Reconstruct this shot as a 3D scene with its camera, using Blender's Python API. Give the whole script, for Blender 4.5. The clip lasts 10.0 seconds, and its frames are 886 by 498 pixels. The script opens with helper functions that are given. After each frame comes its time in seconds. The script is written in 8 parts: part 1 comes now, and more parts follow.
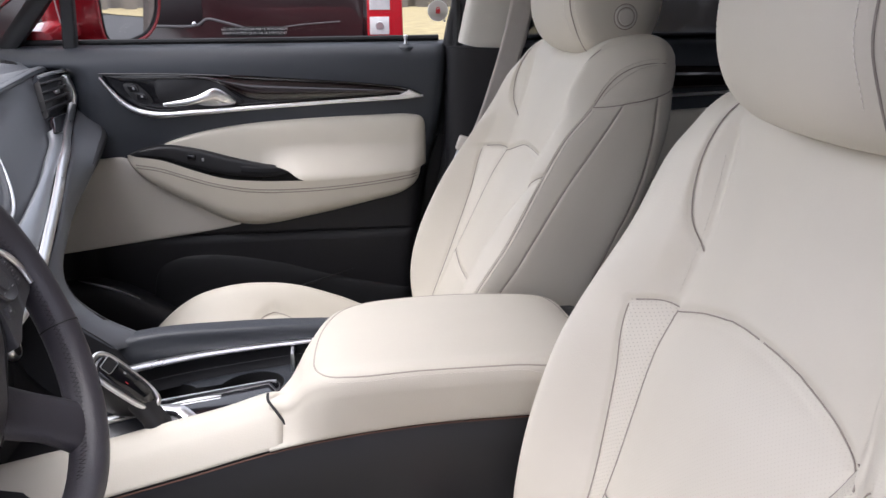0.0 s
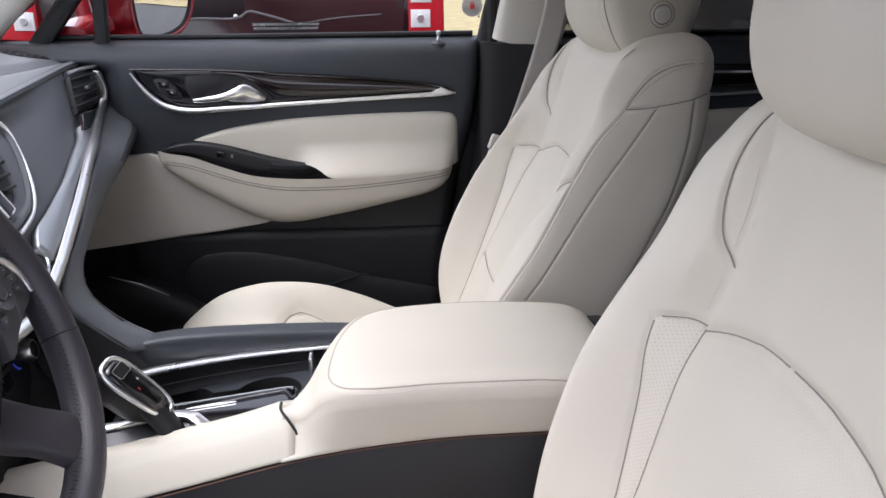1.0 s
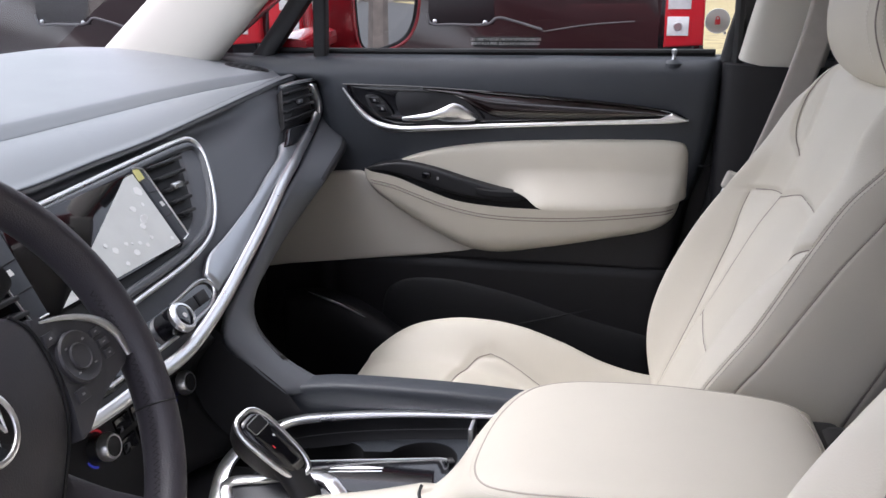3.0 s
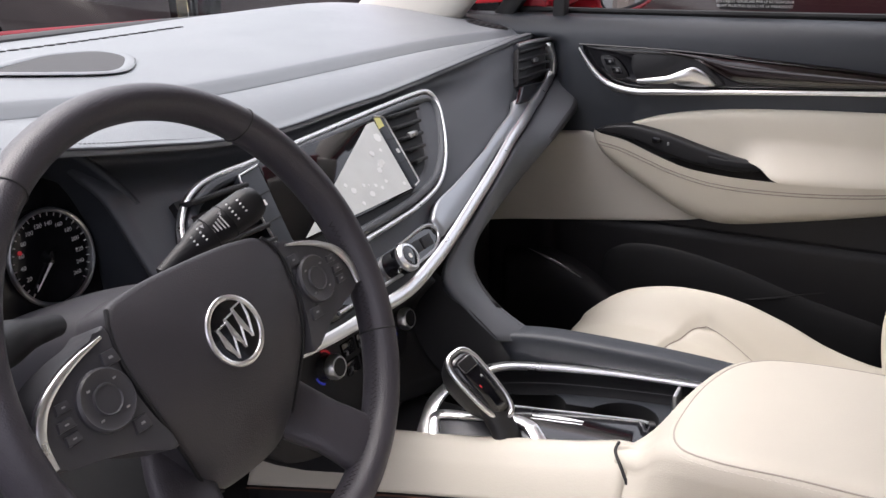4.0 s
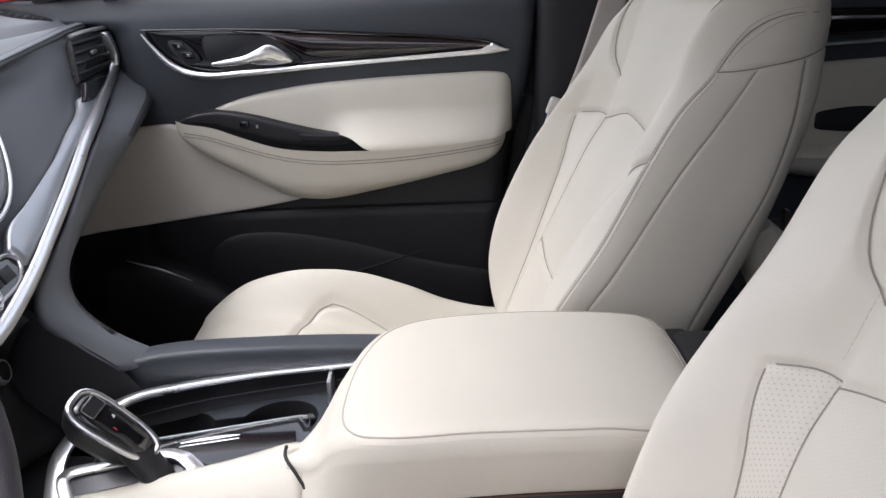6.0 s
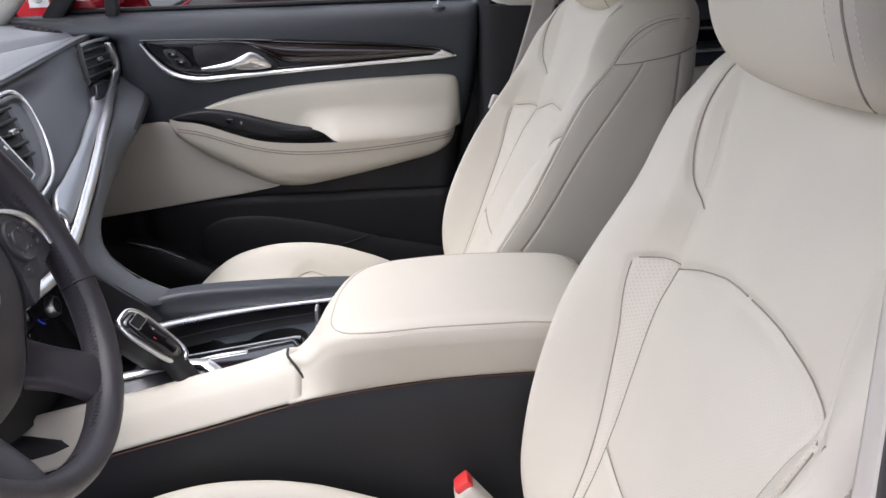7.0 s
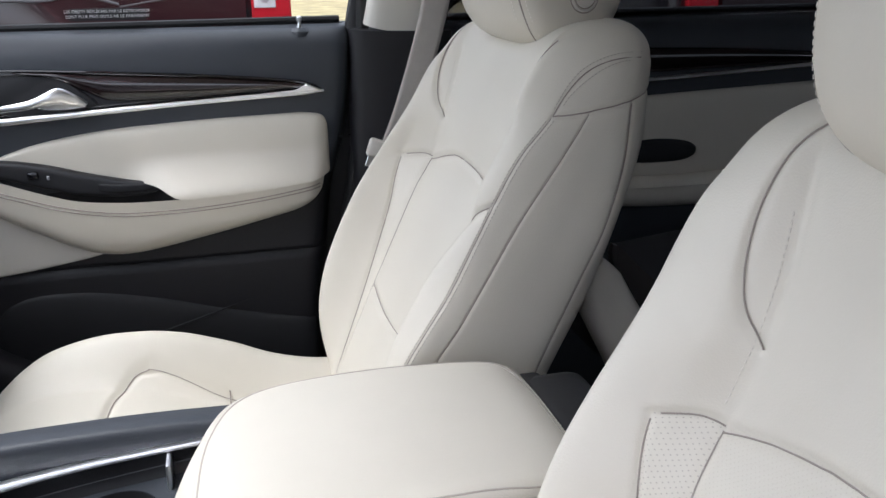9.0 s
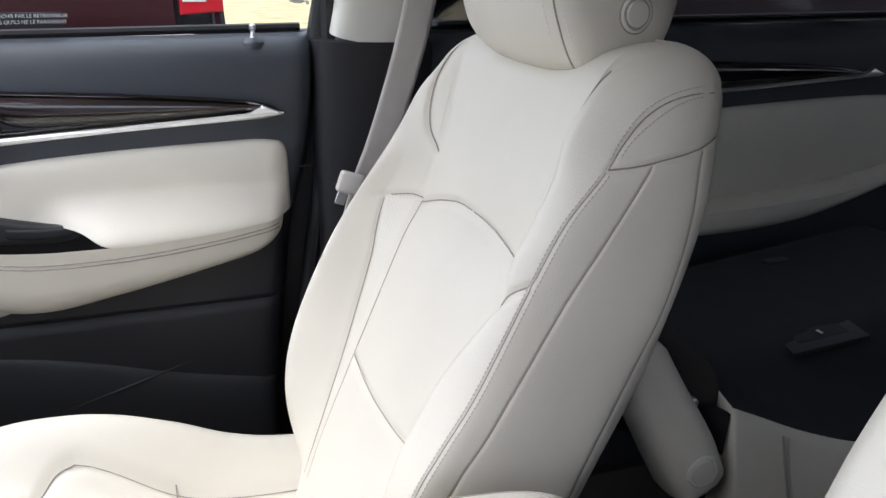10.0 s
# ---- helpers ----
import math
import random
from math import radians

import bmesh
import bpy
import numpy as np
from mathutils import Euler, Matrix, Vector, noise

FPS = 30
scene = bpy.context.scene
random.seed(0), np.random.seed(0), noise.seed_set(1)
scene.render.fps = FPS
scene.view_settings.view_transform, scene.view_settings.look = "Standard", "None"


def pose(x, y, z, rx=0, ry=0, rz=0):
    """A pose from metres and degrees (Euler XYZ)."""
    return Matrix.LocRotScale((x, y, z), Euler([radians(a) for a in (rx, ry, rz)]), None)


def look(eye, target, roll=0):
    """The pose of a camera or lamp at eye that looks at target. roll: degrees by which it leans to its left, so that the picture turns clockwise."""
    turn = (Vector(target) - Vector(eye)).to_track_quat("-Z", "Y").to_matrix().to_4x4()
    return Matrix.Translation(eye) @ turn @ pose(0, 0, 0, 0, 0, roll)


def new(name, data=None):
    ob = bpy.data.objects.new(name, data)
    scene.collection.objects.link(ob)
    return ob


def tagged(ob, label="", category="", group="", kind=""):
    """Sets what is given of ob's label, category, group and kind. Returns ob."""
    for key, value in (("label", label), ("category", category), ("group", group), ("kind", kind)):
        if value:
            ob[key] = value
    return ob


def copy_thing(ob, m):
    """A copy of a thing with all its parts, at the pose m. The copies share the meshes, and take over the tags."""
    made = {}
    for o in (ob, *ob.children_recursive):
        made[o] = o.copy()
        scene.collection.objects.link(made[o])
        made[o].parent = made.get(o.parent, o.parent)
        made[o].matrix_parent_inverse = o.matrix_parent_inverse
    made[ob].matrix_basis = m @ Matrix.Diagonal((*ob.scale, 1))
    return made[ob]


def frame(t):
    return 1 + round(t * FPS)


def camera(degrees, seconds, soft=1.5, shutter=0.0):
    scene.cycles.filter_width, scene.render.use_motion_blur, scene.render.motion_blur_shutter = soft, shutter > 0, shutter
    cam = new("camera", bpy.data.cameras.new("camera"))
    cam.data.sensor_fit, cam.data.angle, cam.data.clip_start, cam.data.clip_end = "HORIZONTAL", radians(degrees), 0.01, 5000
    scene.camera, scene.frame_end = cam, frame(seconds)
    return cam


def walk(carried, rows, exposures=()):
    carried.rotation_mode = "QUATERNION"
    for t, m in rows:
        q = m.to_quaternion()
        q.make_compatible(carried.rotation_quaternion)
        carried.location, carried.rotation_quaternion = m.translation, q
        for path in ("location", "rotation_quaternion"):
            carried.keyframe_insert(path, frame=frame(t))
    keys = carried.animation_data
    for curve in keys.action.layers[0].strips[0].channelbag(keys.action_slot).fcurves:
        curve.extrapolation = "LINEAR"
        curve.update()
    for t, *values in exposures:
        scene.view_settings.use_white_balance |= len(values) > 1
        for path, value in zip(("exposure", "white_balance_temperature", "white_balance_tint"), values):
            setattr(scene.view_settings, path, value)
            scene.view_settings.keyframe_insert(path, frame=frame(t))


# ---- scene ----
cam = camera(54.3, 10.0)
PATH = [
    (0, (0.113, -0.941, 1.294), (0.365, 0.959, 0.723), -0.3),
    (0.5, (0.116, -0.93, 1.296), (0.335, 0.972, 0.717), -0.5),
    (1, (0.143, -0.906, 1.301), (0.294, 0.999, 0.712), -0.3),
    (1.5, (0.19, -0.875, 1.305), (0.201, 1.039, 0.724), 0.2),
    (2, (0.227, -0.849, 1.313), (0.067, 1.062, 0.748), 0.0),
    (2.2, (0.231, -0.829, 1.315), (0.02, 1.079, 0.755), -0.1),
    (3.3, (0.208, -0.73, 1.321), (-0.333, 1.098, 0.717), -0.6),
    (3.5, (0.215, -0.738, 1.323), (-0.43, 1.05, 0.703), -0.6),
    (4, (0.228, -0.763, 1.317), (-0.664, 0.901, 0.658), -0.5),
    (4.2, (0.238, -0.776, 1.316), (-0.722, 0.848, 0.653), -0.8),
    (4.5, (0.235, -0.783, 1.317), (-0.74, 0.828, 0.645), -1.1),
    (5, (0.208, -0.749, 1.311), (-0.547, 0.967, 0.614), -1.1),
    (5.5, (0.17, -0.675, 1.293), (-0.114, 1.167, 0.568), -1.5),
    (6, (0.178, -0.705, 1.291), (0.18, 1.171, 0.596), -2.0),
    (6.2, (0.178, -0.753, 1.294), (0.219, 1.132, 0.624), -1.9),
    (7.3, (0.165, -0.991, 1.301), (0.31, 0.895, 0.651), -2.2),
    (7.5, (0.163, -0.968, 1.304), (0.36, 0.916, 0.664), -2.3),
    (8, (0.125, -0.838, 1.303), (0.548, 1.015, 0.683), -1.4),
    (8.5, (0.099, -0.743, 1.309), (0.651, 1.079, 0.697), -0.7),
    (9, (0.128, -0.652, 1.302), (0.609, 1.181, 0.661), -0.5),
    (9.5, (0.129, -0.518, 1.305), (0.655, 1.29, 0.632), -0.4),
    (10, (0.113, -0.412, 1.312), (0.75, 1.366, 0.653), 0.5),
]
# seconds, stops, kelvin, tint
EXPOSURES = [(0.0, 1.42, 6300, 21), (1.5, 1.40, 6150, 20), (3.4, 1.36, 6250, 20), (4.5, 1.44, 6800, 22), (5.5, 1.42, 6550, 20), (6.2, 1.42, 6150, 19), (7.5, 1.46, 6300, 20), (8.5, 1.44, 6050, 16), (9.5, 1.62, 6000, 16), (10.0, 1.78, 6000, 16)]
SKY, SUN = 0.165, 0.35
walk(cam, [(t, look(e, g, r)) for t, e, g, r in PATH], EXPOSURES)

# world: overcast daylight
world = bpy.data.worlds.new("world")
scene.world = world
world.use_nodes = True
wn, wl = world.node_tree.nodes, world.node_tree.links
wn.clear()
sky = wn.new("ShaderNodeTexSky")
sky.sky_type = 'NISHITA'
sky.sun_disc = False
sky.sun_elevation, sky.sun_rotation = radians(64), radians(262)
sky.air_density, sky.dust_density, sky.ozone_density = 1.0, 4.0, 1.0
soft_sky = wn.new("ShaderNodeHueSaturation")
soft_sky.inputs["Saturation"].default_value = 0.30
back = wn.new("ShaderNodeBackground")
back.inputs["Strength"].default_value = SKY
wout = wn.new("ShaderNodeOutputWorld")
wl.new(sky.outputs[0], soft_sky.inputs["Color"])
wl.new(soft_sky.outputs[0], back.inputs["Color"])
wl.new(back.outputs[0], wout.inputs["Surface"])

sun_data = bpy.data.lights.new("sun", 'SUN')
sun_data.energy, sun_data.angle, sun_data.color = SUN, radians(75), (1.0, 0.97, 0.93)
sun = new("sun", sun_data)
sun.matrix_world = look((-4, -0.8, 8.6), (0, 0, 1))

# ---- materials ----


def mat(name, rgb, rough=0.5, metal=0.0, grain=0.0, scale=400.0, vary=0.0, vscale=6.0, coat=0.0, spec=0.5,
        kind="noise", rough_vary=0.0):
    """A principled surface with fine relief (grain) and slow variation of tone and gloss."""
    m = bpy.data.materials.new(name)
    m.use_nodes = True
    n, l = m.node_tree.nodes, m.node_tree.links
    b = n["Principled BSDF"]
    b.inputs["Base Color"].default_value = (*rgb, 1)
    b.inputs["Roughness"].default_value = rough
    b.inputs["Metallic"].default_value = metal
    b.inputs["Specular IOR Level"].default_value = spec
    b.inputs["Coat Weight"].default_value = coat
    b.inputs["Coat Roughness"].default_value = 0.04
    co = n.new("ShaderNodeTexCoord")
    if vary or rough_vary:
        t1 = n.new("ShaderNodeTexNoise")
        t1.inputs["Scale"].default_value, t1.inputs["Detail"].default_value = vscale, 6
        l.new(co.outputs["Object"], t1.inputs["Vector"])
        if vary:
            mr = n.new("ShaderNodeMapRange")
            mr.inputs["From Min"].default_value, mr.inputs["From Max"].default_value = 0.3, 0.7
            mr.inputs["To Min"].default_value, mr.inputs["To Max"].default_value = 1 - vary, 1 + vary
            l.new(t1.outputs["Fac"], mr.inputs["Value"])
            mx = n.new("ShaderNodeMix")
            mx.data_type, mx.blend_type = 'RGBA', 'MULTIPLY'
            mx.inputs["Factor"].default_value = 1
            mx.inputs["A"].default_value = (*rgb, 1)
            l.new(mr.outputs[0], mx.inputs["B"])
            l.new(mx.outputs["Result"], b.inputs["Base Color"])
        if rough_vary:
            rr = n.new("ShaderNodeMapRange")
            rr.inputs["From Min"].default_value, rr.inputs["From Max"].default_value = 0.3, 0.7
            rr.inputs["To Min"].default_value, rr.inputs["To Max"].default_value = rough - rough_vary, rough + rough_vary
            l.new(t1.outputs["Fac"], rr.inputs["Value"])
            l.new(rr.outputs[0], b.inputs["Roughness"])
    if grain:
        if kind == "pebble":
            t2 = n.new("ShaderNodeTexVoronoi")
            t2.inputs["Scale"].default_value = scale
            l.new(co.outputs["Object"], t2.inputs["Vector"])
            src = t2.outputs["Distance"]
        else:
            t2 = n.new("ShaderNodeTexNoise")
            t2.inputs["Scale"].default_value, t2.inputs["Detail"].default_value = scale, 4
            l.new(co.outputs["Object"], t2.inputs["Vector"])
            src = t2.outputs["Fac"]
        bp = n.new("ShaderNodeBump")
        bp.inputs["Strength"].default_value, bp.inputs["Distance"].default_value = grain, 0.0006
        l.new(src, bp.inputs["Height"])
        l.new(bp.outputs[0], b.inputs["Normal"])
    return m


def perforated(name, rgb, dark=0.7):
    """Leather with rows of small punched holes."""
    m = mat(name, rgb, 0.5, grain=0.14, scale=700, vary=0.03, kind="pebble")
    n, l = m.node_tree.nodes, m.node_tree.links
    b = n["Principled BSDF"]
    old = b.inputs["Base Color"].links[0].from_socket
    co = n.new("ShaderNodeTexCoord")
    mp = n.new("ShaderNodeMapping")
    mp.inputs["Rotation"].default_value = (0, radians(-26), 0)
    l.new(co.outputs["Object"], mp.inputs["Vector"])
    sep = n.new("ShaderNodeSeparateXYZ")
    l.new(mp.outputs[0], sep.inputs[0])

    def wave(axis, step, shift):
        a = n.new("ShaderNodeMath")
        a.operation = 'MULTIPLY_ADD'
        a.inputs[1].default_value, a.inputs[2].default_value = 2 * math.pi / step, shift
        l.new(sep.outputs[axis], a.inputs[0])
        c = n.new("ShaderNodeMath")
        c.operation = 'COSINE'
        l.new(a.outputs[0], c.inputs[0])
        return c.outputs[0]
    prod = n.new("ShaderNodeMath")
    prod.operation = 'MULTIPLY'
    l.new(wave(1, 0.0046, 0), prod.inputs[0])
    l.new(wave(2, 0.0046, 0), prod.inputs[1])
    hole = n.new("ShaderNodeMapRange")
    hole.inputs["From Min"].default_value, hole.inputs["From Max"].default_value = 0.70, 0.95
    l.new(prod.outputs[0], hole.inputs["Value"])
    mx = n.new("ShaderNodeMix")
    mx.data_type = 'RGBA'
    mx.inputs["B"].default_value = (rgb[0] * dark, rgb[1] * (dark - 0.015), rgb[2] * (dark - 0.03), 1)
    l.new(hole.outputs[0], mx.inputs["Factor"])
    l.new(old, mx.inputs["A"])
    l.new(mx.outputs["Result"], b.inputs["Base Color"])
    return m


def wood_mat(name):
    """Dark glossy wood veneer with streaks along the door."""
    m = mat(name, (0.02, 0.012, 0.011), 0.16, coat=1.0)
    n, l = m.node_tree.nodes, m.node_tree.links
    b = n["Principled BSDF"]
    co = n.new("ShaderNodeTexCoord")
    mp = n.new("ShaderNodeMapping")
    mp.inputs["Scale"].default_value = (5, 30, 130)
    l.new(co.outputs["Object"], mp.inputs["Vector"])
    t = n.new("ShaderNodeTexNoise")
    t.inputs["Scale"].default_value, t.inputs["Detail"].default_value = 1.0, 5
    l.new(mp.outputs[0], t.inputs["Vector"])
    r = n.new("ShaderNodeValToRGB")
    r.color_ramp.elements[0].position, r.color_ramp.elements[0].color = 0.35, (0.003, 0.0025, 0.003, 1)
    r.color_ramp.elements[1].position, r.color_ramp.elements[1].color = 0.75, (0.022, 0.011, 0.011, 1)
    l.new(t.outputs["Fac"], r.inputs[0])
    l.new(r.outputs[0], b.inputs["Base Color"])
    return m


def glass_mat(name, rgb=(1, 1, 1), alpha=0.9):
    """Thin window glass: mostly clear with a faint gloss."""
    m = bpy.data.materials.new(name)
    m.use_nodes = True
    n, l = m.node_tree.nodes, m.node_tree.links
    n.clear()
    o = n.new("ShaderNodeOutputMaterial")
    tr = n.new("ShaderNodeBsdfTransparent")
    tr.inputs[0].default_value = (*rgb, 1)
    gl = n.new("ShaderNodeBsdfGlossy")
    gl.inputs["Roughness"].default_value = 0.02
    fr = n.new("ShaderNodeFresnel")
    fr.inputs["IOR"].default_value = 1.25
    mx = n.new("ShaderNodeMixShader")
    l.new(fr.outputs[0], mx.inputs[0])
    l.new(tr.outputs[0], mx.inputs[1])
    l.new(gl.outputs[0], mx.inputs[2])
    l.new(mx.outputs[0], o.inputs[0])
    return m


def emit_mat(name, rgb, strength):
    m = mat(name, (rgb[0] * 0.3, rgb[1] * 0.3, rgb[2] * 0.3), 0.4)
    b = m.node_tree.nodes["Principled BSDF"]
    b.inputs["Emission Color"].default_value = (*rgb, 1)
    b.inputs["Emission Strength"].default_value = strength
    return m


LEATHER_RGB = (0.614, 0.574, 0.495)
leather = mat("cream_leather", LEATHER_RGB, 0.54, grain=0.16, scale=650, vary=0.03, vscale=9, kind="pebble", rough_vary=0.05)
leather_perf = perforated("perforated_leather", LEATHER_RGB, 0.66)
leather_pin = perforated("pinhole_leather", LEATHER_RGB, 0.90)
vinyl = mat("cream_vinyl", (0.56, 0.53, 0.48), 0.5, grain=0.25, scale=800, vary=0.03, kind="pebble")
thread = mat("cream_thread", (0.60, 0.56, 0.49), 0.7)
edge_thread = mat("taupe_thread", (0.40, 0.355, 0.31), 0.75)
seam_dark = mat("dark_cream_seam", (0.300, 0.262, 0.232), 0.8)
soft_black = mat("charcoal_soft_trim", (0.036, 0.041, 0.050), 0.47, grain=0.35, scale=900, vary=0.08, kind="pebble", rough_vary=0.05)
# charcoal with the windscreen's sky sheen painted into its base, paler than dash_face
dash_skin_sheen = mat("charcoal_dash_skin_sky_sheen", (0.185, 0.199, 0.214), 0.37, grain=0.35, scale=800, vary=0.06, kind="pebble", rough_vary=0.05)
hard_black = mat("black_plastic", (0.014, 0.014, 0.016), 0.5, grain=0.3, scale=1200, vary=0.1)
# black plastic; also paints the shade of hollows that are not modelled
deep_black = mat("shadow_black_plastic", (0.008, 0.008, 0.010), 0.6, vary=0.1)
wheel_skin = mat("dark_brown_wheel_leather", (0.052, 0.048, 0.057), 0.36, grain=0.3, scale=900, vary=0.08, kind="pebble", rough_vary=0.06)
piano = mat("piano_black", (0.006, 0.006, 0.008), 0.10, vary=0.1, coat=0.6)
chrome = mat("bright_chrome", (0.98, 0.98, 0.985), 0.30, 1.0, vary=0.03, vscale=30, rough_vary=0.03)
satin = mat("satin_silver", (0.66, 0.67, 0.69), 0.30, 1.0, vary=0.03, vscale=30, rough_vary=0.04)
grey_band = mat("satin_grey_trim", (0.46, 0.48, 0.51), 0.34, 0.75, vary=0.04, vscale=20, rough_vary=0.04)
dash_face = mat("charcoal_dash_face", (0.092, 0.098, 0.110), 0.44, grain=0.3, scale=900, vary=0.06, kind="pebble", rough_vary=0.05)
door_black = mat("black_door_plastic", (0.0075, 0.007, 0.0095), 0.55, grain=0.3, scale=1200, vary=0.1)
wood = wood_mat("dark_wood_veneer")
carpet = mat("black_carpet", (0.014, 0.013, 0.013), 0.95, grain=1.0, scale=900, vary=0.25, vscale=60)
fabric = mat("black_backing_fabric", (0.013, 0.013, 0.016), 0.9, grain=0.6, scale=900, vary=0.15, vscale=30)
webbing = mat("cream_belt_webbing", (0.58, 0.54, 0.50), 0.75, grain=0.5, scale=500, vary=0.05, vscale=40)
headliner = mat("cream_headliner", (0.60, 0.57, 0.53), 0.9, grain=0.4, scale=700, vary=0.03)
pillar_cream = mat("cream_pillar_plastic", (0.60, 0.575, 0.52), 0.55, grain=0.2, scale=900, vary=0.02)
red_paint = mat("red_metallic_paint", (0.35, 0.012, 0.022), 0.25, 0.35, vary=0.05, coat=1.0)
red_plastic = mat("red_button", (0.75, 0.05, 0.05), 0.35)
black_paint = mat("black_car_paint", (0.012, 0.010, 0.012), 0.22, 0.0, vary=0.1, coat=1.0)
maroon_paint = mat("maroon_tailgate_paint", (0.020, 0.008, 0.010), 0.28, 0.0, vary=0.15, vscale=4, coat=1.0)
tail_red = mat("red_lamp_lens", (0.55, 0.02, 0.03), 0.15, coat=0.6)
tail_white = mat("clear_lamp_lens", (0.75, 0.74, 0.74), 0.18, vary=0.08, vscale=40, coat=0.5)
rubber = mat("black_rubber", (0.010, 0.010, 0.011), 0.6)
asphalt = mat("asphalt", (0.055, 0.055, 0.056), 0.9, grain=1.0, scale=300, vary=0.2, vscale=3)
dry_grass = mat("dry_grass", (0.33, 0.27, 0.14), 0.95, grain=1.0, scale=60, vary=0.35, vscale=2)
bark = mat("grey_bark", (0.12, 0.10, 0.09), 0.9, grain=0.8, scale=60, vary=0.2)
mirror_mat = mat("mirror_silver", (0.9, 0.9, 0.92), 0.01, 1.0)
clear_glass = glass_mat("clear_glass", (0.90, 0.945, 0.912))
tint_glass = glass_mat("tinted_glass", (0.46, 0.475, 0.48))
dark_glass = mat("dark_car_glass", (0.008, 0.008, 0.010), 0.04, coat=0.5)
print_white = mat("white_print", (0.75, 0.75, 0.75), 0.5)
faint = mat("faint_print", (0.30, 0.30, 0.31), 0.5)
print_red = mat("red_print", (0.70, 0.03, 0.04), 0.5)
film_mat = mat("matte_protective_film", (0.64, 0.66, 0.65), 0.3, vary=0.05, vscale=30)
film_blot = mat("white_film_bubble", (0.86, 0.87, 0.87), 0.3)
sticker_yellow = mat("yellow_sticker", (0.62, 0.58, 0.22), 0.5)
screen_glass = mat("black_screen_glass", (0.006, 0.006, 0.007), 0.06, coat=0.4)
needle_mat = mat("white_needle", (0.8, 0.8, 0.8), 0.4)
dial_black = mat("black_dial", (0.010, 0.010, 0.012), 0.14)
teal_glow = emit_mat("teal_display", (0.05, 0.42, 0.42), 0.12)
red_glow = emit_mat("red_dial_mark", (0.6, 0.03, 0.04), 0.12)
blue_glow = emit_mat("blue_dial_mark", (0.05, 0.07, 0.6), 0.12)

# ---- building tools ----


def thing(name, label, category, at=(0, 0, 0), group="", kind=""):
    ob = new(name)
    ob.location = at
    ob.empty_display_size = 0.05
    return tagged(ob, label, category, group, kind)


def mesh_ob(name, verts, faces, material, parent=None, label="", smooth=True):
    me = bpy.data.meshes.new(name)
    me.from_pydata([tuple(map(float, v)) for v in verts], [], [tuple(map(int, f)) for f in faces])
    me.update()
    me.materials.append(material)
    if smooth:
        me.polygons.foreach_set("use_smooth", [True] * len(me.polygons))
    ob = new(name, me)
    if parent:
        ob.parent = parent
        ob.location = -parent_at(parent)
    if label:
        ob["label"] = label
    return ob


def parent_at(p):
    v = Vector((0, 0, 0))
    while p:
        v += Vector(p.location)
        p = p.parent
    return v


def part(name, bm, material, parent=None, label="", smooth=True, sharp=35):
    """Links a bmesh, given in world metres, as one mesh object under a thing or a part."""
    bmesh.ops.recalc_face_normals(bm, faces=bm.faces[:])
    me = bpy.data.meshes.new(name)
    if smooth:
        lim = radians(sharp)
        for f in bm.faces:
            f.smooth = True
        for e in bm.edges:
            if len(e.link_faces) == 2 and e.calc_face_angle(0) > lim:
                e.smooth = False
    bm.to_mesh(me)
    bm.free()
    me.materials.append(material)
    ob = new(name, me)
    if parent:
        ob.parent = parent
        ob.location = -parent_at(parent)
    if label:
        ob["label"] = label
    return ob


def cr(pts, n, closed=False):
    """Smooth curve (Catmull-Rom, centripetal-like by chord) through pts, n samples."""
    P = np.array(pts, float)
    if closed:
        P = np.vstack([P[-1], P, P[0], P[1]])
    else:
        P = np.vstack([2 * P[0] - P[1], P, 2 * P[-1] - P[-2]])
    d = np.sqrt(np.linalg.norm(np.diff(P, axis=0), axis=1)) + 1e-9
    k = np.concatenate([[0], np.cumsum(d)])
    t = np.linspace(k[1], k[-2], n, endpoint=not closed)
    i = np.clip(np.searchsorted(k, t, side="right") - 1, 1, len(P) - 3)
    p0, p1, p2, p3 = P[i - 1], P[i], P[i + 1], P[i + 2]
    t0, t1, t2, t3 = (k[i + j][:, None] for j in (-1, 0, 1, 2))
    t = t[:, None]
    a1 = (t1 - t) / (t1 - t0) * p0 + (t - t0) / (t1 - t0) * p1
    a2 = (t2 - t) / (t2 - t1) * p1 + (t - t1) / (t2 - t1) * p2
    a3 = (t3 - t) / (t3 - t2) * p2 + (t - t2) / (t3 - t2) * p3
    b1 = (t2 - t) / (t2 - t0) * a1 + (t - t0) / (t2 - t0) * a2
    b2 = (t3 - t) / (t3 - t1) * a2 + (t - t1) / (t3 - t1) * a3
    return (t2 - t) / (t2 - t1) * b1 + (t - t1) / (t2 - t1) * b2


def lut(pts):
    """A smooth function through (argument, value) pairs."""
    P = cr(pts, 240)
    o = np.argsort(P[:, 0])
    return lambda v: np.interp(v, P[o, 0], P[o, 1])


def smooth01(v, a, b):
    t = np.clip((np.asarray(v, float) - a) / (b - a), 0, 1)
    return t * t * (3 - 2 * t)


def grid_faces(nu, nv, wrap=False):
    f = []
    for i in range(nu - (0 if wrap else 1)):
        for j in range(nv - 1):
            a, b = i * nv + j, ((i + 1) % nu) * nv + j
            f.append((a, b, b + 1, a + 1))
    return f


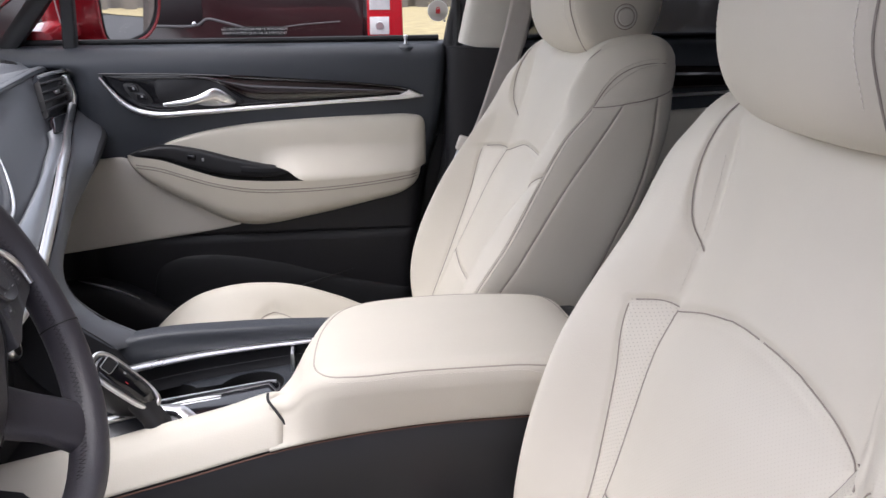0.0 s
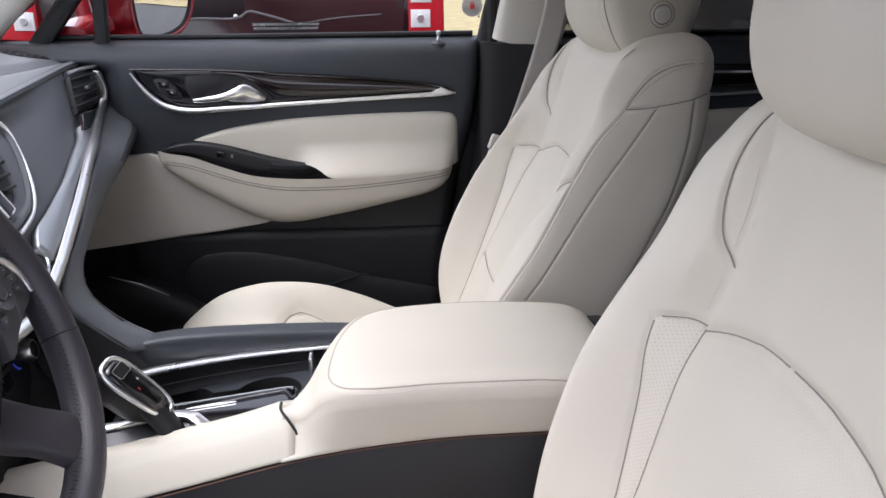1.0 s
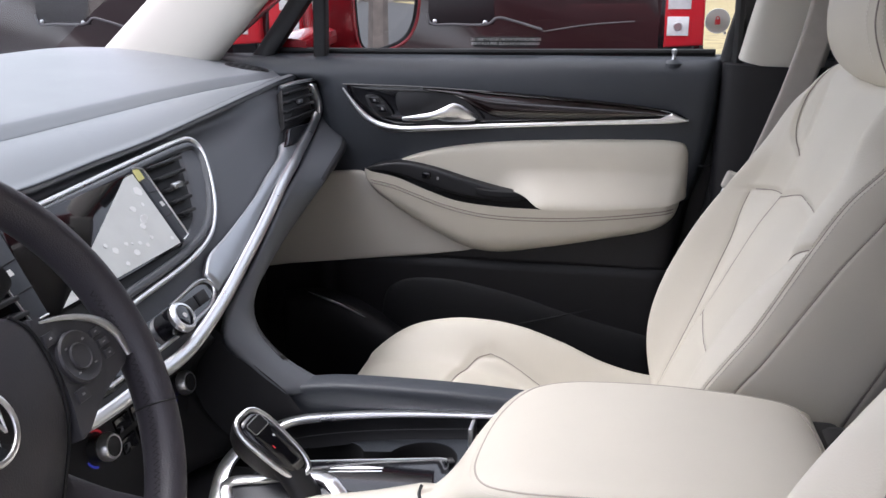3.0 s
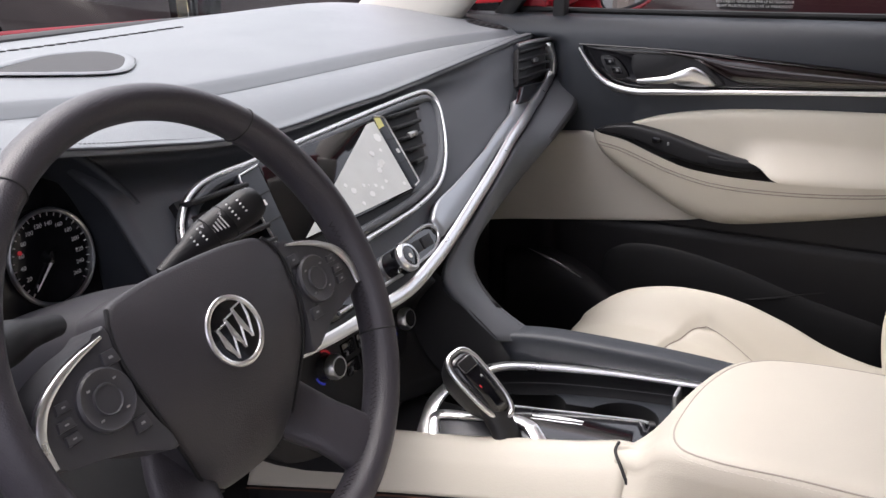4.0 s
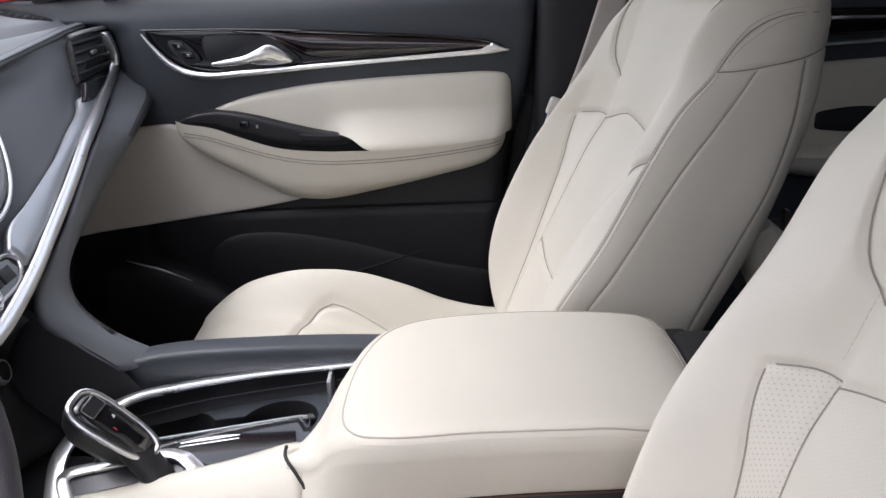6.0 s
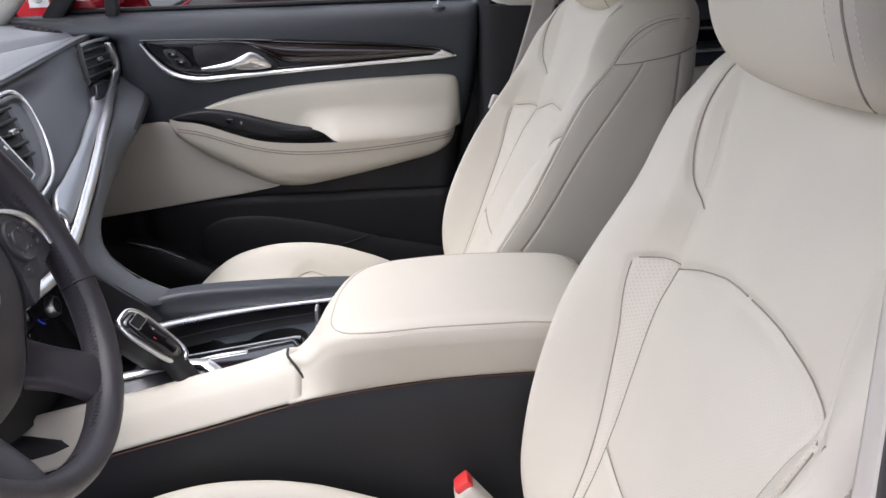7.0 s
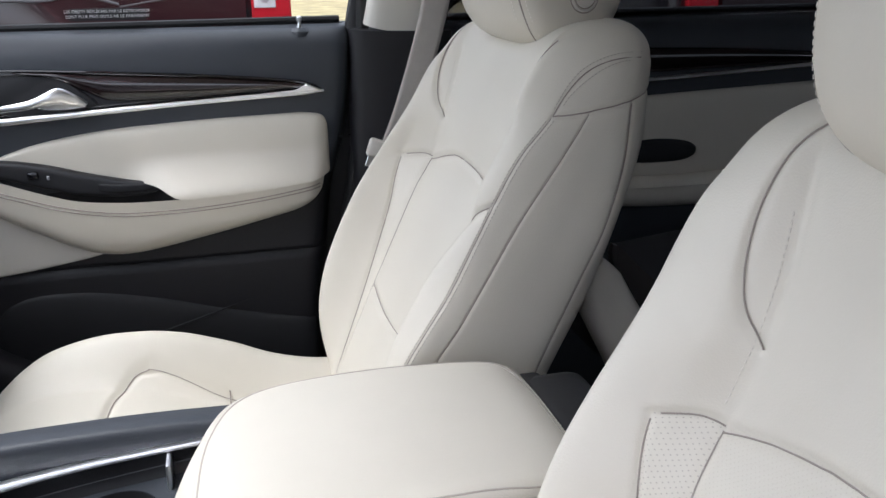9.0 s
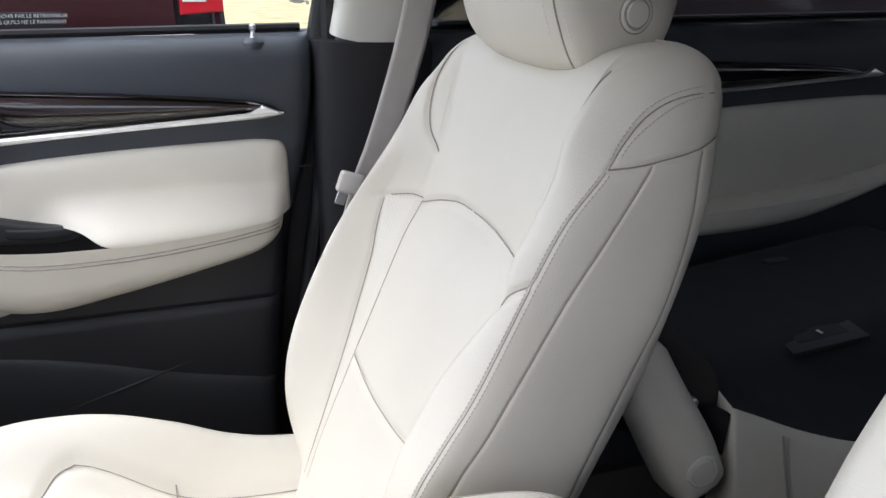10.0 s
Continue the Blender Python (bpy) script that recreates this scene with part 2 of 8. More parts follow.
def surf(name, P, material, parent, label="", wrap=False, thick=0.0, flip=False):
    """A grid of points P[u, v] as a surface; thick: its depth behind the face."""
    nu, nv, _ = P.shape
    f = grid_faces(nu, nv, wrap)
    if flip:
        f = [q[::-1] for q in f]
    ob = mesh_ob(name, P.reshape(-1, 3), f, material, parent, label)
    if thick:
        s = ob.modifiers.new("thickness", 'SOLIDIFY')
        s.thickness, s.offset = thick, -1
    return ob


def bm_tube(path, ra, rb=None, up=(0, 0, 1), n=12, closed=False, square=2.0, taper=None):
    """A bar of (super)elliptic section swept along a path; ra across, rb along up."""
    P = np.array(path, float)
    rb = ra if rb is None else rb
    m = len(P)
    T = np.gradient(P, axis=0) if not closed else np.roll(P, -1, 0) - np.roll(P, 1, 0)
    T /= np.linalg.norm(T, axis=1)[:, None] + 1e-12
    U = np.tile(np.array(up, float), (m, 1)) if np.ndim(up) == 1 else np.array(up, float)
    S = np.cross(T, U)
    S /= np.linalg.norm(S, axis=1)[:, None] + 1e-12
    U = np.cross(S, T)
    a = np.linspace(0, 2 * np.pi, n, endpoint=False)
    c = np.sign(np.cos(a)) * np.abs(np.cos(a)) ** (2 / square)
    s = np.sign(np.sin(a)) * np.abs(np.sin(a)) ** (2 / square)
    k = np.ones(m) if taper is None else np.array(taper, float)
    bm = bmesh.new()
    rows = []
    for i in range(m):
        rows.append([bm.verts.new(P[i] + S[i] * c[j] * ra * k[i] + U[i] * s[j] * rb * k[i]) for j in range(n)])
    for i in range(m if closed else m - 1):
        A, B = rows[i], rows[(i + 1) % m]
        for j in range(n):
            bm.faces.new((A[j], A[(j + 1) % n], B[(j + 1) % n], B[j]))
    if not closed:
        bm.faces.new(rows[0])
        bm.faces.new(rows[-1][::-1])
    return bm


def bm_prism(outline, to3d, d0, d1, bevel=0.0, seg=2):
    """A plate with the given 2D outline between depths d0 (back) and d1 (face); its face edge is rounded."""
    bm = bmesh.new()
    A = [bm.verts.new(to3d(u, v, d0)) for u, v in outline]
    B = [bm.verts.new(to3d(u, v, d1)) for u, v in outline]
    n = len(A)
    top = bm.faces.new(B)
    bm.faces.new(A[::-1])
    for i in range(n):
        bm.faces.new((A[i], A[(i + 1) % n], B[(i + 1) % n], B[i]))
    if bevel:
        bmesh.ops.bevel(bm, geom=list(top.edges), offset=bevel, segments=seg, profile=0.5, affect='EDGES', clamp_overlap=True)
    return bm


def bm_box(c, size, bevel=0.0, seg=2, m=None):
    bm = bmesh.new()
    bmesh.ops.create_cube(bm, size=1)
    bmesh.ops.scale(bm, vec=size, verts=bm.verts)
    if bevel:
        bmesh.ops.bevel(bm, geom=bm.edges[:], offset=bevel, segments=seg, profile=0.5, affect='EDGES')
    if m is not None:
        bmesh.ops.transform(bm, matrix=m, verts=bm.verts)
    bmesh.ops.translate(bm, vec=c, verts=bm.verts)
    return bm


def bm_lathe(profile, c, axis=(0, 0, 1), n=32, close=True):
    """A turned shape: profile of (radius, height) about an axis through c."""
    q = Vector((0, 0, 1)).rotation_difference(Vector(axis).normalized())
    bm = bmesh.new()
    rows = []
    for r, h in profile:
        rows.append([bm.verts.new(Vector(c) + q @ Vector((r * math.cos(2 * math.pi * j / n), r * math.sin(2 * math.pi * j / n), h))) for j in range(n)])
    for A, B in zip(rows, rows[1:]):
        for j in range(n):
            bm.faces.new((A[j], A[(j + 1) % n], B[(j + 1) % n], B[j]))
    if close:
        bm.faces.new(rows[0][::-1])
        bm.faces.new(rows[-1])
    return bm


def bm_join(parts):
    out = bmesh.new()
    for b in parts:
        me = bpy.data.meshes.new("tmp")
        b.to_mesh(me)
        b.free()
        out.from_mesh(me)
        bpy.data.meshes.remove(me)
    return out


def stitch_row(name, P, N, parent, label="", step=0.0052, r=0.0008, material=None):
    """A row of single thread stitches along the curve P, lying on a surface with normals N."""
    P, N = np.array(P, float), np.array(N, float)
    k = np.concatenate([[0], np.cumsum(np.linalg.norm(np.diff(P, axis=0), axis=1))])
    V, Fc = [], []
    s = 0.0
    at = lambda A, d: np.array([np.interp(d, k, A[:, i]) for i in range(3)])
    while s + step * 0.7 < k[-1]:
        a, b, nn = at(P, s), at(P, s + step * 0.58), at(N, s)
        t = b - a
        t /= np.linalg.norm(t) + 1e-12
        nn /= np.linalg.norm(nn) + 1e-12
        sd = np.cross(t, nn)
        o = len(V)
        for e, h in ((a, 0.2), ((a + b) / 2, 1.0), (b, 0.2)):
            V += [e + sd * r, e + nn * r * 0.8 * h, e - sd * r, e - nn * r]
        for q in (0, 4):
            for j in range(4):
                Fc.append((o + q + j, o + q + (j + 1) % 4, o + q + 4 + (j + 1) % 4, o + q + 4 + j))
        s += step
    ob = mesh_ob(name, V, Fc, material or thread, parent, label)
    return tagged(ob, kind="stuff")
# ---- ground and car shell ----


def plane_grid(name, x0, x1, y0, y1, z, material, label, category, n=24, bump=0.0):
    xs, ys = np.linspace(x0, x1, n), np.linspace(y0, y1, n)
    P = np.array([[(x, y, z + bump * noise.noise((x * 0.3, y * 0.3, 1))) for y in ys] for x in xs])
    ob = surf(name, P, material, None, flip=False)
    return tagged(ob, label, category, kind="structure")


plane_grid("ground", -900, 900, -900, 900, -0.02, asphalt, "grey asphalt of a dealer's car park", "ground", 12)
plane_grid("grass_verge", -60, 80, 14, 400, 0.03, dry_grass, "dry yellow winter grass beyond the car park", "grass", 40, 0.04)

plane_grid("car_floor", -0.95, 2.4, -0.76, 0.76, 0.42, carpet, "black carpeted car floor", "floor", 30, 0.004)


def slab_between(name, A, B, material, label, category, thick=0.03, n=16, kind="structure"):
    """A panel lofted between two smooth edge curves."""
    a, b = cr(A, n), cr(B, n)
    P = np.array([[a[i] * (1 - t) + b[i] * t for t in np.linspace(0, 1, 6)] for i in range(n)])
    ob = surf(name, P, material, None, thick=thick)
    return tagged(ob, label, category, kind=kind)


slab_between("ceiling", [(-0.05, -0.62, 1.60), (0.6, -0.64, 1.64), (1.5, -0.64, 1.64), (2.5, -0.60, 1.60)],
             [(-0.05, 0.62, 1.60), (0.6, 0.64, 1.64), (1.5, 0.64, 1.64), (2.5, 0.60, 1.60)],
             headliner, "cream fabric headliner under the car roof", "ceiling", 0.05, 20)
for side, tag in ((1, "passenger"), (-1, "driver")):
    s = side
    slab_between("trim_roof_rail_" + tag, [(-0.10, s * 0.62, 1.585), (0.6, s * 0.64, 1.61), (2.5, s * 0.60, 1.58)],
                 [(-0.10, s * 0.68, 1.50), (0.6, s * 0.72, 1.54), (2.5, s * 0.68, 1.50)],
                 headliner, "cream roof rail trim above the doors", "trim", 0.04)
    # A pillar: cream trim running up beside the windscreen
    path = cr([(-0.800, s * 0.820, 1.10), (-0.655, s * 0.79, 1.215), (-0.545, s * 0.765, 1.304), (-0.375, s * 0.725, 1.43), (-0.10, s * 0.66, 1.585)], 30)
    ob = part("trim_a_pillar_" + tag, bm_tube(path, 0.032, 0.086, (0, 0, 1), 22, square=2.6, taper=np.interp(np.linspace(0, 1, 30), [0, 0.3, 0.6, 1], [1.1, 1.05, 0.85, 0.6])), pillar_cream)
    tagged(ob, "cream plastic windscreen pillar trim", "trim", kind="structure")
    # rear quarter of the body beyond the rear doors
    slab_between("wall_quarter_" + tag, [(1.50, s * 0.80, 0.42), (2.0, s * 0.80, 0.42), (2.5, s * 0.76, 0.42)],
                 [(1.50, s * 0.80, 1.21), (2.0, s * 0.80, 1.22), (2.5, s * 0.76, 1.25)],
                 hard_black, "black rear quarter trim", "wall", 0.06)
slab_between("wall_tail", [(2.5, -0.76, 0.42), (2.52, 0, 0.42), (2.5, 0.76, 0.42)], [(2.5, -0.76, 1.2), (2.52, 0, 1.2), (2.5, 0.76, 1.2)],
             hard_black, "black tailgate trim at the back", "wall", 0.06)
for s, tag in ((1, "passenger"), (-1, "driver")):
    slab_between("wall_kick_panel_" + tag, [(-1.0, s * 0.775, 0.42), (-0.75, s * 0.785, 0.42), (-0.50, s * 0.79, 0.42)],
                 [(-1.0, s * 0.775, 1.19), (-0.75, s * 0.785, 1.17), (-0.50, s * 0.79, 1.15)], carpet, "black footwell side panel", "wall", 0.01)
slab_between("wall_firewall", [(-0.95, -0.78, 0.40), (-0.98, 0, 0.40), (-0.95, 0.78, 0.40)],
             [(-0.93, -0.80, 1.196), (-0.97, 0, 1.196), (-0.93, 0.80, 1.196)], carpet, "black carpeted footwell bulkhead", "wall", 0.05)

# passenger B pillar: black below, cream above, with the belt
bp_path = cr([(0.46, 0.79, 0.45), (0.435, 0.79, 0.80), (0.43, 0.79, 1.00), (0.435, 0.785, 1.19)], 24)
ob = part("trim_b_pillar_lower", bm_tube(bp_path, 0.035, 0.085, (1, 0, 0), 20, square=3.5), door_black)
tagged(ob, "black plastic lower centre pillar trim", "trim", kind="structure")
bp_up = cr([(0.438, 0.785, 1.187), (0.462, 0.77, 1.30), (0.50, 0.73, 1.45), (0.53, 0.68, 1.56)], 20)
ob = part("trim_b_pillar_upper", bm_tube(bp_up, 0.030, 0.066, (1, 0, 0), 20, square=3.5), pillar_cream)
tagged(ob, "cream plastic upper centre pillar trim", "trim", kind="structure")
seal = cr([(0.352, 0.800, 1.30), (0.352, 0.800, 1.18), (0.338, 0.792, 1.02), (0.310, 0.785, 0.86), (0.292, 0.78, 0.70), (0.285, 0.78, 0.50)], 40)
ob = part("trim_door_seal", bm_tube(seal + np.array((0.022, 0, 0)), 0.011, 0.013, (0, 1, 0), 10), rubber)
tagged(ob, "black rubber door seal", "trim", kind="structure")

ob = part("wall_door_jamb", bm_box((0.40, 0.855, 0.78), (0.40, 0.03, 0.84), 0.004), deep_black)
tagged(ob, "black door jamb behind the centre pillar trim", "wall", kind="structure")
# driver's B pillar beside the open door
bd_path = cr([(0.458, -0.748, 0.42), (0.428, -0.750, 0.80), (0.421, -0.750, 1.02), (0.425, -0.744, 1.25), (0.460, -0.70, 1.56)], 30)
ob = part("trim_driver_b_pillar", bm_tube(bd_path, 0.048, 0.088, (1, 0, 0), 32, square=9.0), mat("dark_grey_plastic", (0.030, 0.030, 0.036), 0.5, grain=0.2, scale=900, vary=0.05))
tagged(ob, "dark grey plastic centre pillar beside the open doorway", "trim", kind="structure")
slab_between("wall_driver_rear_door", [(0.60, -0.80, 0.42), (1.0, -0.80, 0.42), (1.5, -0.80, 0.42)],
             [(0.50, -0.80, 1.20), (1.0, -0.80, 1.21), (1.5, -0.80, 1.22)], soft_black, "black closed rear door of the driver's side", "wall", 0.06)
ob = part("sill_driver", bm_box((-0.2, -0.80, 0.36), (1.5, 0.10, 0.16), 0.02), hard_black)
tagged(ob, "black door sill of the open doorway", "sill", kind="structure")
ob = part("sill_passenger", bm_box((0.6, 0.80, 0.36), (3.0, 0.10, 0.16), 0.02), hard_black)
tagged(ob, "black door sill under the closed doors", "sill", kind="structure")

# glass
def pane(name, quad, material, label, n=8):
    a, b, c, d = (np.array(q, float) for q in quad)
    P = np.array([[(a * (1 - u) + b * u) * (1 - v) + (d * (1 - u) + c * u) * v for v in np.linspace(0, 1, n)] for u in np.linspace(0, 1, n)])
    ob = surf(name, P, material, None, thick=0.004)
    ob.visible_shadow = material is tint_glass
    return tagged(ob, label, "window", kind="structure")


ws_a, ws_b = cr([(-0.90, -0.72, 1.19), (-0.99, 0, 1.19), (-0.90, 0.74, 1.19)], 24), cr([(-0.10, -0.60, 1.585), (-0.14, 0, 1.60), (-0.10, 0.60, 1.585)], 24)
WSP = np.array([[ws_a[i] * (1 - t) + ws_b[i] * t + np.array((-0.03, 0, 0.02)) * math.sin(math.pi * t) for t in np.linspace(0, 1, 10)] for i in range(24)])
ob = surf("window_windscreen", WSP, clear_glass, None)
tagged(ob, "clear windscreen", "window", kind="structure")
pane("window_rear_door", ((0.50, 0.815, 1.19), (1.5, 0.815, 1.20), (1.5, 0.70, 1.53), (0.56, 0.70, 1.53)), tint_glass, "dark tinted rear side window")
pane("window_rear_door_driver", ((0.50, -0.815, 1.19), (1.5, -0.815, 1.20), (1.5, -0.70, 1.53), (0.56, -0.70, 1.53)), tint_glass, "dark tinted rear side window")
pane("window_quarter", ((1.56, 0.80, 1.22), (2.4, 0.76, 1.25), (2.3, 0.66, 1.50), (1.58, 0.69, 1.52)), tint_glass, "dark tinted quarter window")
pane("window_quarter_driver", ((1.56, -0.80, 1.22), (2.4, -0.76, 1.25), (2.3, -0.66, 1.50), (1.58, -0.69, 1.52)), tint_glass, "dark tinted quarter window")
pane("window_tail", ((2.5, -0.70, 1.22), (2.5, 0.70, 1.22), (2.35, 0.6, 1.57), (2.35, -0.6, 1.57)), tint_glass, "dark tinted tailgate window")

# ---- passenger front door ----
DOOR = thing("front_door", "closed passenger door with charcoal trim, cream padded armrest and dark wood strip", "car door", (0, 0.80, 0.42))
DY = lambda u, v, d: (u, 0.762 - d, v)          # door plane: x, z and depth towards the cabin

door_rear = lut([(0.42, 0.270), (0.60, 0.276), (0.71, 0.284), (0.83, 0.296), (0.946, 0.313), (1.025, 0.336), (1.135, 0.352), (1.21, 0.356)])
skin_y = lut([(0.42, 0.775), (0.60, 0.770), (0.80, 0.768), (0.90, 0.772), (1.00, 0.772), (1.06, 0.768), (1.15, 0.766), (1.175, 0.772), (1.192, 0.788), (1.1995, 0.806), (1.20, 0.828)])


def door_skin(name, z0, z1, material, label, nz, nx=70):
    zs = np.linspace(z0, z1, nz)
    P = np.zeros((nx, nz, 3))
    for j, z in enumerate(zs):
        xr = float(door_rear(z))
        for i, u in enumerate(np.linspace(0, 1, nx)):
            x = -0.62 + (xr + 0.62) * u
            edge = max(0.0, 1 - (xr - x) / 0.022)
            back = 0.055 * float(smooth01(-x, 0.325, 0.40)) * float(smooth01(-z, -1.165, -1.14))
            P[i, j] = (x, float(skin_y(z)) + 0.028 * edge ** 2 + back, z)
    return surf(name, P, material, DOOR, label, thick=0.012)


door_skin("upper_trim", 0.955, 1.1999, soft_black, "charcoal soft-touch door top", 50)
door_skin("middle_trim", 0.83, 0.957, door_black, "black door panel round the armrest", 20)
door_skin("lower_trim", 0.42, 0.832, door_black, "black plastic lower door panel", 20)
part("window_seal", bm_tube(cr([(-0.45, 0.826, 1.204), (-0.1, 0.826, 1.204), (0.34, 0.826, 1.206)], 20), 0.006, 0.006, (0, 0, 1), 8), rubber, DOOR, "black rubber window seal")
part("shut_line", bm_tube(cr([(0.322, 0.7725, 1.020), (0.338, 0.774, 1.020), (0.345, 0.782, 1.020)], 8), 0.0012, 0.0012, (0, 0, 1), 6), rubber, DOOR)


def pad(name, top, bot, x0, x1, y_edge, bulge, material, parent, label, nu=90, nv=28, power=2.6, roll=(1, 1), ends=(0.03, 0.03)):
    """A cushioned panel between two edge curves z = top(x), bot(x); bulges towards the cabin, edges rolled under."""
    P = np.zeros((nu, nv, 3))
    us = (1 - np.cos(np.linspace(0, np.pi, nu))) / 2 * 0.5 + np.linspace(0, 1, nu) * 0.5
    vs = (1 - np.cos(np.linspace(0, np.pi, nv))) / 2
    for i, u in enumerate(us):
        x = x0 + (x1 - x0) * u
        zt, zb = float(top(x)), float(bot(x))
        e = min(1.0, (x - x0) / ends[0] + 1e-6, (x1 - x) / ends[1] + 1e-6)
        e = (1 - (1 - e) ** 2) ** 0.5
        for j, v in enumerate(vs):
            z = zb + (zt - zb) * v
            k = e if (v > 0.5 and not roll[1]) or (v < 0.5 and not roll[0]) else (1 - abs(2 * v - 1) ** power) ** (1 / power) * e
            b = bulge(x, z, v) if callable(bulge) else bulge
            P[i, j] = (x, y_edge - b * k, z)
    return surf(name, P, material, parent, label)


def bolster_depth(x, v):
    return 0.030 + 0.040 * math.sin(math.pi * min(1, max(0, (x + 0.272) / 0.567))) ** 0.6 * (0.55 + 0.45 * v)


# cream armrest: upper pad (above the pull cup and stitched edge) and lower bolster
up_top = lut([(-0.205, 1.014), (-0.185, 1.022), (-0.137, 1.036), (-0.052, 1.050), (0.076, 1.059), (0.205, 1.063), (0.275, 1.063), (0.298, 1.057), (0.306, 1.040)])
up_bot = lut([(-0.205, 1.012), (-0.135, 1.003), (-0.064, 0.985), (-0.011, 0.973), (0.03, 0.965), (0.06, 0.949), (0.10, 0.948), (0.18, 0.950), (0.27, 0.956), (0.306, 0.965)])
pad("armrest_upper_pad", up_top, up_bot, -0.205, 0.306, 0.772,
    lambda x, z, v: 0.018 + (bolster_depth(x, 1) - 0.018) * float(smooth01(1.0 - z, -0.01, 0.05)) * float(smooth01(x, -0.03, 0.07)), leather, DOOR, "cream leather padded panel", power=4.0, roll=(0, 1))
lo_top = lut([(-0.272, 0.997), (-0.262, 1.0), (-0.245, 0.998), (-0.199, 0.992), (-0.138, 0.972), (-0.086, 0.957), (-0.012, 0.950), (0.03, 0.949), (0.10, 0.948), (0.18, 0.950), (0.27, 0.956), (0.295, 0.958)])
lo_bot = lut([(-0.272, 0.992), (-0.255, 0.966), (-0.206, 0.928), (-0.145, 0.893), (-0.100, 0.869), (-0.067, 0.857), (-0.018, 0.853), (0.069, 0.867), (0.18, 0.890), (0.258, 0.910), (0.285, 0.930), (0.295, 0.950)])
pad("armrest_bolster", lo_top, lo_bot, -0.272, 0.295, 0.772,
    lambda x, z, v: bolster_depth(x, v), leather, DOOR,
    "cream leather armrest bolster", nv=36, power=3.0, roll=(1, 0))
# stitched seam along the top of the bolster
sx = np.linspace(-0.25, 0.285, 120)
seam_z = lut([(-0.255, 0.983), (-0.209, 0.977), (-0.158, 0.962), (-0.107, 0.947), (-0.034, 0.934), (0.072, 0.932), (0.18, 0.938), (0.286, 0.949)])


def bolster_face(x, z):
    zt, zb = float(lo_top(x)), float(lo_bot(x))
    v = min(1, max(0, (z - zb) / max(1e-4, zt - zb)))
    e = min(1.0, (x + 0.272) / 0.03, (0.295 - x) / 0.03)
    e = (1 - (1 - e) ** 2) ** 0.5
    b = 0.030 + 0.040 * math.sin(math.pi * min(1, max(0, (x + 0.272) / 0.567))) ** 0.6 * (0.55 + 0.45 * v)
    return 0.772 - b * ((1 - abs(2 * v - 1) ** 3.0) ** (1 / 3.0) if v < 0.5 else 1) * e


for off, nm in ((0.0, "seam"), (-0.0055, "seam")):
    zz = [float(seam_z(x)) + off for x in sx]
    part(nm, bm_tube([(x, bolster_face(x, z) - 0.0002, z) for x, z in zip(sx, zz)], 0.0009, 0.0009, (0, 1, 0), 6), seam_dark, DOOR, "stitched armrest seam")

# pull cup with window switch
cup_top = lut([(-0.266, 0.999), (-0.238, 1.010), (-0.192, 1.016), (-0.135, 1.007), (-0.064, 0.987), (-0.011, 0.975), (0.030, 0.974), (0.049, 0.968)])
cup_bot = lut([(-0.266, 0.996), (-0.245, 0.996), (-0.199, 0.990), (-0.138, 0.970), (-0.086, 0.956), (-0.012, 0.949), (0.025, 0.953), (0.049, 0.966)])
pad("pull_cup", cup_top, cup_bot, -0.266, 0.049, 0.766, 0.026, hard_black, DOOR, "black plastic pull cup with window switch", power=6.0, nv=20)
# raised dark patch that paints the shade inside the pull
pad("pull_recess_shade", lut([(-0.075, 0.978), (-0.03, 0.972), (0.02, 0.970), (0.040, 0.967)]), lut([(-0.075, 0.962), (-0.03, 0.956), (0.02, 0.957), (0.040, 0.965)]),
    -0.075, 0.040, 0.7545, 0.016, deep_black, DOOR, "dark patch painted as the shade in the pull's hollow", nu=30, nv=10, power=6)
part("window_switch", bm_box((-0.148, 0.742, 0.993), (0.016, 0.012, 0.012), 0.003), piano, DOOR, "black window switch")
part("window_switch_symbol", bm_box((-0.127, 0.740, 0.988), (0.004, 0.004, 0.006), 0.001), faint, DOOR)

# cream lower insert in front of the bolster
ins_top = lut([(-0.56, 0.88), (-0.48, 0.935), (-0.42, 0.968), (-0.36, 0.984), (-0.313, 0.990), (-0.276, 0.990), (-0.245, 0.966), (-0.206, 0.935), (-0.145, 0.900), (-0.067, 0.862)])
ins_bot = lut([(-0.56, 0.782), (-0.47, 0.795), (-0.436, 0.801), (-0.35, 0.812), (-0.263, 0.823), (-0.16, 0.836), (-0.067, 0.851)])
pad("lower_insert", ins_top, ins_bot, -0.56, -0.067, 0.771, 0.012, vinyl, DOOR, "cream vinyl lower insert", power=8)

# lower map pocket; the bright reflection along it is drawn as a silver tube
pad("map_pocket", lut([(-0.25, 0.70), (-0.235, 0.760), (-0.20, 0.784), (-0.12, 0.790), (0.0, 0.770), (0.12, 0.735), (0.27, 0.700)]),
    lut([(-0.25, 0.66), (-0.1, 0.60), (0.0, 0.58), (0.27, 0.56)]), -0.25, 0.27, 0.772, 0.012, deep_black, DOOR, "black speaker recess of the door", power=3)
pad("pocket_lip", lut([(-0.45, 0.742), (-0.366, 0.752), (-0.30, 0.738), (-0.25, 0.712), (-0.15, 0.655), (0.0, 0.61), (0.27, 0.60)]),
    lut([(-0.45, 0.55), (-0.3, 0.52), (0.27, 0.48)]), -0.45, 0.27, 0.772, 0.055, door_black, DOOR, "black door pocket", power=4)
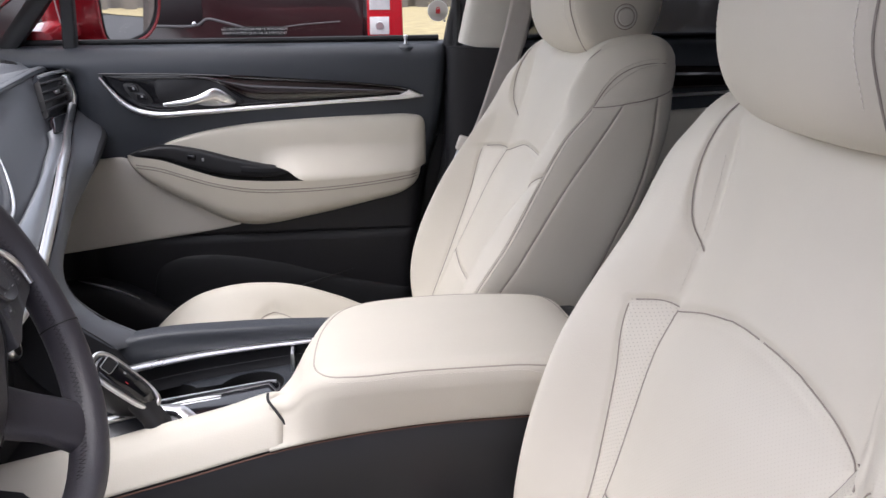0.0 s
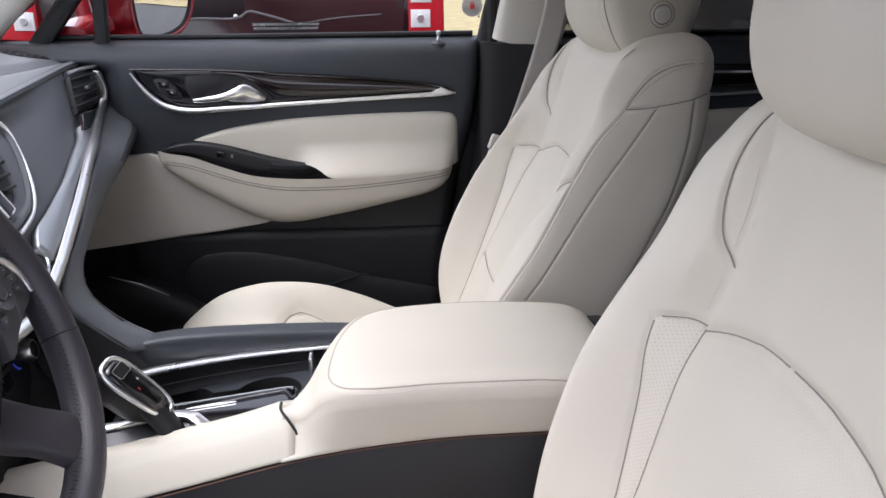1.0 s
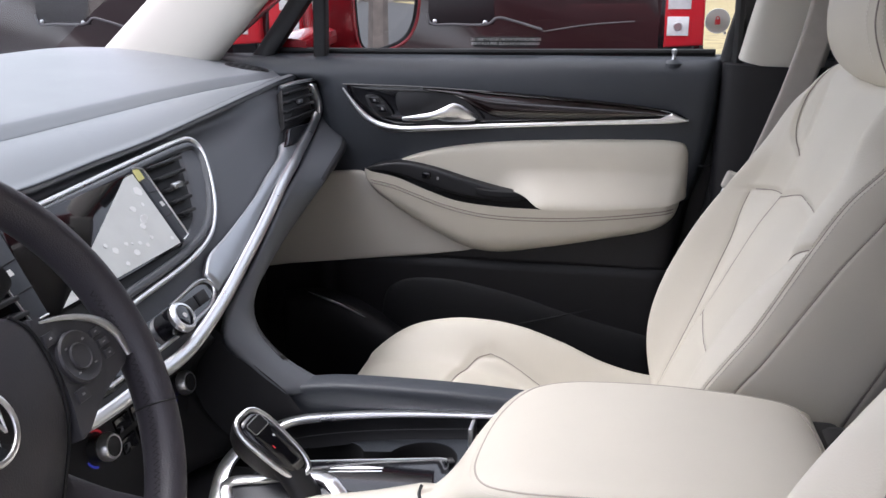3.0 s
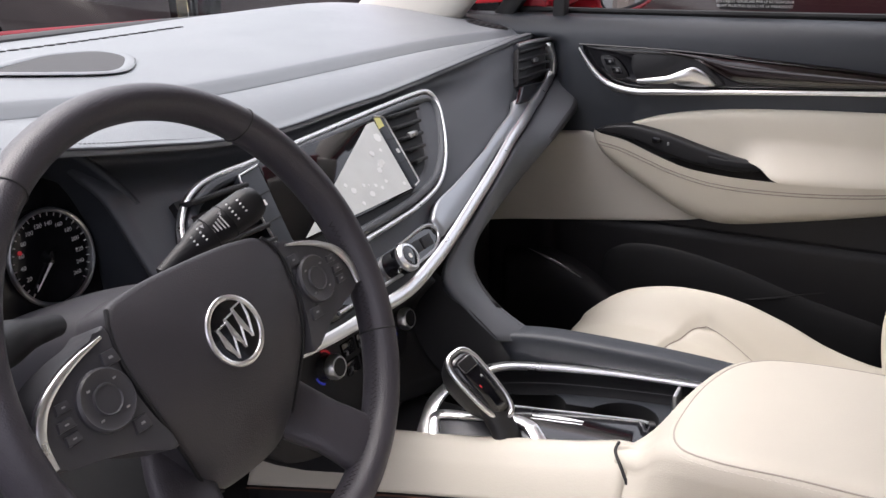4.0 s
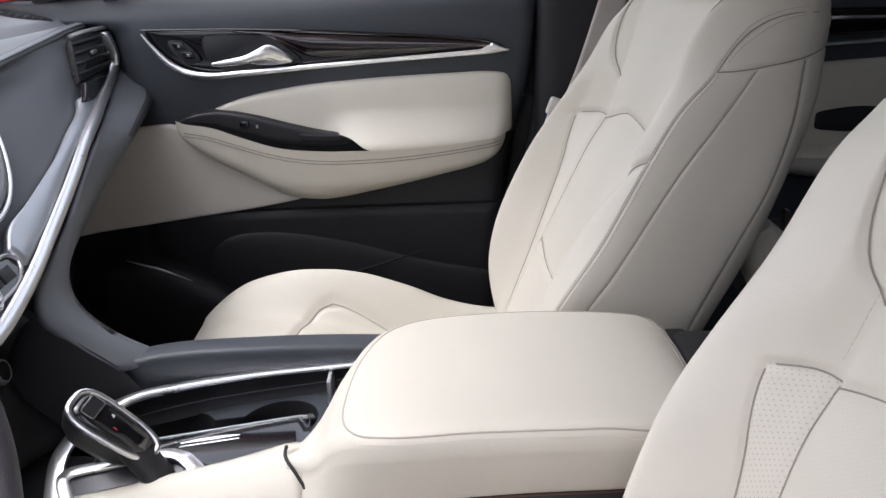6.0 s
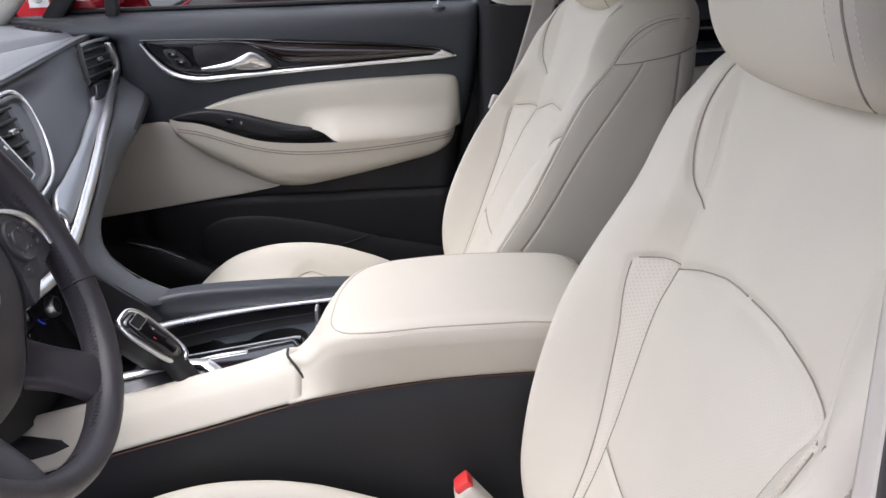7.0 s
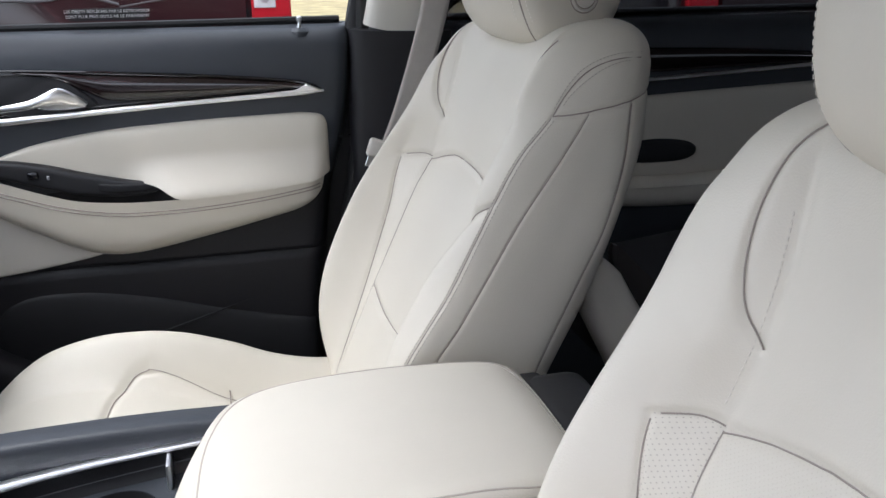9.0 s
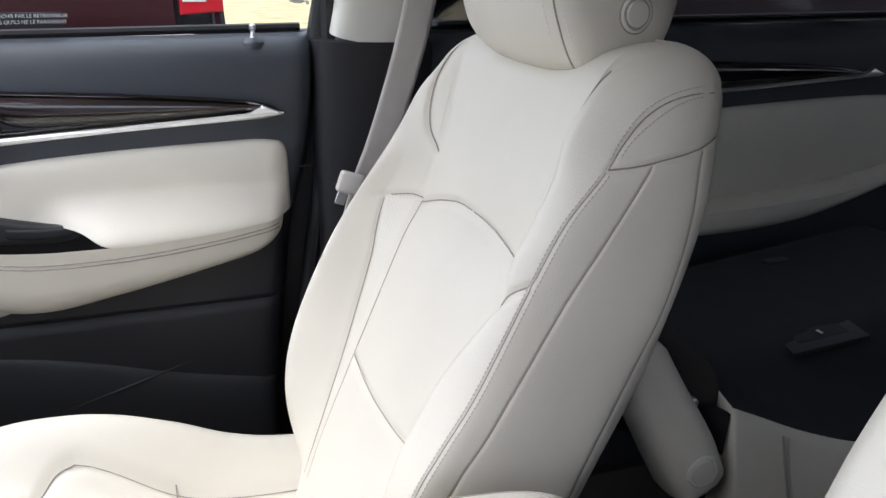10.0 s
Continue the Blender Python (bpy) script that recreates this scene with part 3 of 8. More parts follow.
part("pocket_reflection", bm_tube(cr([(-0.375, 0.712, 0.765), (-0.345, 0.706, 0.758), (-0.308, 0.704, 0.746), (-0.262, 0.706, 0.724)], 24), 0.0016, 0.0022, (0, 0, 1), 8, taper=np.sin(np.linspace(0.15, 3.0, 24))), satin, DOOR, "thin silver line drawn as a reflection on the door pocket")
part("speaker_crease", bm_tube(cr([(-0.02, 0.760, 0.700), (0.06, 0.759, 0.722), (0.16, 0.761, 0.752)], 20), 0.0018, 0.0022, (0, 0, 1), 8, taper=np.sin(np.linspace(0.1, 3.04, 20))), door_black, DOOR)

# chrome strip with dark wood inlay
st_top = lut([(-0.303, 1.150), (-0.25, 1.149), (-0.16, 1.147), (-0.061, 1.142), (0.045, 1.135), (0.137, 1.128), (0.227, 1.119), (0.271, 1.112), (0.300, 1.101)])
st_bot = lut([(-0.303, 1.144), (-0.289, 1.124), (-0.266, 1.098), (-0.241, 1.081), (-0.205, 1.073), (-0.137, 1.0755), (-0.031, 1.082), (0.077, 1.088), (0.185, 1.0935), (0.300, 1.099)])
pad("trim_backing", st_top, st_bot, -0.303, 0.300, 0.768, 0.006, piano, DOOR, "black trim backing", power=6, nv=14)
pad("wood_inlay", st_top, lut([(-0.16, 1.143), (-0.10, 1.132), (-0.06, 1.112), (-0.03, 1.098), (0.02, 1.095), (0.10, 1.096), (0.19, 1.100), (0.285, 1.105)]),
    -0.16, 0.285, 0.764, 0.013, wood, DOOR, "dark glossy wood inlay", power=2.2, nv=20)
cx = np.concatenate([np.linspace(-0.303, -0.2, 40), np.linspace(-0.195, 0.300, 50)])
wide = np.interp(cx, [-0.303, -0.27, -0.23, -0.18, 0.1, 0.27, 0.3], [0.3, 0.85, 1.15, 0.9, 0.6, 0.75, 0.3])
part("chrome_edge", bm_tube([(x, 0.751, float(st_bot(x)) + 0.001) for x in cx], 0.0060, 0.0048, (0, 1, 0), 12, taper=wide), chrome, DOOR, "bright chrome lower edge of the strip")
tx = np.linspace(-0.303, 0.29, 60)
part("upper_edge", bm_tube([(x, 0.755, float(st_top(x)) + 0.001) for x in tx], 0.0022, 0.0032, (0, 1, 0), 8), piano, DOOR, "glossy upper edge of the strip")
part("chrome_tip", bm_prism([(0.248, 1.1005), (0.300, 1.0995), (0.272, 1.1125), (0.266, 1.106)], DY, 0.006, 0.016, 0.003), chrome, DOOR, "chrome arrow end of the strip")
# recess behind the pull handle: a flat dark plate paints its shade
part("handle_recess_shade", bm_prism(cr([(-0.205, 1.135), (-0.198, 1.098), (-0.175, 1.083), (-0.135, 1.080), (-0.075, 1.085), (-0.045, 1.093), (-0.065, 1.112), (-0.085, 1.128), (-0.115, 1.137), (-0.16, 1.139)], 50, True), DY, 0.0, 0.0065, 0.002), deep_black, DOOR, "dark plate painted as the shade in the handle recess")
hp = cr([(-0.190, 0.742, 1.0935), (-0.165, 0.733, 1.0965), (-0.135, 0.728, 1.101), (-0.110, 0.730, 1.108), (-0.094, 0.736, 1.111), (-0.075, 0.741, 1.102), (-0.060, 0.748, 1.094)], 40)
part("door_handle", bm_tube(hp, 0.0050, 0.009, (0, 0, 1), 16, taper=np.interp(np.linspace(0, 1, 40), [0, 0.15, 0.45, 0.68, 0.85, 1], [0.35, 0.55, 0.75, 1.35, 1.05, 0.35])), chrome, DOOR, "chrome pull handle")
part("handle_foot", bm_prism(cr([(-0.13, 1.094), (-0.10, 1.115), (-0.088, 1.1165), (-0.058, 1.0955), (-0.075, 1.090)], 24, True), DY, 0.006, 0.016, 0.004), chrome, DOOR, "chrome handle foot")
plate_rot = [(-0.262, 1.131), (-0.238, 1.131), (-0.212, 1.098), (-0.236, 1.096)]
part("switch_plate", bm_prism(cr(plate_rot, 32, True), DY, 0.004, 0.0095, 0.0015), hard_black, DOOR, "black seat heater switch plate")
for k, (bx, bz) in enumerate(((-0.245, 1.124), (-0.231, 1.109))):
    b = part("seat_heater_button", bm_prism([(bx - 0.011, bz + 0.006), (bx + 0.007, bz + 0.006), (bx + 0.012, bz - 0.006), (bx - 0.006, bz - 0.006)], DY, 0.008, 0.0125, 0.0015), piano, DOOR)
    part("button_symbol", bm_prism([(bx - 0.001, bz + 0.002), (bx + 0.003, bz + 0.002), (bx + 0.004, bz - 0.002), (bx, bz - 0.002)], DY, 0.0124, 0.0130), faint, b)
part("lock_pin", bm_lathe([(0.0042, -0.02), (0.0042, 0.006), (0.0030, 0.008), (0.0030, 0.013), (0.0046, 0.015), (0.0046, 0.020), (0.002, 0.022)], (0.271, 0.793, 1.192), n=16), satin, DOOR, "silver lock pin")
part("lock_pin_collar", bm_lathe([(0.017, -0.006), (0.016, 0.001), (0.011, 0.006), (0.007, 0.007)], (0.271, 0.793, 1.189), n=24), soft_black, DOOR)
# window frame
part("window_frame", bm_tube(cr([(0.362, 0.812, 1.16), (0.372, 0.812, 1.22), (0.40, 0.79, 1.34), (0.43, 0.73, 1.50)], 20), 0.015, 0.020, (1, 0, 0), 12, square=3), hard_black, DOOR, "black rear window frame")
part("window_divider", bm_tube([(-0.362, 0.808, 1.18), (-0.358, 0.804, 1.25), (-0.352, 0.796, 1.33)], 0.012, 0.013, (1, 0, 0), 12, square=4), hard_black, DOOR, "black bar between window and quarter light")
part("corner_frame", bm_tube(cr([(-0.485, 0.812, 1.185), (-0.435, 0.806, 1.245), (-0.38, 0.795, 1.31), (-0.30, 0.775, 1.39), (-0.16, 0.74, 1.48)], 24), 0.012, 0.018, (0, 0, 1), 12, square=3), hard_black, DOOR, "black front window frame")
gl = surf("window_pane", np.array([[(x, 0.838 - 0.10 * (z - 1.19) / 0.33, z) for z in np.linspace(1.17, 1.52, 6)] for x in np.linspace(-0.55, 0.42, 10)]), clear_glass, DOOR, "clear side window")


def words(body, at, size, rot, material, parent, name="lettering", ext=0.0002):
    cu = bpy.data.curves.new(name, 'FONT')
    cu.body, cu.size, cu.align_x, cu.align_y, cu.extrude = body, size, 'CENTER', 'CENTER', ext
    tmp = new("tmp", cu)
    dg = bpy.context.evaluated_depsgraph_get()
    me = bpy.data.meshes.new_from_object(tmp.evaluated_get(dg))
    bpy.data.objects.remove(tmp)
    me.transform(Matrix.Translation(at) @ rot)
    me.materials.clear()
    me.materials.append(material)
    ob = new(name, me)
    if parent:
        ob.parent = parent
        ob.location = -parent_at(parent)
    return ob


face_in = pose(0, 0, 0, 90, 0, 0).to_3x3().to_4x4()
note = part("mirror_notice", bm_box((-0.020, 0.8235, 1.2215), (0.115, 0.0012, 0.018), 0.0003, 1), mat("notice_black", (0.01, 0.01, 0.012), 0.4), DOOR, "black notice with white French lettering on the glass")
words("LES OBJETS RÉFLÉCHIS PAR LE RÉTROVISEUR", (-0.020, 0.8222, 1.2262), 0.0064, face_in, print_white, note)
words("SONT PLUS PRÈS QU'ILS NE LE PARAISSENT", (-0.020, 0.8222, 1.2187), 0.0064, face_in, print_white, note)
disc = part("lock_sticker", bm_lathe([(0.0205, 0), (0.0205, 0.0006)], (0.339, 0.821, 1.258), (0, 1, 0), 32), mat("pale_sticker", (0.62, 0.58, 0.56), 0.4), DOOR, "round pale sticker with a red padlock")
part("sticker_ring", bm_tube([(0.339 + 0.0195 * math.cos(a), 0.8202, 1.258 + 0.0195 * math.sin(a)) for a in np.linspace(0, 2 * np.pi, 40, endpoint=False)], 0.0008, 0.0006, (0, 1, 0), 6, True), print_white, disc)
part("padlock", bm_box((0.339, 0.8200, 1.2565), (0.0085, 0.0008, 0.0085), 0.001, 1), print_red, disc)
part("shackle", bm_tube([(0.339 + 0.0028 * math.cos(a), 0.8200, 1.261 + 0.004 * math.sin(a)) for a in np.linspace(0, np.pi, 10)], 0.0008, 0.0006, (0, 1, 0), 6), print_red, disc)
part("small_mark", bm_box((0.352, 0.820, 1.2385), (0.0045, 0.0008, 0.0045), 0.0004, 1), print_white, disc)
# ---- dashboard ----
DASH = thing("dashboard", "charcoal stitched dashboard with silver blade trim and central touch screen", "dashboard", (-0.6, 0, 0.9))
FX = lambda z: -0.305 - 0.75 * (z - 1.03)
NF = Vector((0.8, 0, 0.6))


def on_face(y, z, off=0.0):
    """A point of the raked dash face; off: how far it stands proud."""
    return (face_x(y, z) + 0.8 * off, y, z + 0.6 * off)


def face_x(y, z):
    """The raked face, standing upright towards the passenger's end of the dash."""
    k = float(smooth01(y, 0.45, 0.80))
    return FX(z) * (1 - k) + (-0.374 - 0.10 * (z - 1.11)) * k


FD = lambda u, v, d: on_face(u, v, d)

edge2_z = lut([(-0.80, 1.150), (-0.62, 1.160), (-0.48, 1.173), (-0.36, 1.174), (-0.25, 1.158), (-0.14, 1.140), (-0.03, 1.131), (0.10, 1.134), (0.20, 1.136), (0.29, 1.140), (0.48, 1.150), (0.60, 1.156), (0.70, 1.161), (0.80, 1.163)])
brow = lut([(-0.80, 0.02), (-0.62, 0.03), (-0.50, 0.045), (-0.38, 0.060), (-0.28, 0.058), (-0.18, 0.034), (-0.05, 0.012), (0.1, 0.008), (0.5, 0.004), (0.80, 0.0)])
edge1_x = lut([(-0.80, -0.53), (-0.4, -0.505), (-0.1, -0.492), (0.04, -0.486), (0.235, -0.487), (0.43, -0.485), (0.55, -0.472), (0.70, -0.452), (0.80, -0.444)])
edge1_z = lut([(-0.80, 1.180), (-0.4, 1.192), (-0.1, 1.172), (0.04, 1.170), (0.235, 1.170), (0.43, 1.171), (0.55, 1.172), (0.70, 1.170), (0.80, 1.168)])
cowl_z = lut([(-0.80, 1.194), (-0.4, 1.196), (0.1, 1.196), (0.3, 1.199), (0.5, 1.205), (0.72, 1.212), (0.80, 1.210)])
cowl_x = lut([(-0.80, -0.78), (-0.4, -0.86), (0, -0.90), (0.4, -0.92), (0.8, -0.86)])


def dash_section(y):
    """Profile of the top of the dash at y, from the windscreen to the stitched edge."""
    e2 = float(edge2_z(y))
    x2 = FX(e2) + float(brow(y))
    x1, z1 = float(edge1_x(y)), float(edge1_z(y))
    xc = float(cowl_x(y))
    return xc, x1, z1, x2, e2


# lower line of the chrome blade, as (y, z)
BL = [(0.776, 1.090), (0.755, 1.079), (0.691, 1.061), (0.577, 1.049), (0.466, 1.036), (0.369, 1.014), (0.298, 0.998), (0.218, 0.981), (0.152, 0.967), (0.09, 0.956), (0.015, 0.9465), (-0.06, 0.947), (-0.14, 0.949), (-0.22, 0.955)]
blade_z = lambda y: float(np.interp(y, [p[0] for p in BL[::-1]], [p[1] for p in BL[::-1]]))

ys = np.linspace(-0.79, 0.792, 112)
top_rows, tier_rows, front_rows = [], [], []
for y in ys:
    xc, x1, z1, x2, e2 = dash_section(y)
    zc = float(cowl_z(y))
    row = [(xc + (x1 - xc) * t, y, zc + (z1 + 0.004 - zc) * t ** 1.5 + 0.004 * math.sin(math.pi * t)) for t in np.linspace(0, 1, 26)]
    row += [(x1 + 0.004, y, z1 + 0.0028), (x1 + 0.011, y, z1 - 0.002), (x1 + 0.020, y, z1 - 0.0085), (x1 + 0.026, y, z1 - 0.0125)]
    top_rows.append(row)
    t2 = []
    for t in np.linspace(0, 1, 14):
        t2.append((x1 + 0.020 + (x2 - x1 - 0.022) * t, y, z1 - 0.0105 + (e2 - z1 + 0.0135) * t ** 1.5 + 0.004 * math.sin(math.pi * t)))
    for a in np.linspace(0, 1.9, 8):
        t2.append((x2 - 0.002 + 0.006 * math.sin(a), y, e2 - 0.003 + 0.006 * math.cos(a)))
    tier_rows.append(t2)
    fr = []
    xs_, zs_ = x2 + 0.0035, e2 - 0.005
    zf = max(0.945, blade_z(y) - 0.004)
    for t in np.linspace(0, 1, 28) ** 1.4:
        z = zs_ + (zf - zs_) * t
        tuck = (0.030 - 0.010 * float(smooth01(y, -0.20, 0.10)) - 0.018 * float(smooth01(y, 0.30, 0.60))) * math.exp(-((zs_ - z - 0.015) / 0.014) ** 2)
        fr.append((face_x(y, z) + (xs_ - face_x(y, zs_)) * math.exp(-(zs_ - z) / 0.008) - 0.004 - tuck, y, z))
    front_rows.append(fr)
surf("top_pad", np.array(top_rows), dash_skin_sheen, DASH, "charcoal soft dash top, paled by painted sky sheen", thick=0.01, flip=True)
surf("upper_tier", np.array(tier_rows)[ys < 0.778], dash_skin_sheen, DASH, "charcoal stitched leather tier, paled by painted sky sheen", thick=0.008, flip=True)
front = np.array(front_rows)
keep = (ys > -0.265) & (ys < 0.77)
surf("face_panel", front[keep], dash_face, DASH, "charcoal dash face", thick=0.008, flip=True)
part("edge_seam", bm_tube([(FX(float(edge2_z(y))) + float(brow(y)) + 0.0035, y, float(edge2_z(y)) + 0.001) for y in ys[8:]], 0.0013, 0.0013, (0, 0, 1), 6), soft_black, DASH)
st_p = [(FX(float(edge2_z(y))) + float(brow(y)) - 0.006, y, float(edge2_z(y)) + 0.0045) for y in ys]
stitch_row("stitching", st_p, [(0.3, 0, 1)] * len(st_p), DASH, "dark thread along the dash edge", 0.0045, 0.0005, mat("dark_thread", (0.09, 0.09, 0.097), 0.7))

# defroster slots, central speaker and front vent row on the dash top
top_at = lambda x, y: (x, y, np.interp(x, [q[0] for q in top_rows[int(np.argmin(abs(ys - y)))]], [q[2] for q in top_rows[int(np.argmin(abs(ys - y)))]]))
vent_d = part("side_defroster", bm_prism([(-0.484 + 0.042 * math.cos(a), 0.748 + 0.026 * math.sin(a)) for a in np.linspace(0, 2 * math.pi, 30, endpoint=False)], lambda u, v, d: (u, v, top_at(u, v)[2] + d), -0.004, 0.0012, 0.0008), hard_black, DASH, "black side window defroster")
for k in range(6):
    x = -0.516 + k * 0.0128
    part("slot", bm_box((x, 0.748, top_at(x, 0.748)[2] + 0.0016), (0.008, 0.038 - 0.0022 * (k - 2.5) ** 2, 0.0014), 0.0005, 1, pose(0, 0, 0, 0, 0, 20).to_3x3().to_4x4()), rubber, vent_d)
sp_out = cr([(-0.655, -0.175), (-0.605, -0.115), (-0.575, -0.055), (-0.595, -0.01), (-0.640, 0.03), (-0.690, 0.03), (-0.715, -0.03), (-0.690, -0.12)], 50, True)
part("speaker_grille", bm_prism(sp_out, lambda u, v, d: (u, v, top_at(u, v)[2] + d), -0.004, 0.0026, 0.001), mat("grey_speaker_mesh", (0.05, 0.05, 0.055), 0.7, grain=1.0, scale=1500), DASH, "grey mesh speaker on the dash top")
part("speaker_surround", bm_tube([(p[0] + 0.012 * math.cos(i / 50 * 6.283), p[1], top_at(p[0], p[1])[2] + 0.002) for i, p in enumerate(sp_out)], 0.008, 0.002, (0, 0, 1), 8, True), dash_skin_sheen, DASH)
for k in range(34):
    y = -0.36 + k * 0.020
    x = float(cowl_x(y)) + 0.10
    part("demister_slot", bm_box((x, y, top_at(x, y)[2] + 0.0006), (0.008, 0.013, 0.002), 0.0006, 1), rubber, DASH)
cowl = cr([(float(cowl_x(y)) - 0.02, y, 1.193) for y in np.linspace(-0.76, 0.76, 12)], 60)
ob = part("trim_cowl", bm_tube(cowl, 0.022, 0.010, (0, 0, 1), 10), deep_black)
tagged(ob, "black cowl strip at the base of the windscreen", "trim", kind="structure")

# central bezel with screen and two vents
BEZ = [(-0.232, 1.045), (-0.224, 1.067), (-0.203, 1.088), (-0.170, 1.101), (-0.085, 1.106), (0.06, 1.1135), (0.186, 1.1195), (0.282, 1.1228), (0.300, 1.1222), (0.3095, 1.1185), (0.313, 1.110), (0.309, 1.100), (0.297, 1.085), (0.277, 1.065), (0.244, 1.041), (0.203, 1.0225), (0.133, 1.011), (0.01, 1.005), (-0.12, 1.000), (-0.205, 1.003), (-0.229, 1.020)]
bz = cr(BEZ, 120, True)
bmid = bz.mean(0)
part("screen_surround", bm_prism(bz, FD, -0.02, 0.004, 0.0), hard_black, DASH, "black plastic screen surround")
part("bezel", bm_tube([on_face(y, z, 0.006) for y, z in bz], 0.0034, 0.0046, tuple(NF), 14, True), chrome, DASH, "bright chrome bezel round screen and vents")
inner = bmid + (bz - bmid) * np.array((0.955, 0.86))
part("inner_lip", bm_tube([on_face(y, z, 0.006) for y, z in inner], 0.0055, 0.006, tuple(NF), 10, True), dash_face, DASH, "charcoal inner lip")
SCR = part("screen", bm_prism([(-0.108, 1.026), (0.131, 1.026), (0.140, 1.107), (-0.088, 1.102)], FD, 0.0, 0.013, 0.002), screen_glass, DASH, "black touch screen under peeling film")
film = part("protective_film", bm_prism([(-0.088, 1.0285), (0.129, 1.0285), (0.1375, 1.1055), (0.119, 1.1045)], FD, 0.0126, 0.0136), film_mat, SCR, "matte grey protective film with white bubbles")
rb = random.Random(5)
blots = 0
while blots < 20:
    y, z = rb.uniform(-0.03, 0.124), rb.uniform(1.034, 1.098)
    if z > 1.022 + 0.37 * (y + 0.088):
        continue
    r = rb.choice((0.0015, 0.0024, 0.0036, 0.0055))
    out = [(y + r * 1.2 * math.cos(a) * rb.uniform(0.85, 1.15), z + r * 0.8 * math.sin(a) * rb.uniform(0.85, 1.15)) for a in np.linspace(0, 6.28, 16, endpoint=False)]
    part("bubble", bm_prism(out, FD, 0.0134, 0.0141), film_blot, film)
    blots += 1
for side in (1, -1):
    if side == 1:
        col = [(0.134, 1.029), (0.150, 1.032), (0.159, 1.106), (0.141, 1.110)]
    else:
        col = [(-0.132, 1.030), (-0.108, 1.030), (-0.091, 1.100), (-0.127, 1.096)]
    c = part("button_column", bm_prism(col, FD, 0.0, 0.015, 0.002), soft_black, DASH, "dark grey button column edged in silver")
    ring = [col[0], col[1], col[2], col[3]] if side == 1 else [col[1], col[0], col[3], col[2]]
    e = [on_face(a[0] + (b[0] - a[0]) * t, a[1] + (b[1] - a[1]) * t, 0.0152) for a, b in zip(ring[:-1], ring[1:]) for t in (0.06, 0.35, 0.65, 0.94)]
    part("silver_edge", bm_tube(e, 0.0011, 0.0014, tuple(NF), 8), chrome, c)
    for k in range(1, 3):
        t = k / 3
        a = on_face(col[0][0] * (1 - t) + col[3][0] * t, col[0][1] * (1 - t) + col[3][1] * t, 0.0152)
        b = on_face(col[1][0] * (1 - t) + col[2][0] * t, col[1][1] * (1 - t) + col[2][1] * t, 0.0152)
        part("button_gap", bm_tube([a, b], 0.0006, 0.0006, tuple(NF), 6), rubber, c)
    part("button_symbol", bm_prism([(np.mean([q[0] for q in col]) - 0.003, 1.066), (np.mean([q[0] for q in col]) + 0.003, 1.066), (np.mean([q[0] for q in col]) + 0.003, 1.071), (np.mean([q[0] for q in col]) - 0.003, 1.071)], FD, 0.0148, 0.0154), print_white, c)
part("yellow_sticker", bm_prism([(0.136, 1.096), (0.149, 1.097), (0.151, 1.108), (0.139, 1.108)], FD, 0.0148, 0.0156), sticker_yellow, SCR, "small yellow sticker")


def vent(y0, y1, z0, z1, n, lean, parent, tab=True, lean_l=None, reach=0.024):
    lean_l = lean * 0.4 if lean_l is None else lean_l
    v = part("air_vent", bm_prism([(y0, z0), (y1, z0), (y1 + lean, z1), (y0 + lean_l, z1)], FD, -0.006, 0.0055, 0.0), deep_black, parent, "black air vent")
    for k in range(n):
        t = (k + 0.5) / n
        z = z0 + (z1 - z0) * t
        a, b = y0 + lean_l * t + 0.004, y1 + lean * t - 0.004
        s = bm_box((0, 0, 0), (reach, b - a, 0.0046), 0.0016, 2, pose(0, 0, 0, 0, -16, 0).to_3x3().to_4x4())
        bmesh.ops.translate(s, vec=on_face((a + b) / 2, z, 0.5 * reach), verts=s.verts)
        part("slat", s, hard_black, v)
    if tab:
        part("vent_tab", bm_box(on_face((y0 + y1 + 0.5 * lean + 0.5 * lean_l) / 2, (z0 + z1) / 2, 0.9 * reach), (0.008, 0.020, 0.007), 0.002), satin, v, "small silver vent tab")
    return v


vent(0.166, 0.197, 1.046, 1.113, 5, 0.062, DASH, True, 0.004, 0.016)
lip_o = cr([(0.298, 1.119), (0.308, 1.108), (0.293, 1.085), (0.272, 1.065), (0.240, 1.043), (0.200, 1.026), (0.133, 1.015)], 40)
lip_i = cr([(0.266, 1.116), (0.252, 1.101), (0.231, 1.076), (0.214, 1.058), (0.198, 1.046), (0.170, 1.036), (0.133, 1.026)], 40)
surf("vent_surround", np.array([[on_face(*(lip_o[i] * (1 - t) + lip_i[i] * t), 0.0075 - 0.0025 * t) for t in np.linspace(0, 1, 6)] for i in range(40)]), dash_face, DASH, "charcoal sloping surround of the vent", thick=0.004, flip=True)
vent(-0.212, -0.132, 1.022, 1.095, 6, 0.01, DASH)

# radio control strip under the screen
ctl = part("control_strip", bm_prism(cr([(-0.12, 0.962), (-0.03, 0.960), (0.06, 0.9615), (0.115, 0.966), (0.140, 0.976), (0.134, 0.990), (0.05, 0.987), (-0.06, 0.984), (-0.12, 0.984)], 60, True), FD, -0.01, 0.006, 0.002), piano, DASH, "glossy black radio control strip")
part("silver_frame", bm_tube(cr([on_face(-0.10, 0.9615, 0.007), on_face(0.06, 0.9625, 0.007), on_face(0.118, 0.968, 0.007), on_face(0.136, 0.979, 0.007), on_face(0.128, 0.988, 0.007), on_face(0.05, 0.986, 0.007)], 40), 0.0022, 0.0022, tuple(NF), 8), satin, ctl)
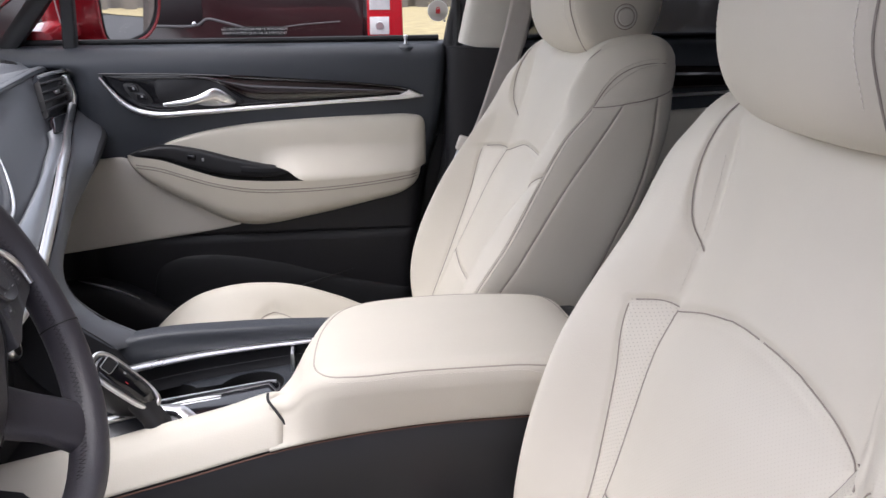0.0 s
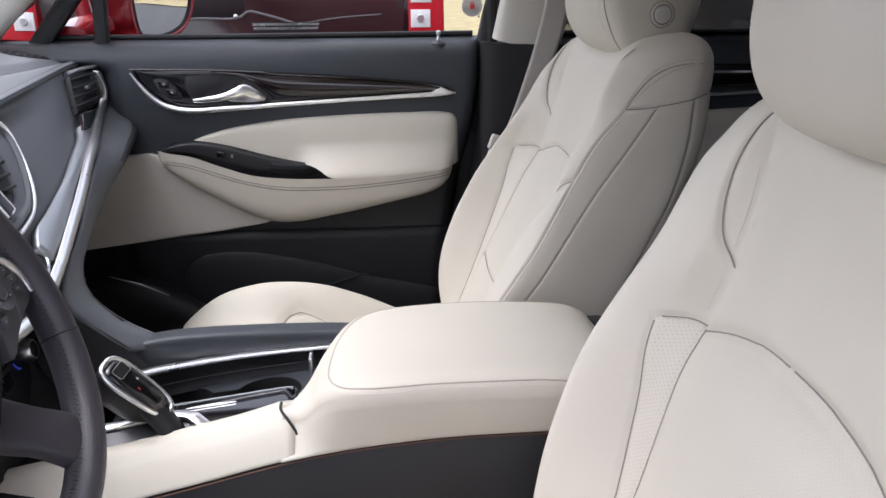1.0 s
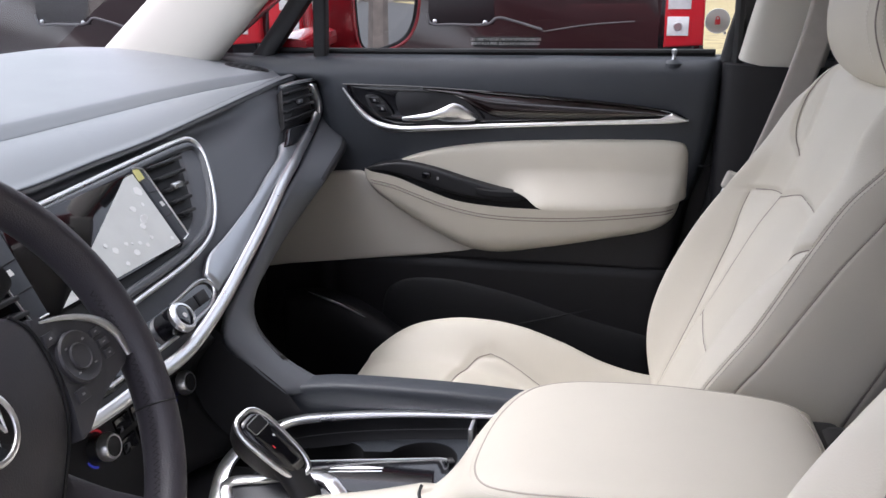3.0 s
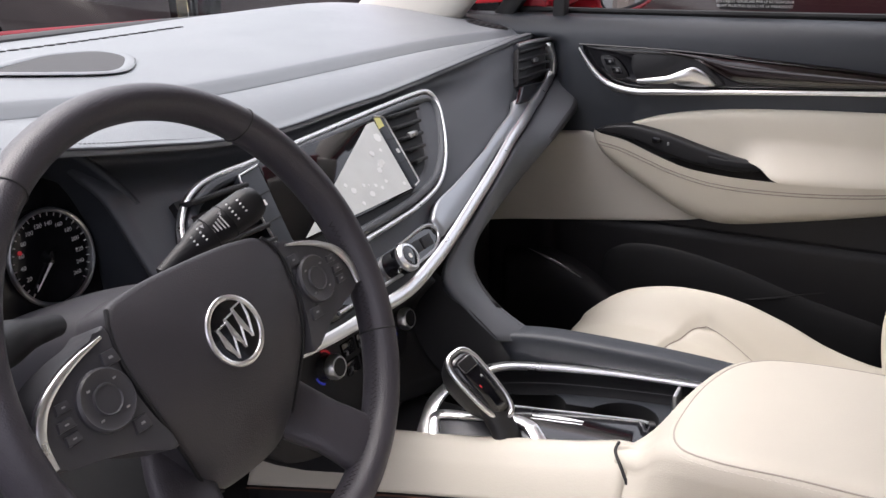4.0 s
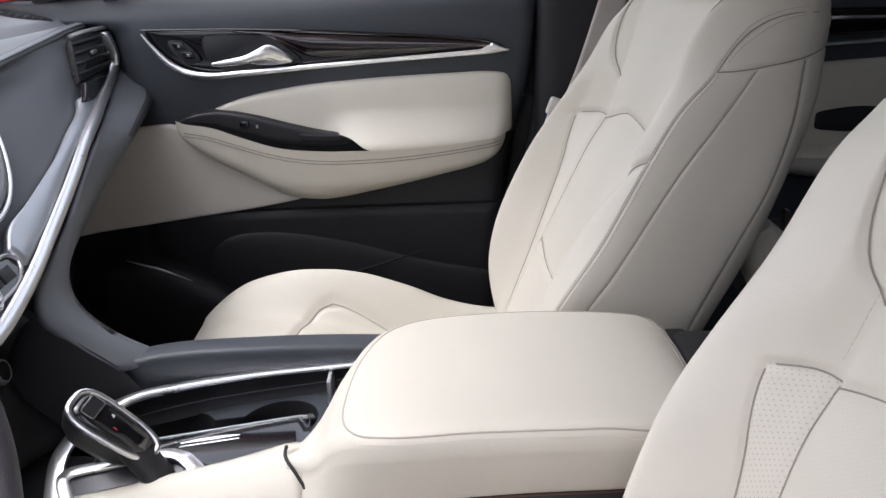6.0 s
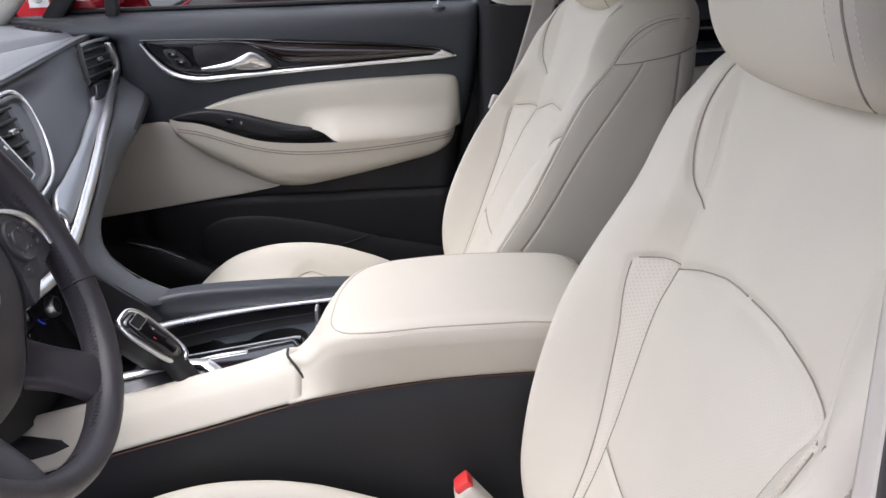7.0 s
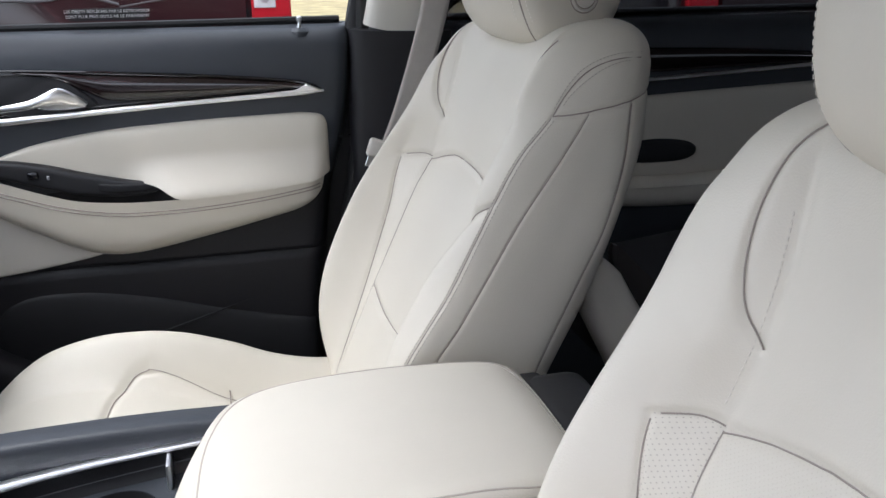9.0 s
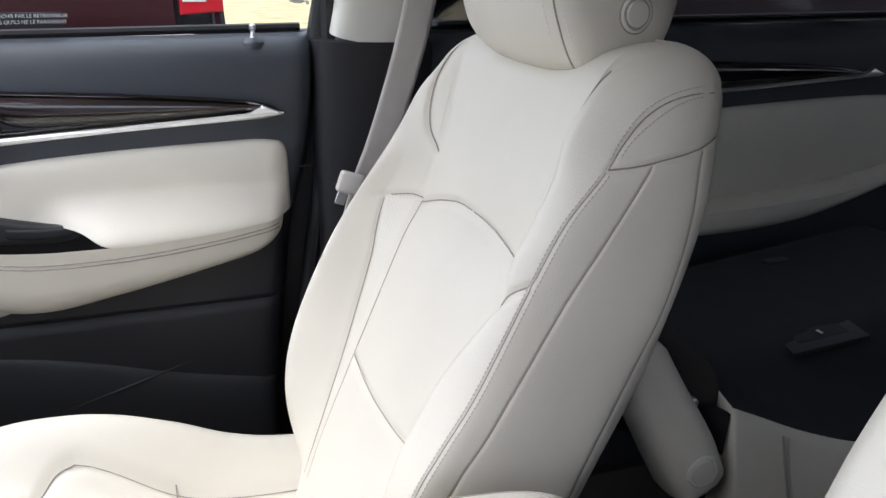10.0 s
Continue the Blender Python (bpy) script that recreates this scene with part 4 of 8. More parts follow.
for y in (0.078, 0.104):
    part("radio_button", bm_prism([(y - 0.011, 0.9705), (y + 0.010, 0.9705), (y + 0.012, 0.982), (y - 0.009, 0.982)], FD, 0.004, 0.0085, 0.0012), hard_black, ctl)
kn = part("volume_knob", bm_lathe([(0.0165, 0), (0.0165, 0.014), (0.0155, 0.020), (0.012, 0.021)], on_face(0.034, 0.972, 0.004), tuple(NF), 32), piano, DASH, "black volume knob with a chrome ring")
part("knob_ring", bm_lathe([(0.0168, 0.013), (0.0172, 0.018), (0.0150, 0.0215), (0.0125, 0.0218), (0.0125, 0.0205)], on_face(0.034, 0.972, 0.004), tuple(NF), 32, False), chrome, kn)
part("knob_mark", bm_lathe([(0.003, 0), (0.003, 0.0006)], on_face(0.034, 0.972, 0.0252), tuple(NF), 12), print_white, kn)

# silver blade sweeping from the outer vent down to the centre stack, with a satin grey band inside it
bl = cr(BL, 70)
part("silver_blade", bm_tube([on_face(y, z, 0.012) for y, z in bl], 0.0085, 0.0044, tuple(NF), 14, taper=np.interp(np.linspace(0, 1, 70), [0, 0.1, 0.5, 0.8, 1], [1.1, 1.0, 0.95, 0.9, 0.6])), chrome, DASH, "bright silver blade")
band_a = cr([(0.72, 1.074), (0.705, 1.068), (0.612, 1.058), (0.507, 1.047), (0.43, 1.034), (0.345, 1.016), (0.262, 0.996), (0.207, 0.984), (0.137, 0.972)], 40)
band_b = cr([(0.545, 1.074), (0.526, 1.067), (0.449, 1.054), (0.364, 1.036), (0.294, 1.024), (0.225, 1.013), (0.167, 1.005), (0.136, 0.992)], 40)
surf("grey_band", np.array([[on_face(*(band_a[i] * (1 - t) + band_b[i] * t), 0.010 + 0.0015 * math.sin(math.pi * t)) for t in np.linspace(0, 1, 8)] for i in range(40)]), grey_band, DASH, "satin grey band", thick=0.01, flip=True)
surf("gloss_cap", np.array([[on_face(*(np.array(a) * (1 - t) + np.array(b) * t), 0.011 + 0.004 * math.sin(math.pi * t)) for t in np.linspace(0, 1, 8)] for a, b in zip(cr([(0.742, 1.076), (0.70, 1.067), (0.60, 1.059)], 12), cr([(0.592, 1.087), (0.56, 1.076), (0.535, 1.069)], 12))]), piano, DASH, "glossy black cap under the vent", thick=0.008, flip=True)
ov = vent(0.598, 0.757, 1.091, 1.147, 4, 0.010, DASH, True, 0.056, 0.014)
part("vent_frame", bm_prism([(-0.377, 1.147), (-0.369, 1.150), (-0.362, 1.148), (-0.355, 1.125), (-0.3525, 1.110), (-0.354, 1.094), (-0.374, 1.104)][::-1], lambda u, v, d: (u, 0.777 - d, v), 0.0, 0.012, 0.003), chrome, DASH, "bright silver end of the outer vent")
part("vent_edge", bm_tube(cr([on_face(0.648, 1.1505, 0.010), on_face(0.70, 1.1515, 0.011), on_face(0.778, 1.149, 0.012)], 16), 0.0034, 0.0028, tuple(NF), 8), chrome, DASH, "thin silver top edge of the outer vent")
part("end_panel", bm_prism([(0.70, 1.02), (0.83, 1.03), (0.83, 1.165), (0.68, 1.163), (0.60, 1.12), (0.60, 1.06)], FD, -0.05, -0.010, 0.003), soft_black, DASH, "charcoal dash end panel")

# leather wing under the blade, running down to the console
WA = cr([(0.795, 1.084), (0.761, 1.070), (0.691, 1.050), (0.577, 1.038), (0.466, 1.025), (0.369, 1.003), (0.298, 0.987), (0.194, 0.963), (0.10, 0.946), (0.03, 0.940)], 50)
wing_lo = cr([(-0.318, 0.790, 1.050), (-0.297, 0.74, 1.038), (-0.290, 0.68, 1.026), (-0.284, 0.60, 1.012), (-0.284, 0.52, 0.992), (-0.286, 0.44, 0.968), (-0.280, 0.36, 0.953), (-0.268, 0.29, 0.948), (-0.254, 0.225, 0.941), (-0.225, 0.175, 0.918), (-0.180, 0.150, 0.892), (-0.126, 0.145, 0.866)], 50)
wing_up = np.array([on_face(y, z, 0.010) for y, z in WA])
wing_up[-16:] = cr([wing_up[-17], (-0.235, 0.108, 0.935), (-0.205, 0.105, 0.900), (-0.165, 0.105, 0.868)], 17)[1:]
W = np.array([[wing_up[i] * (1 - t) + wing_lo[i] * t + np.array((0.010, 0.0, -0.002)) * math.sin(math.pi * t) for t in np.linspace(0, 1, 12)] for i in range(50)])
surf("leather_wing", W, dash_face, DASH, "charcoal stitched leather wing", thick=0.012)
wl_in = np.array([W[i, 9] for i in range(50)])
stitch_row("wing_stitching", wl_in + np.array((0.001, 0, 0.001)), [(1, 0, 0.2)] * 50, DASH, "", 0.006, 0.0006, bpy.data.materials["dark_thread"])
leg_u = cr([(-0.290, 0.124, 0.950), (-0.250, 0.112, 0.938), (-0.205, 0.107, 0.902), (-0.165, 0.106, 0.870), (-0.145, 0.105, 0.846)], 24)
leg_l = cr([(-0.300, 0.086, 0.79), (-0.275, 0.090, 0.79), (-0.240, 0.094, 0.79), (-0.200, 0.097, 0.80), (-0.155, 0.100, 0.81)], 24)
surf("leg_panel", np.array([[leg_u[i] * (1 - t) + leg_l[i] * t for t in np.linspace(0, 1, 8)] for i in range(24)]), hard_black, DASH, "black inner leg of the console")
gx = lambda i, t: wing_lo[i] * (1 - t) ** 2 + 2 * t * (1 - t) * np.array((-0.50, max(0.16, wing_lo[i][1]), wing_lo[i][2] - 0.06)) + t * t * np.array((-0.72, max(0.16, wing_lo[i][1]), 0.55))
G = np.array([[gx(i, t) for t in np.linspace(0, 1, 10)] for i in range(46)])
surf("glovebox", G, hard_black, DASH, "black glovebox over the dark footwell", thick=0.01)

# climate panel recessed under the blade
HV = lambda u, v, d: (-0.285 - 0.25 * (v - 0.88) + d, u, v)
hv = part("climate_panel", bm_prism(cr([(-0.20, 0.925), (-0.05, 0.930), (0.09, 0.925), (0.128, 0.905), (0.120, 0.85), (0.10, 0.80), (-0.10, 0.80), (-0.19, 0.84)], 60, True), HV, -0.03, 0.0, 0.004), deep_black, DASH, "black climate panel")
for y, z in ((0.070, 0.885), (-0.080, 0.887)):
    k = part("temperature_knob", bm_lathe([(0.0135, 0), (0.0135, 0.016), (0.012, 0.021), (0.009, 0.0215)], HV(y, z, 0), (1, 0, 0.25), 28), hard_black, hv, "black temperature knob with a chrome rim")
    part("knob_rim", bm_lathe([(0.0138, 0.012), (0.0142, 0.018), (0.0118, 0.0225), (0.010, 0.0225)], HV(y, z, 0), (1, 0, 0.25), 28, False), chrome, k)
    for a0, a1, mm, nm in ((0.6, 1.5, red_glow, "red_mark"), (3.5, 4.4, blue_glow, "blue_mark")):
        part(nm, bm_tube([(HV(y + 0.0175 * math.cos(a), z + 0.0175 * math.sin(a), 0.001)) for a in np.linspace(a0, a1, 12)], 0.0013, 0.0008, (1, 0, 0.2), 6), mm, hv)
for r in range(3):
    for c in range(3):
        part("climate_button", bm_prism([(-0.045 + c * 0.030, 0.905 - r * 0.022), (-0.021 + c * 0.030, 0.905 - r * 0.022), (-0.021 + c * 0.030, 0.920 - r * 0.022), (-0.045 + c * 0.030, 0.920 - r * 0.022)], HV, -0.001, 0.003, 0.001), piano, hv)

# lower centre stack down to the console
SB = cr([(-0.275, -0.205, 0.95), (-0.27, -0.14, 0.925), (-0.262, 0.0, 0.935), (-0.245, 0.10, 0.932)], 30)
SC = cr([(-0.37, -0.15, 0.805), (-0.335, -0.10, 0.800), (-0.27, 0.0, 0.800), (-0.22, 0.10, 0.80)], 30)
surf("centre_fascia", np.array([[SB[i] * (1 - t) + SC[i] * t + np.array((-0.045, 0, 0)) * math.sin(math.pi * t) for t in np.linspace(0, 1, 10)] for i in range(30)]), deep_black, DASH, "dark lower centre panel", thick=0.012, flip=True)
# knee panel on the driver's side
surf("knee_panel", np.array([[(-0.31 - 0.14 * t, y, 0.955 - 0.33 * t) for t in np.linspace(0, 1, 10)] for y in np.linspace(-0.78, -0.20, 12)]), dash_face, DASH, "charcoal knee panel under the steering column", thick=0.015, flip=True)

surf("gauge_ledge", np.array([[(-0.435 + 0.125 * t, y, 0.984 - 0.016 * t - 0.016 * t ** 3) for t in np.linspace(0, 1, 8)] for y in np.linspace(-0.78, -0.20, 12)]), dash_face, DASH, "charcoal ledge under the gauges", thick=0.010)

# instrument cluster
CX = -0.425
IC = lambda u, v, d: (CX - 0.18 * (v - 1.06) + d, u, v)
clu = part("gauge_panel", bm_prism(cr([(-0.54, 1.02), (-0.53, 1.09), (-0.45, 1.135), (-0.36, 1.14), (-0.27, 1.125), (-0.225, 1.08), (-0.225, 1.02), (-0.30, 0.985), (-0.46, 0.985)], 60, True), IC, -0.02, 0.0, 0.0), dial_black, DASH, "black instrument cluster")
HOODP = cr([(-0.57, 0.99), (-0.565, 1.09), (-0.50, 1.145), (-0.37, 1.152), (-0.28, 1.135), (-0.245, 1.08), (-0.245, 0.99)], 50)
HOODQ = cr([(-0.60, 0.98), (-0.595, 1.10), (-0.52, 1.157), (-0.37, 1.166), (-0.27, 1.150), (-0.238, 1.10), (-0.240, 0.98)], 50)
surf("cluster_hood", np.array([[np.array(IC(*HOODP[i], -0.01)) * (1 - t) + np.array((FX(HOODQ[i][1]) + 0.02 * float(smooth01(-HOODQ[i][0], 0.25, 0.33)) - 0.004, HOODQ[i][0], HOODQ[i][1])) * t for t in np.linspace(0, 1, 8)] for i in range(50)]), soft_black, DASH, "black instrument hood", thick=0.006)
lf = [(-0.80, 1.14), (-0.60, 1.155), (-0.595, 1.10), (-0.60, 0.96), (-0.80, 0.95)]
part("outer_face", bm_prism(lf, FD, -0.03, 0.0, 0.004), soft_black, DASH, "charcoal dash end beside the driver's door")


def dial(y, z, r, parent, big):
    d = part("dial", bm_lathe([(r, 0), (r, 0.003)], IC(y, z, 0.0), (1, 0, 0.18), 40), dial_black, parent, "round black dial in a silver ring")
    part("dial_ring", bm_tube([IC(y + r * math.cos(a), z + r * math.sin(a), 0.005) for a in np.linspace(0, 2 * np.pi, 60, endpoint=False)], 0.0022 if big else 0.0009, 0.003, (1, 0, 0.18), 8, True), satin if big else print_white, d)
    n = 27 if big else 9
    for k in range(n):
        a = radians(225 - 270 * k / (n - 1)) if big else radians(180 - 180 * k / (n - 1))
        p, q = 0.86 * r, (0.93 if k % 2 else 0.95) * r
        part("tick", bm_tube([IC(y + p * math.cos(a), z + p * math.sin(a), 0.0042), IC(y + q * math.cos(a), z + q * math.sin(a), 0.0042)], 0.0005, 0.0004, (1, 0, 0.18), 4), print_white, d)
    if big:
        for k in range(14):
            a = radians(225 - 270 * k / 13)
            words(str(k * 20), IC(y + 0.70 * r * math.cos(a), z + 0.70 * r * math.sin(a), 0.0040), 0.0055, pose(0, 0, 0, 90, 0, 90).to_3x3().to_4x4(), print_white, d, "figure")
    a = radians(225 if big else 140)
    part("needle", bm_tube([IC(y, z, 0.007), IC(y + 0.8 * r * math.cos(a), z + 0.8 * r * math.sin(a), 0.006)], 0.0012, 0.0008, (1, 0, 0.18), 6, taper=[1.2, 0.5]), needle_mat, d)
    part("needle_hub", bm_lathe([(0.16 * r, 0), (0.15 * r, 0.006), (0.10 * r, 0.007)], IC(y, z, 0.003), (1, 0, 0.18), 24), piano, d)
    return d


dial(-0.289, 1.060, 0.042, clu, True)
part("warning_lamp", bm_lathe([(0.0022, 0), (0.0022, 0.0006)], IC(-0.318, 1.072, 0.0042), (1, 0, 0.18), 10), red_glow, clu, "small red warning lamp")
dial(-0.462, 1.060, 0.042, clu, True)
dial(-0.372, 1.090, 0.016, clu, False)
info = part("driver_display", bm_prism([(-0.412, 1.012), (-0.345, 1.012), (-0.345, 1.066), (-0.412, 1.066)], IC, 0.0, 0.0025), dial_black, clu, "small driver display")
words("0", IC(-0.388, 1.044, 0.0032), 0.018, pose(0, 0, 0, 90, 0, 90).to_3x3().to_4x4(), print_white, info, "figure")
words("km/h", IC(-0.386, 1.030, 0.0032), 0.008, pose(0, 0, 0, 90, 0, 90).to_3x3().to_4x4(), teal_glow, info, "figure")
for z in (1.058, 1.022):
    part("display_line", bm_tube([IC(-0.410, z, 0.003), IC(-0.348, z, 0.003)], 0.0006, 0.0006, (1, 0, 0), 4), teal_glow, info)
# ---- steering wheel ----
WN = Vector((math.cos(radians(26)), 0, math.sin(radians(26))))
WV = Vector((-math.sin(radians(26)), 0, math.cos(radians(26))))
WC = Vector((-0.134, -0.3765, 1.085)) - WN * 0.010 + WV * 0.0024
WHEEL = thing("steering_wheel", "dark brown leather steering wheel with silver accents and round badge", "steering wheel", tuple(WC))
TW = radians(1)


def on_wheel(u, v, d=0.0):
    uu, vv = u * math.cos(TW) - v * math.sin(TW), u * math.sin(TW) + v * math.cos(TW)
    return tuple(WC + Vector((0, 1, 0)) * uu + WV * vv + WN * d)


dark_pad = mat("matte_black_spoke", (0.056, 0.055, 0.062), 0.40, grain=0.2, scale=1200, vary=0.06)
ring_a = np.linspace(0, 2 * np.pi, 96, endpoint=False)
rim_pts = np.array([on_wheel(0.1575 * math.cos(a), 0.1575 * math.sin(a), 0.0) for a in ring_a])
part("rim", bm_tube(rim_pts, 0.0118, 0.0163, tuple(WN), 24, True), wheel_skin, WHEEL, "dark brown leather rim")
for a in (radians(128), radians(52), radians(-24), radians(204)):
    c = np.array(on_wheel(0.1575 * math.cos(a), 0.1575 * math.sin(a)))
    e1 = np.array(on_wheel(0.17 * math.cos(a), 0.17 * math.sin(a))) - c
    e1 /= np.linalg.norm(e1)
    part("rim_seam", bm_tube([c + e1 * 0.0119 * math.cos(b) + np.array(WN) * 0.0164 * math.sin(b) for b in np.linspace(0, 2 * np.pi, 28, endpoint=False)], 0.0007, 0.0007, tuple(np.cross(e1, np.array(WN))), 5, True), rubber, WHEEL)
for a0, a1 in ((-82, 12), (168, 262)):
    aa = np.radians(np.linspace(a0, a1, 110))
    zig = [on_wheel((0.1460 + 0.0006 * (i % 2)) * math.cos(a), (0.1460 + 0.0006 * (i % 2)) * math.sin(a), 0.0022 * (1 if i % 2 else -1) + 0.003) for i, a in enumerate(aa)]
    st = part("rim_lacing", bm_tube(zig, 0.0007, 0.0007, tuple(WN), 5), mat("black_lacing", (0.012, 0.011, 0.012), 0.6), WHEEL, "black cross stitching inside the rim")


def wheel_plate(name, out, d0, d1, material, label="", bevel=0.004, parent=None, dome=0.0):
    def to3(u, v, d):
        return on_wheel(u, v, d + dome * (1 - min(1, (u / 0.09) ** 2 + (v / 0.10) ** 2)))
    return part(name, bm_prism(out, to3, d0, d1, bevel, 3), material, parent or WHEEL, label)


# airbag cover: domed surface from centre rings
hub_half = [(0.0, 0.050, -0.004), (0.050, 0.048, -0.004), (0.070, 0.043, -0.002), (0.0765, 0.030, 0.001), (0.078, 0.012, 0.001), (0.0755, -0.008, 0.001), (0.068, -0.034, -0.003), (0.056, -0.062, -0.015), (0.041, -0.089, -0.029), (0.028, -0.098, -0.034), (0.0, -0.101, -0.036)]
hub_out = cr(hub_half + [(-u, v, d) for u, v, d in hub_half[-2:0:-1]], 112, True)
rings = [[on_wheel(u * 0.97, (v + 0.015) * 0.97 - 0.015, d - 0.035) for u, v, d in hub_out]]
for s in (1.0, 0.985, 0.95, 0.88, 0.78, 0.65, 0.5, 0.34, 0.18, 0.001):
    rings.append([on_wheel(u * s, (v + 0.015) * s - 0.015, d - (0.003 if s == 1.0 else 0.0) + (0.0102 - d) * (1 - s ** 2.4)) for u, v, d in hub_out])
cover = surf("airbag_cover", np.array(rings).transpose(1, 0, 2), mat("dark_brown_cover", (0.046, 0.043, 0.050), 0.45, grain=0.3, scale=900, vary=0.06, kind="pebble"), WHEEL, "smooth dark brown airbag cover", wrap=True)
for sgn in (1, -1):
    part("cover_groove", bm_tube(cr([on_wheel(sgn * (u + 0.0006), v, d + 0.0002) for u, v, d in hub_half[2:10]], 50), 0.0013, 0.0016, tuple(WN), 8), deep_black, cover, "dark gap round the airbag cover")
for sgn in (1, -1):
    sp_out = [(sgn * p[0], p[1]) for p in ((0.0790, 0.036), (0.087, 0.0325), (0.105, 0.0285), (0.125, 0.021), (0.140, 0.010), (0.1465, -0.004), (0.1455, -0.020), (0.119, -0.029), (0.097, -0.036), (0.0685, -0.048), (0.0755, -0.024), (0.0800, -0.004), (0.0812, 0.014))]
    if sgn < 0:
        sp_out = sp_out[::-1]
    S = wheel_plate("spoke", cr(sp_out, 60, True), -0.030, 0.002, dark_pad, "black spoke with buttons")
    part("spoke_accent", bm_tube(cr([on_wheel(sgn * u, v, 0.0035) for u, v in ((0.085, 0.0305), (0.105, 0.0255), (0.122, 0.0185), (0.1355, 0.009), (0.1430, -0.004), (0.1435, -0.021))], 36), 0.0028, 0.0020, tuple(WN), 10, taper=np.interp(np.linspace(0, 1, 36), [0, 0.3, 0.7, 1], [0.3, 0.8, 1.25, 0.9])), chrome, S, "bright silver accent")
    part("round_pad", bm_lathe([(0.0185, 0), (0.0185, 0.004), (0.0172, 0.0055), (0.0160, 0.0046), (0.0095, 0.0042), (0.0088, 0.0058), (0.0080, 0.0050), (0.003, 0.0050)], on_wheel(sgn * 0.0995, -0.002, 0.001), tuple(WN), 36), dark_pad, S, "round black button pad")
    for b in range(4):
        a = radians(45 + 90 * b)
        part("pad_symbol", bm_box(on_wheel(sgn * 0.0995 + 0.0128 * math.cos(a), -0.002 + 0.0128 * math.sin(a), 0.0060), (0.0006, 0.0024, 0.0014), 0.0002, 1), faint, S)
    for (u, v, w, h) in ((0.0855, 0.018, 0.006, 0.0042), (0.0855, -0.024, 0.006, 0.0042), (0.1245, 0.006, 0.005, 0.0028), (0.127, -0.003, 0.0055, 0.0028), (0.1265, -0.0115, 0.005, 0.0028)):
        b = part("wheel_button", bm_prism([(sgn * u - w, v - h), (sgn * u + w, v - h), (sgn * u + w * 0.8, v + h), (sgn * u - w * 0.8, v + h)], on_wheel, 0.001, 0.0042, 0.0010), dark_pad, S)
        part("button_symbol", bm_prism([(sgn * u - w * 0.25, v - h * 0.15), (sgn * u + w * 0.25, v - h * 0.15), (sgn * u + w * 0.2, v + h * 0.2), (sgn * u - w * 0.2, v + h * 0.2)], on_wheel, 0.0040, 0.0045), faint, b)
    lo = cr([on_wheel(sgn * u, v, d) for u, v, d in ((0.040, -0.058, -0.042), (0.052, -0.076, -0.036), (0.060, -0.092, -0.026), (0.067, -0.107, -0.015), (0.075, -0.123, -0.007), (0.080, -0.133, -0.004))], 30)
    part("lower_spoke", bm_tube(lo, 0.0225, 0.010, tuple(WN), 24, square=2.6, taper=np.interp(np.linspace(0, 1, 30), [0, 0.3, 0.6, 0.85, 1], [1.15, 1.05, 0.95, 1.05, 1.1])), wheel_skin, WHEEL, "dark brown lower spoke")
bd = part("badge", bm_lathe([(0.0228, 0), (0.0228, 0.001), (0.002, 0.0012)], on_wheel(0.0, -0.004, 0.0098), tuple(WN), 40), piano, WHEEL, "round chrome badge with slanted shapes")
part("badge_ring", bm_tube([on_wheel(0.0222 * math.cos(a), -0.004 + 0.0222 * math.sin(a), 0.0112) for a in np.linspace(0, 2 * np.pi, 48, endpoint=False)], 0.0019, 0.0016, tuple(WN), 8, True), chrome, bd)
for k in (-1, 0, 1):
    c0, c1 = 0.0092 * k + 0.0005, -0.004 + 0.0040 * k
    shield = [(c0 - 0.0052, c1 + 0.0095), (c0 + 0.0046, c1 + 0.0115), (c0 + 0.0052, c1 + 0.0010), (c0 + 0.0022, c1 - 0.0125), (c0 - 0.0040, c1 - 0.0030)]
    part("badge_shape", bm_tube([on_wheel(u, v, 0.0116) for u, v in shield], 0.0010, 0.0009, tuple(WN), 6, True), chrome, bd)
    part("badge_bar", bm_tube([on_wheel(shield[0][0], shield[0][1], 0.0114), on_wheel(shield[3][0], shield[3][1], 0.0114)], 0.0014, 0.0007, tuple(WN), 6), chrome, bd)

# column cover and stalks
col = cr([tuple(WC - WN * 0.20 + WV * 0.024), tuple(WC - WN * 0.12 + WV * 0.024), tuple(WC - WN * 0.048 + WV * 0.018)], 16)
part("column_cover", bm_tube(col, 0.046, 0.028, tuple(WV), 28, taper=np.linspace(1.35, 0.9, 16), square=2.6), dark_pad, WHEEL, "black steering column cover")


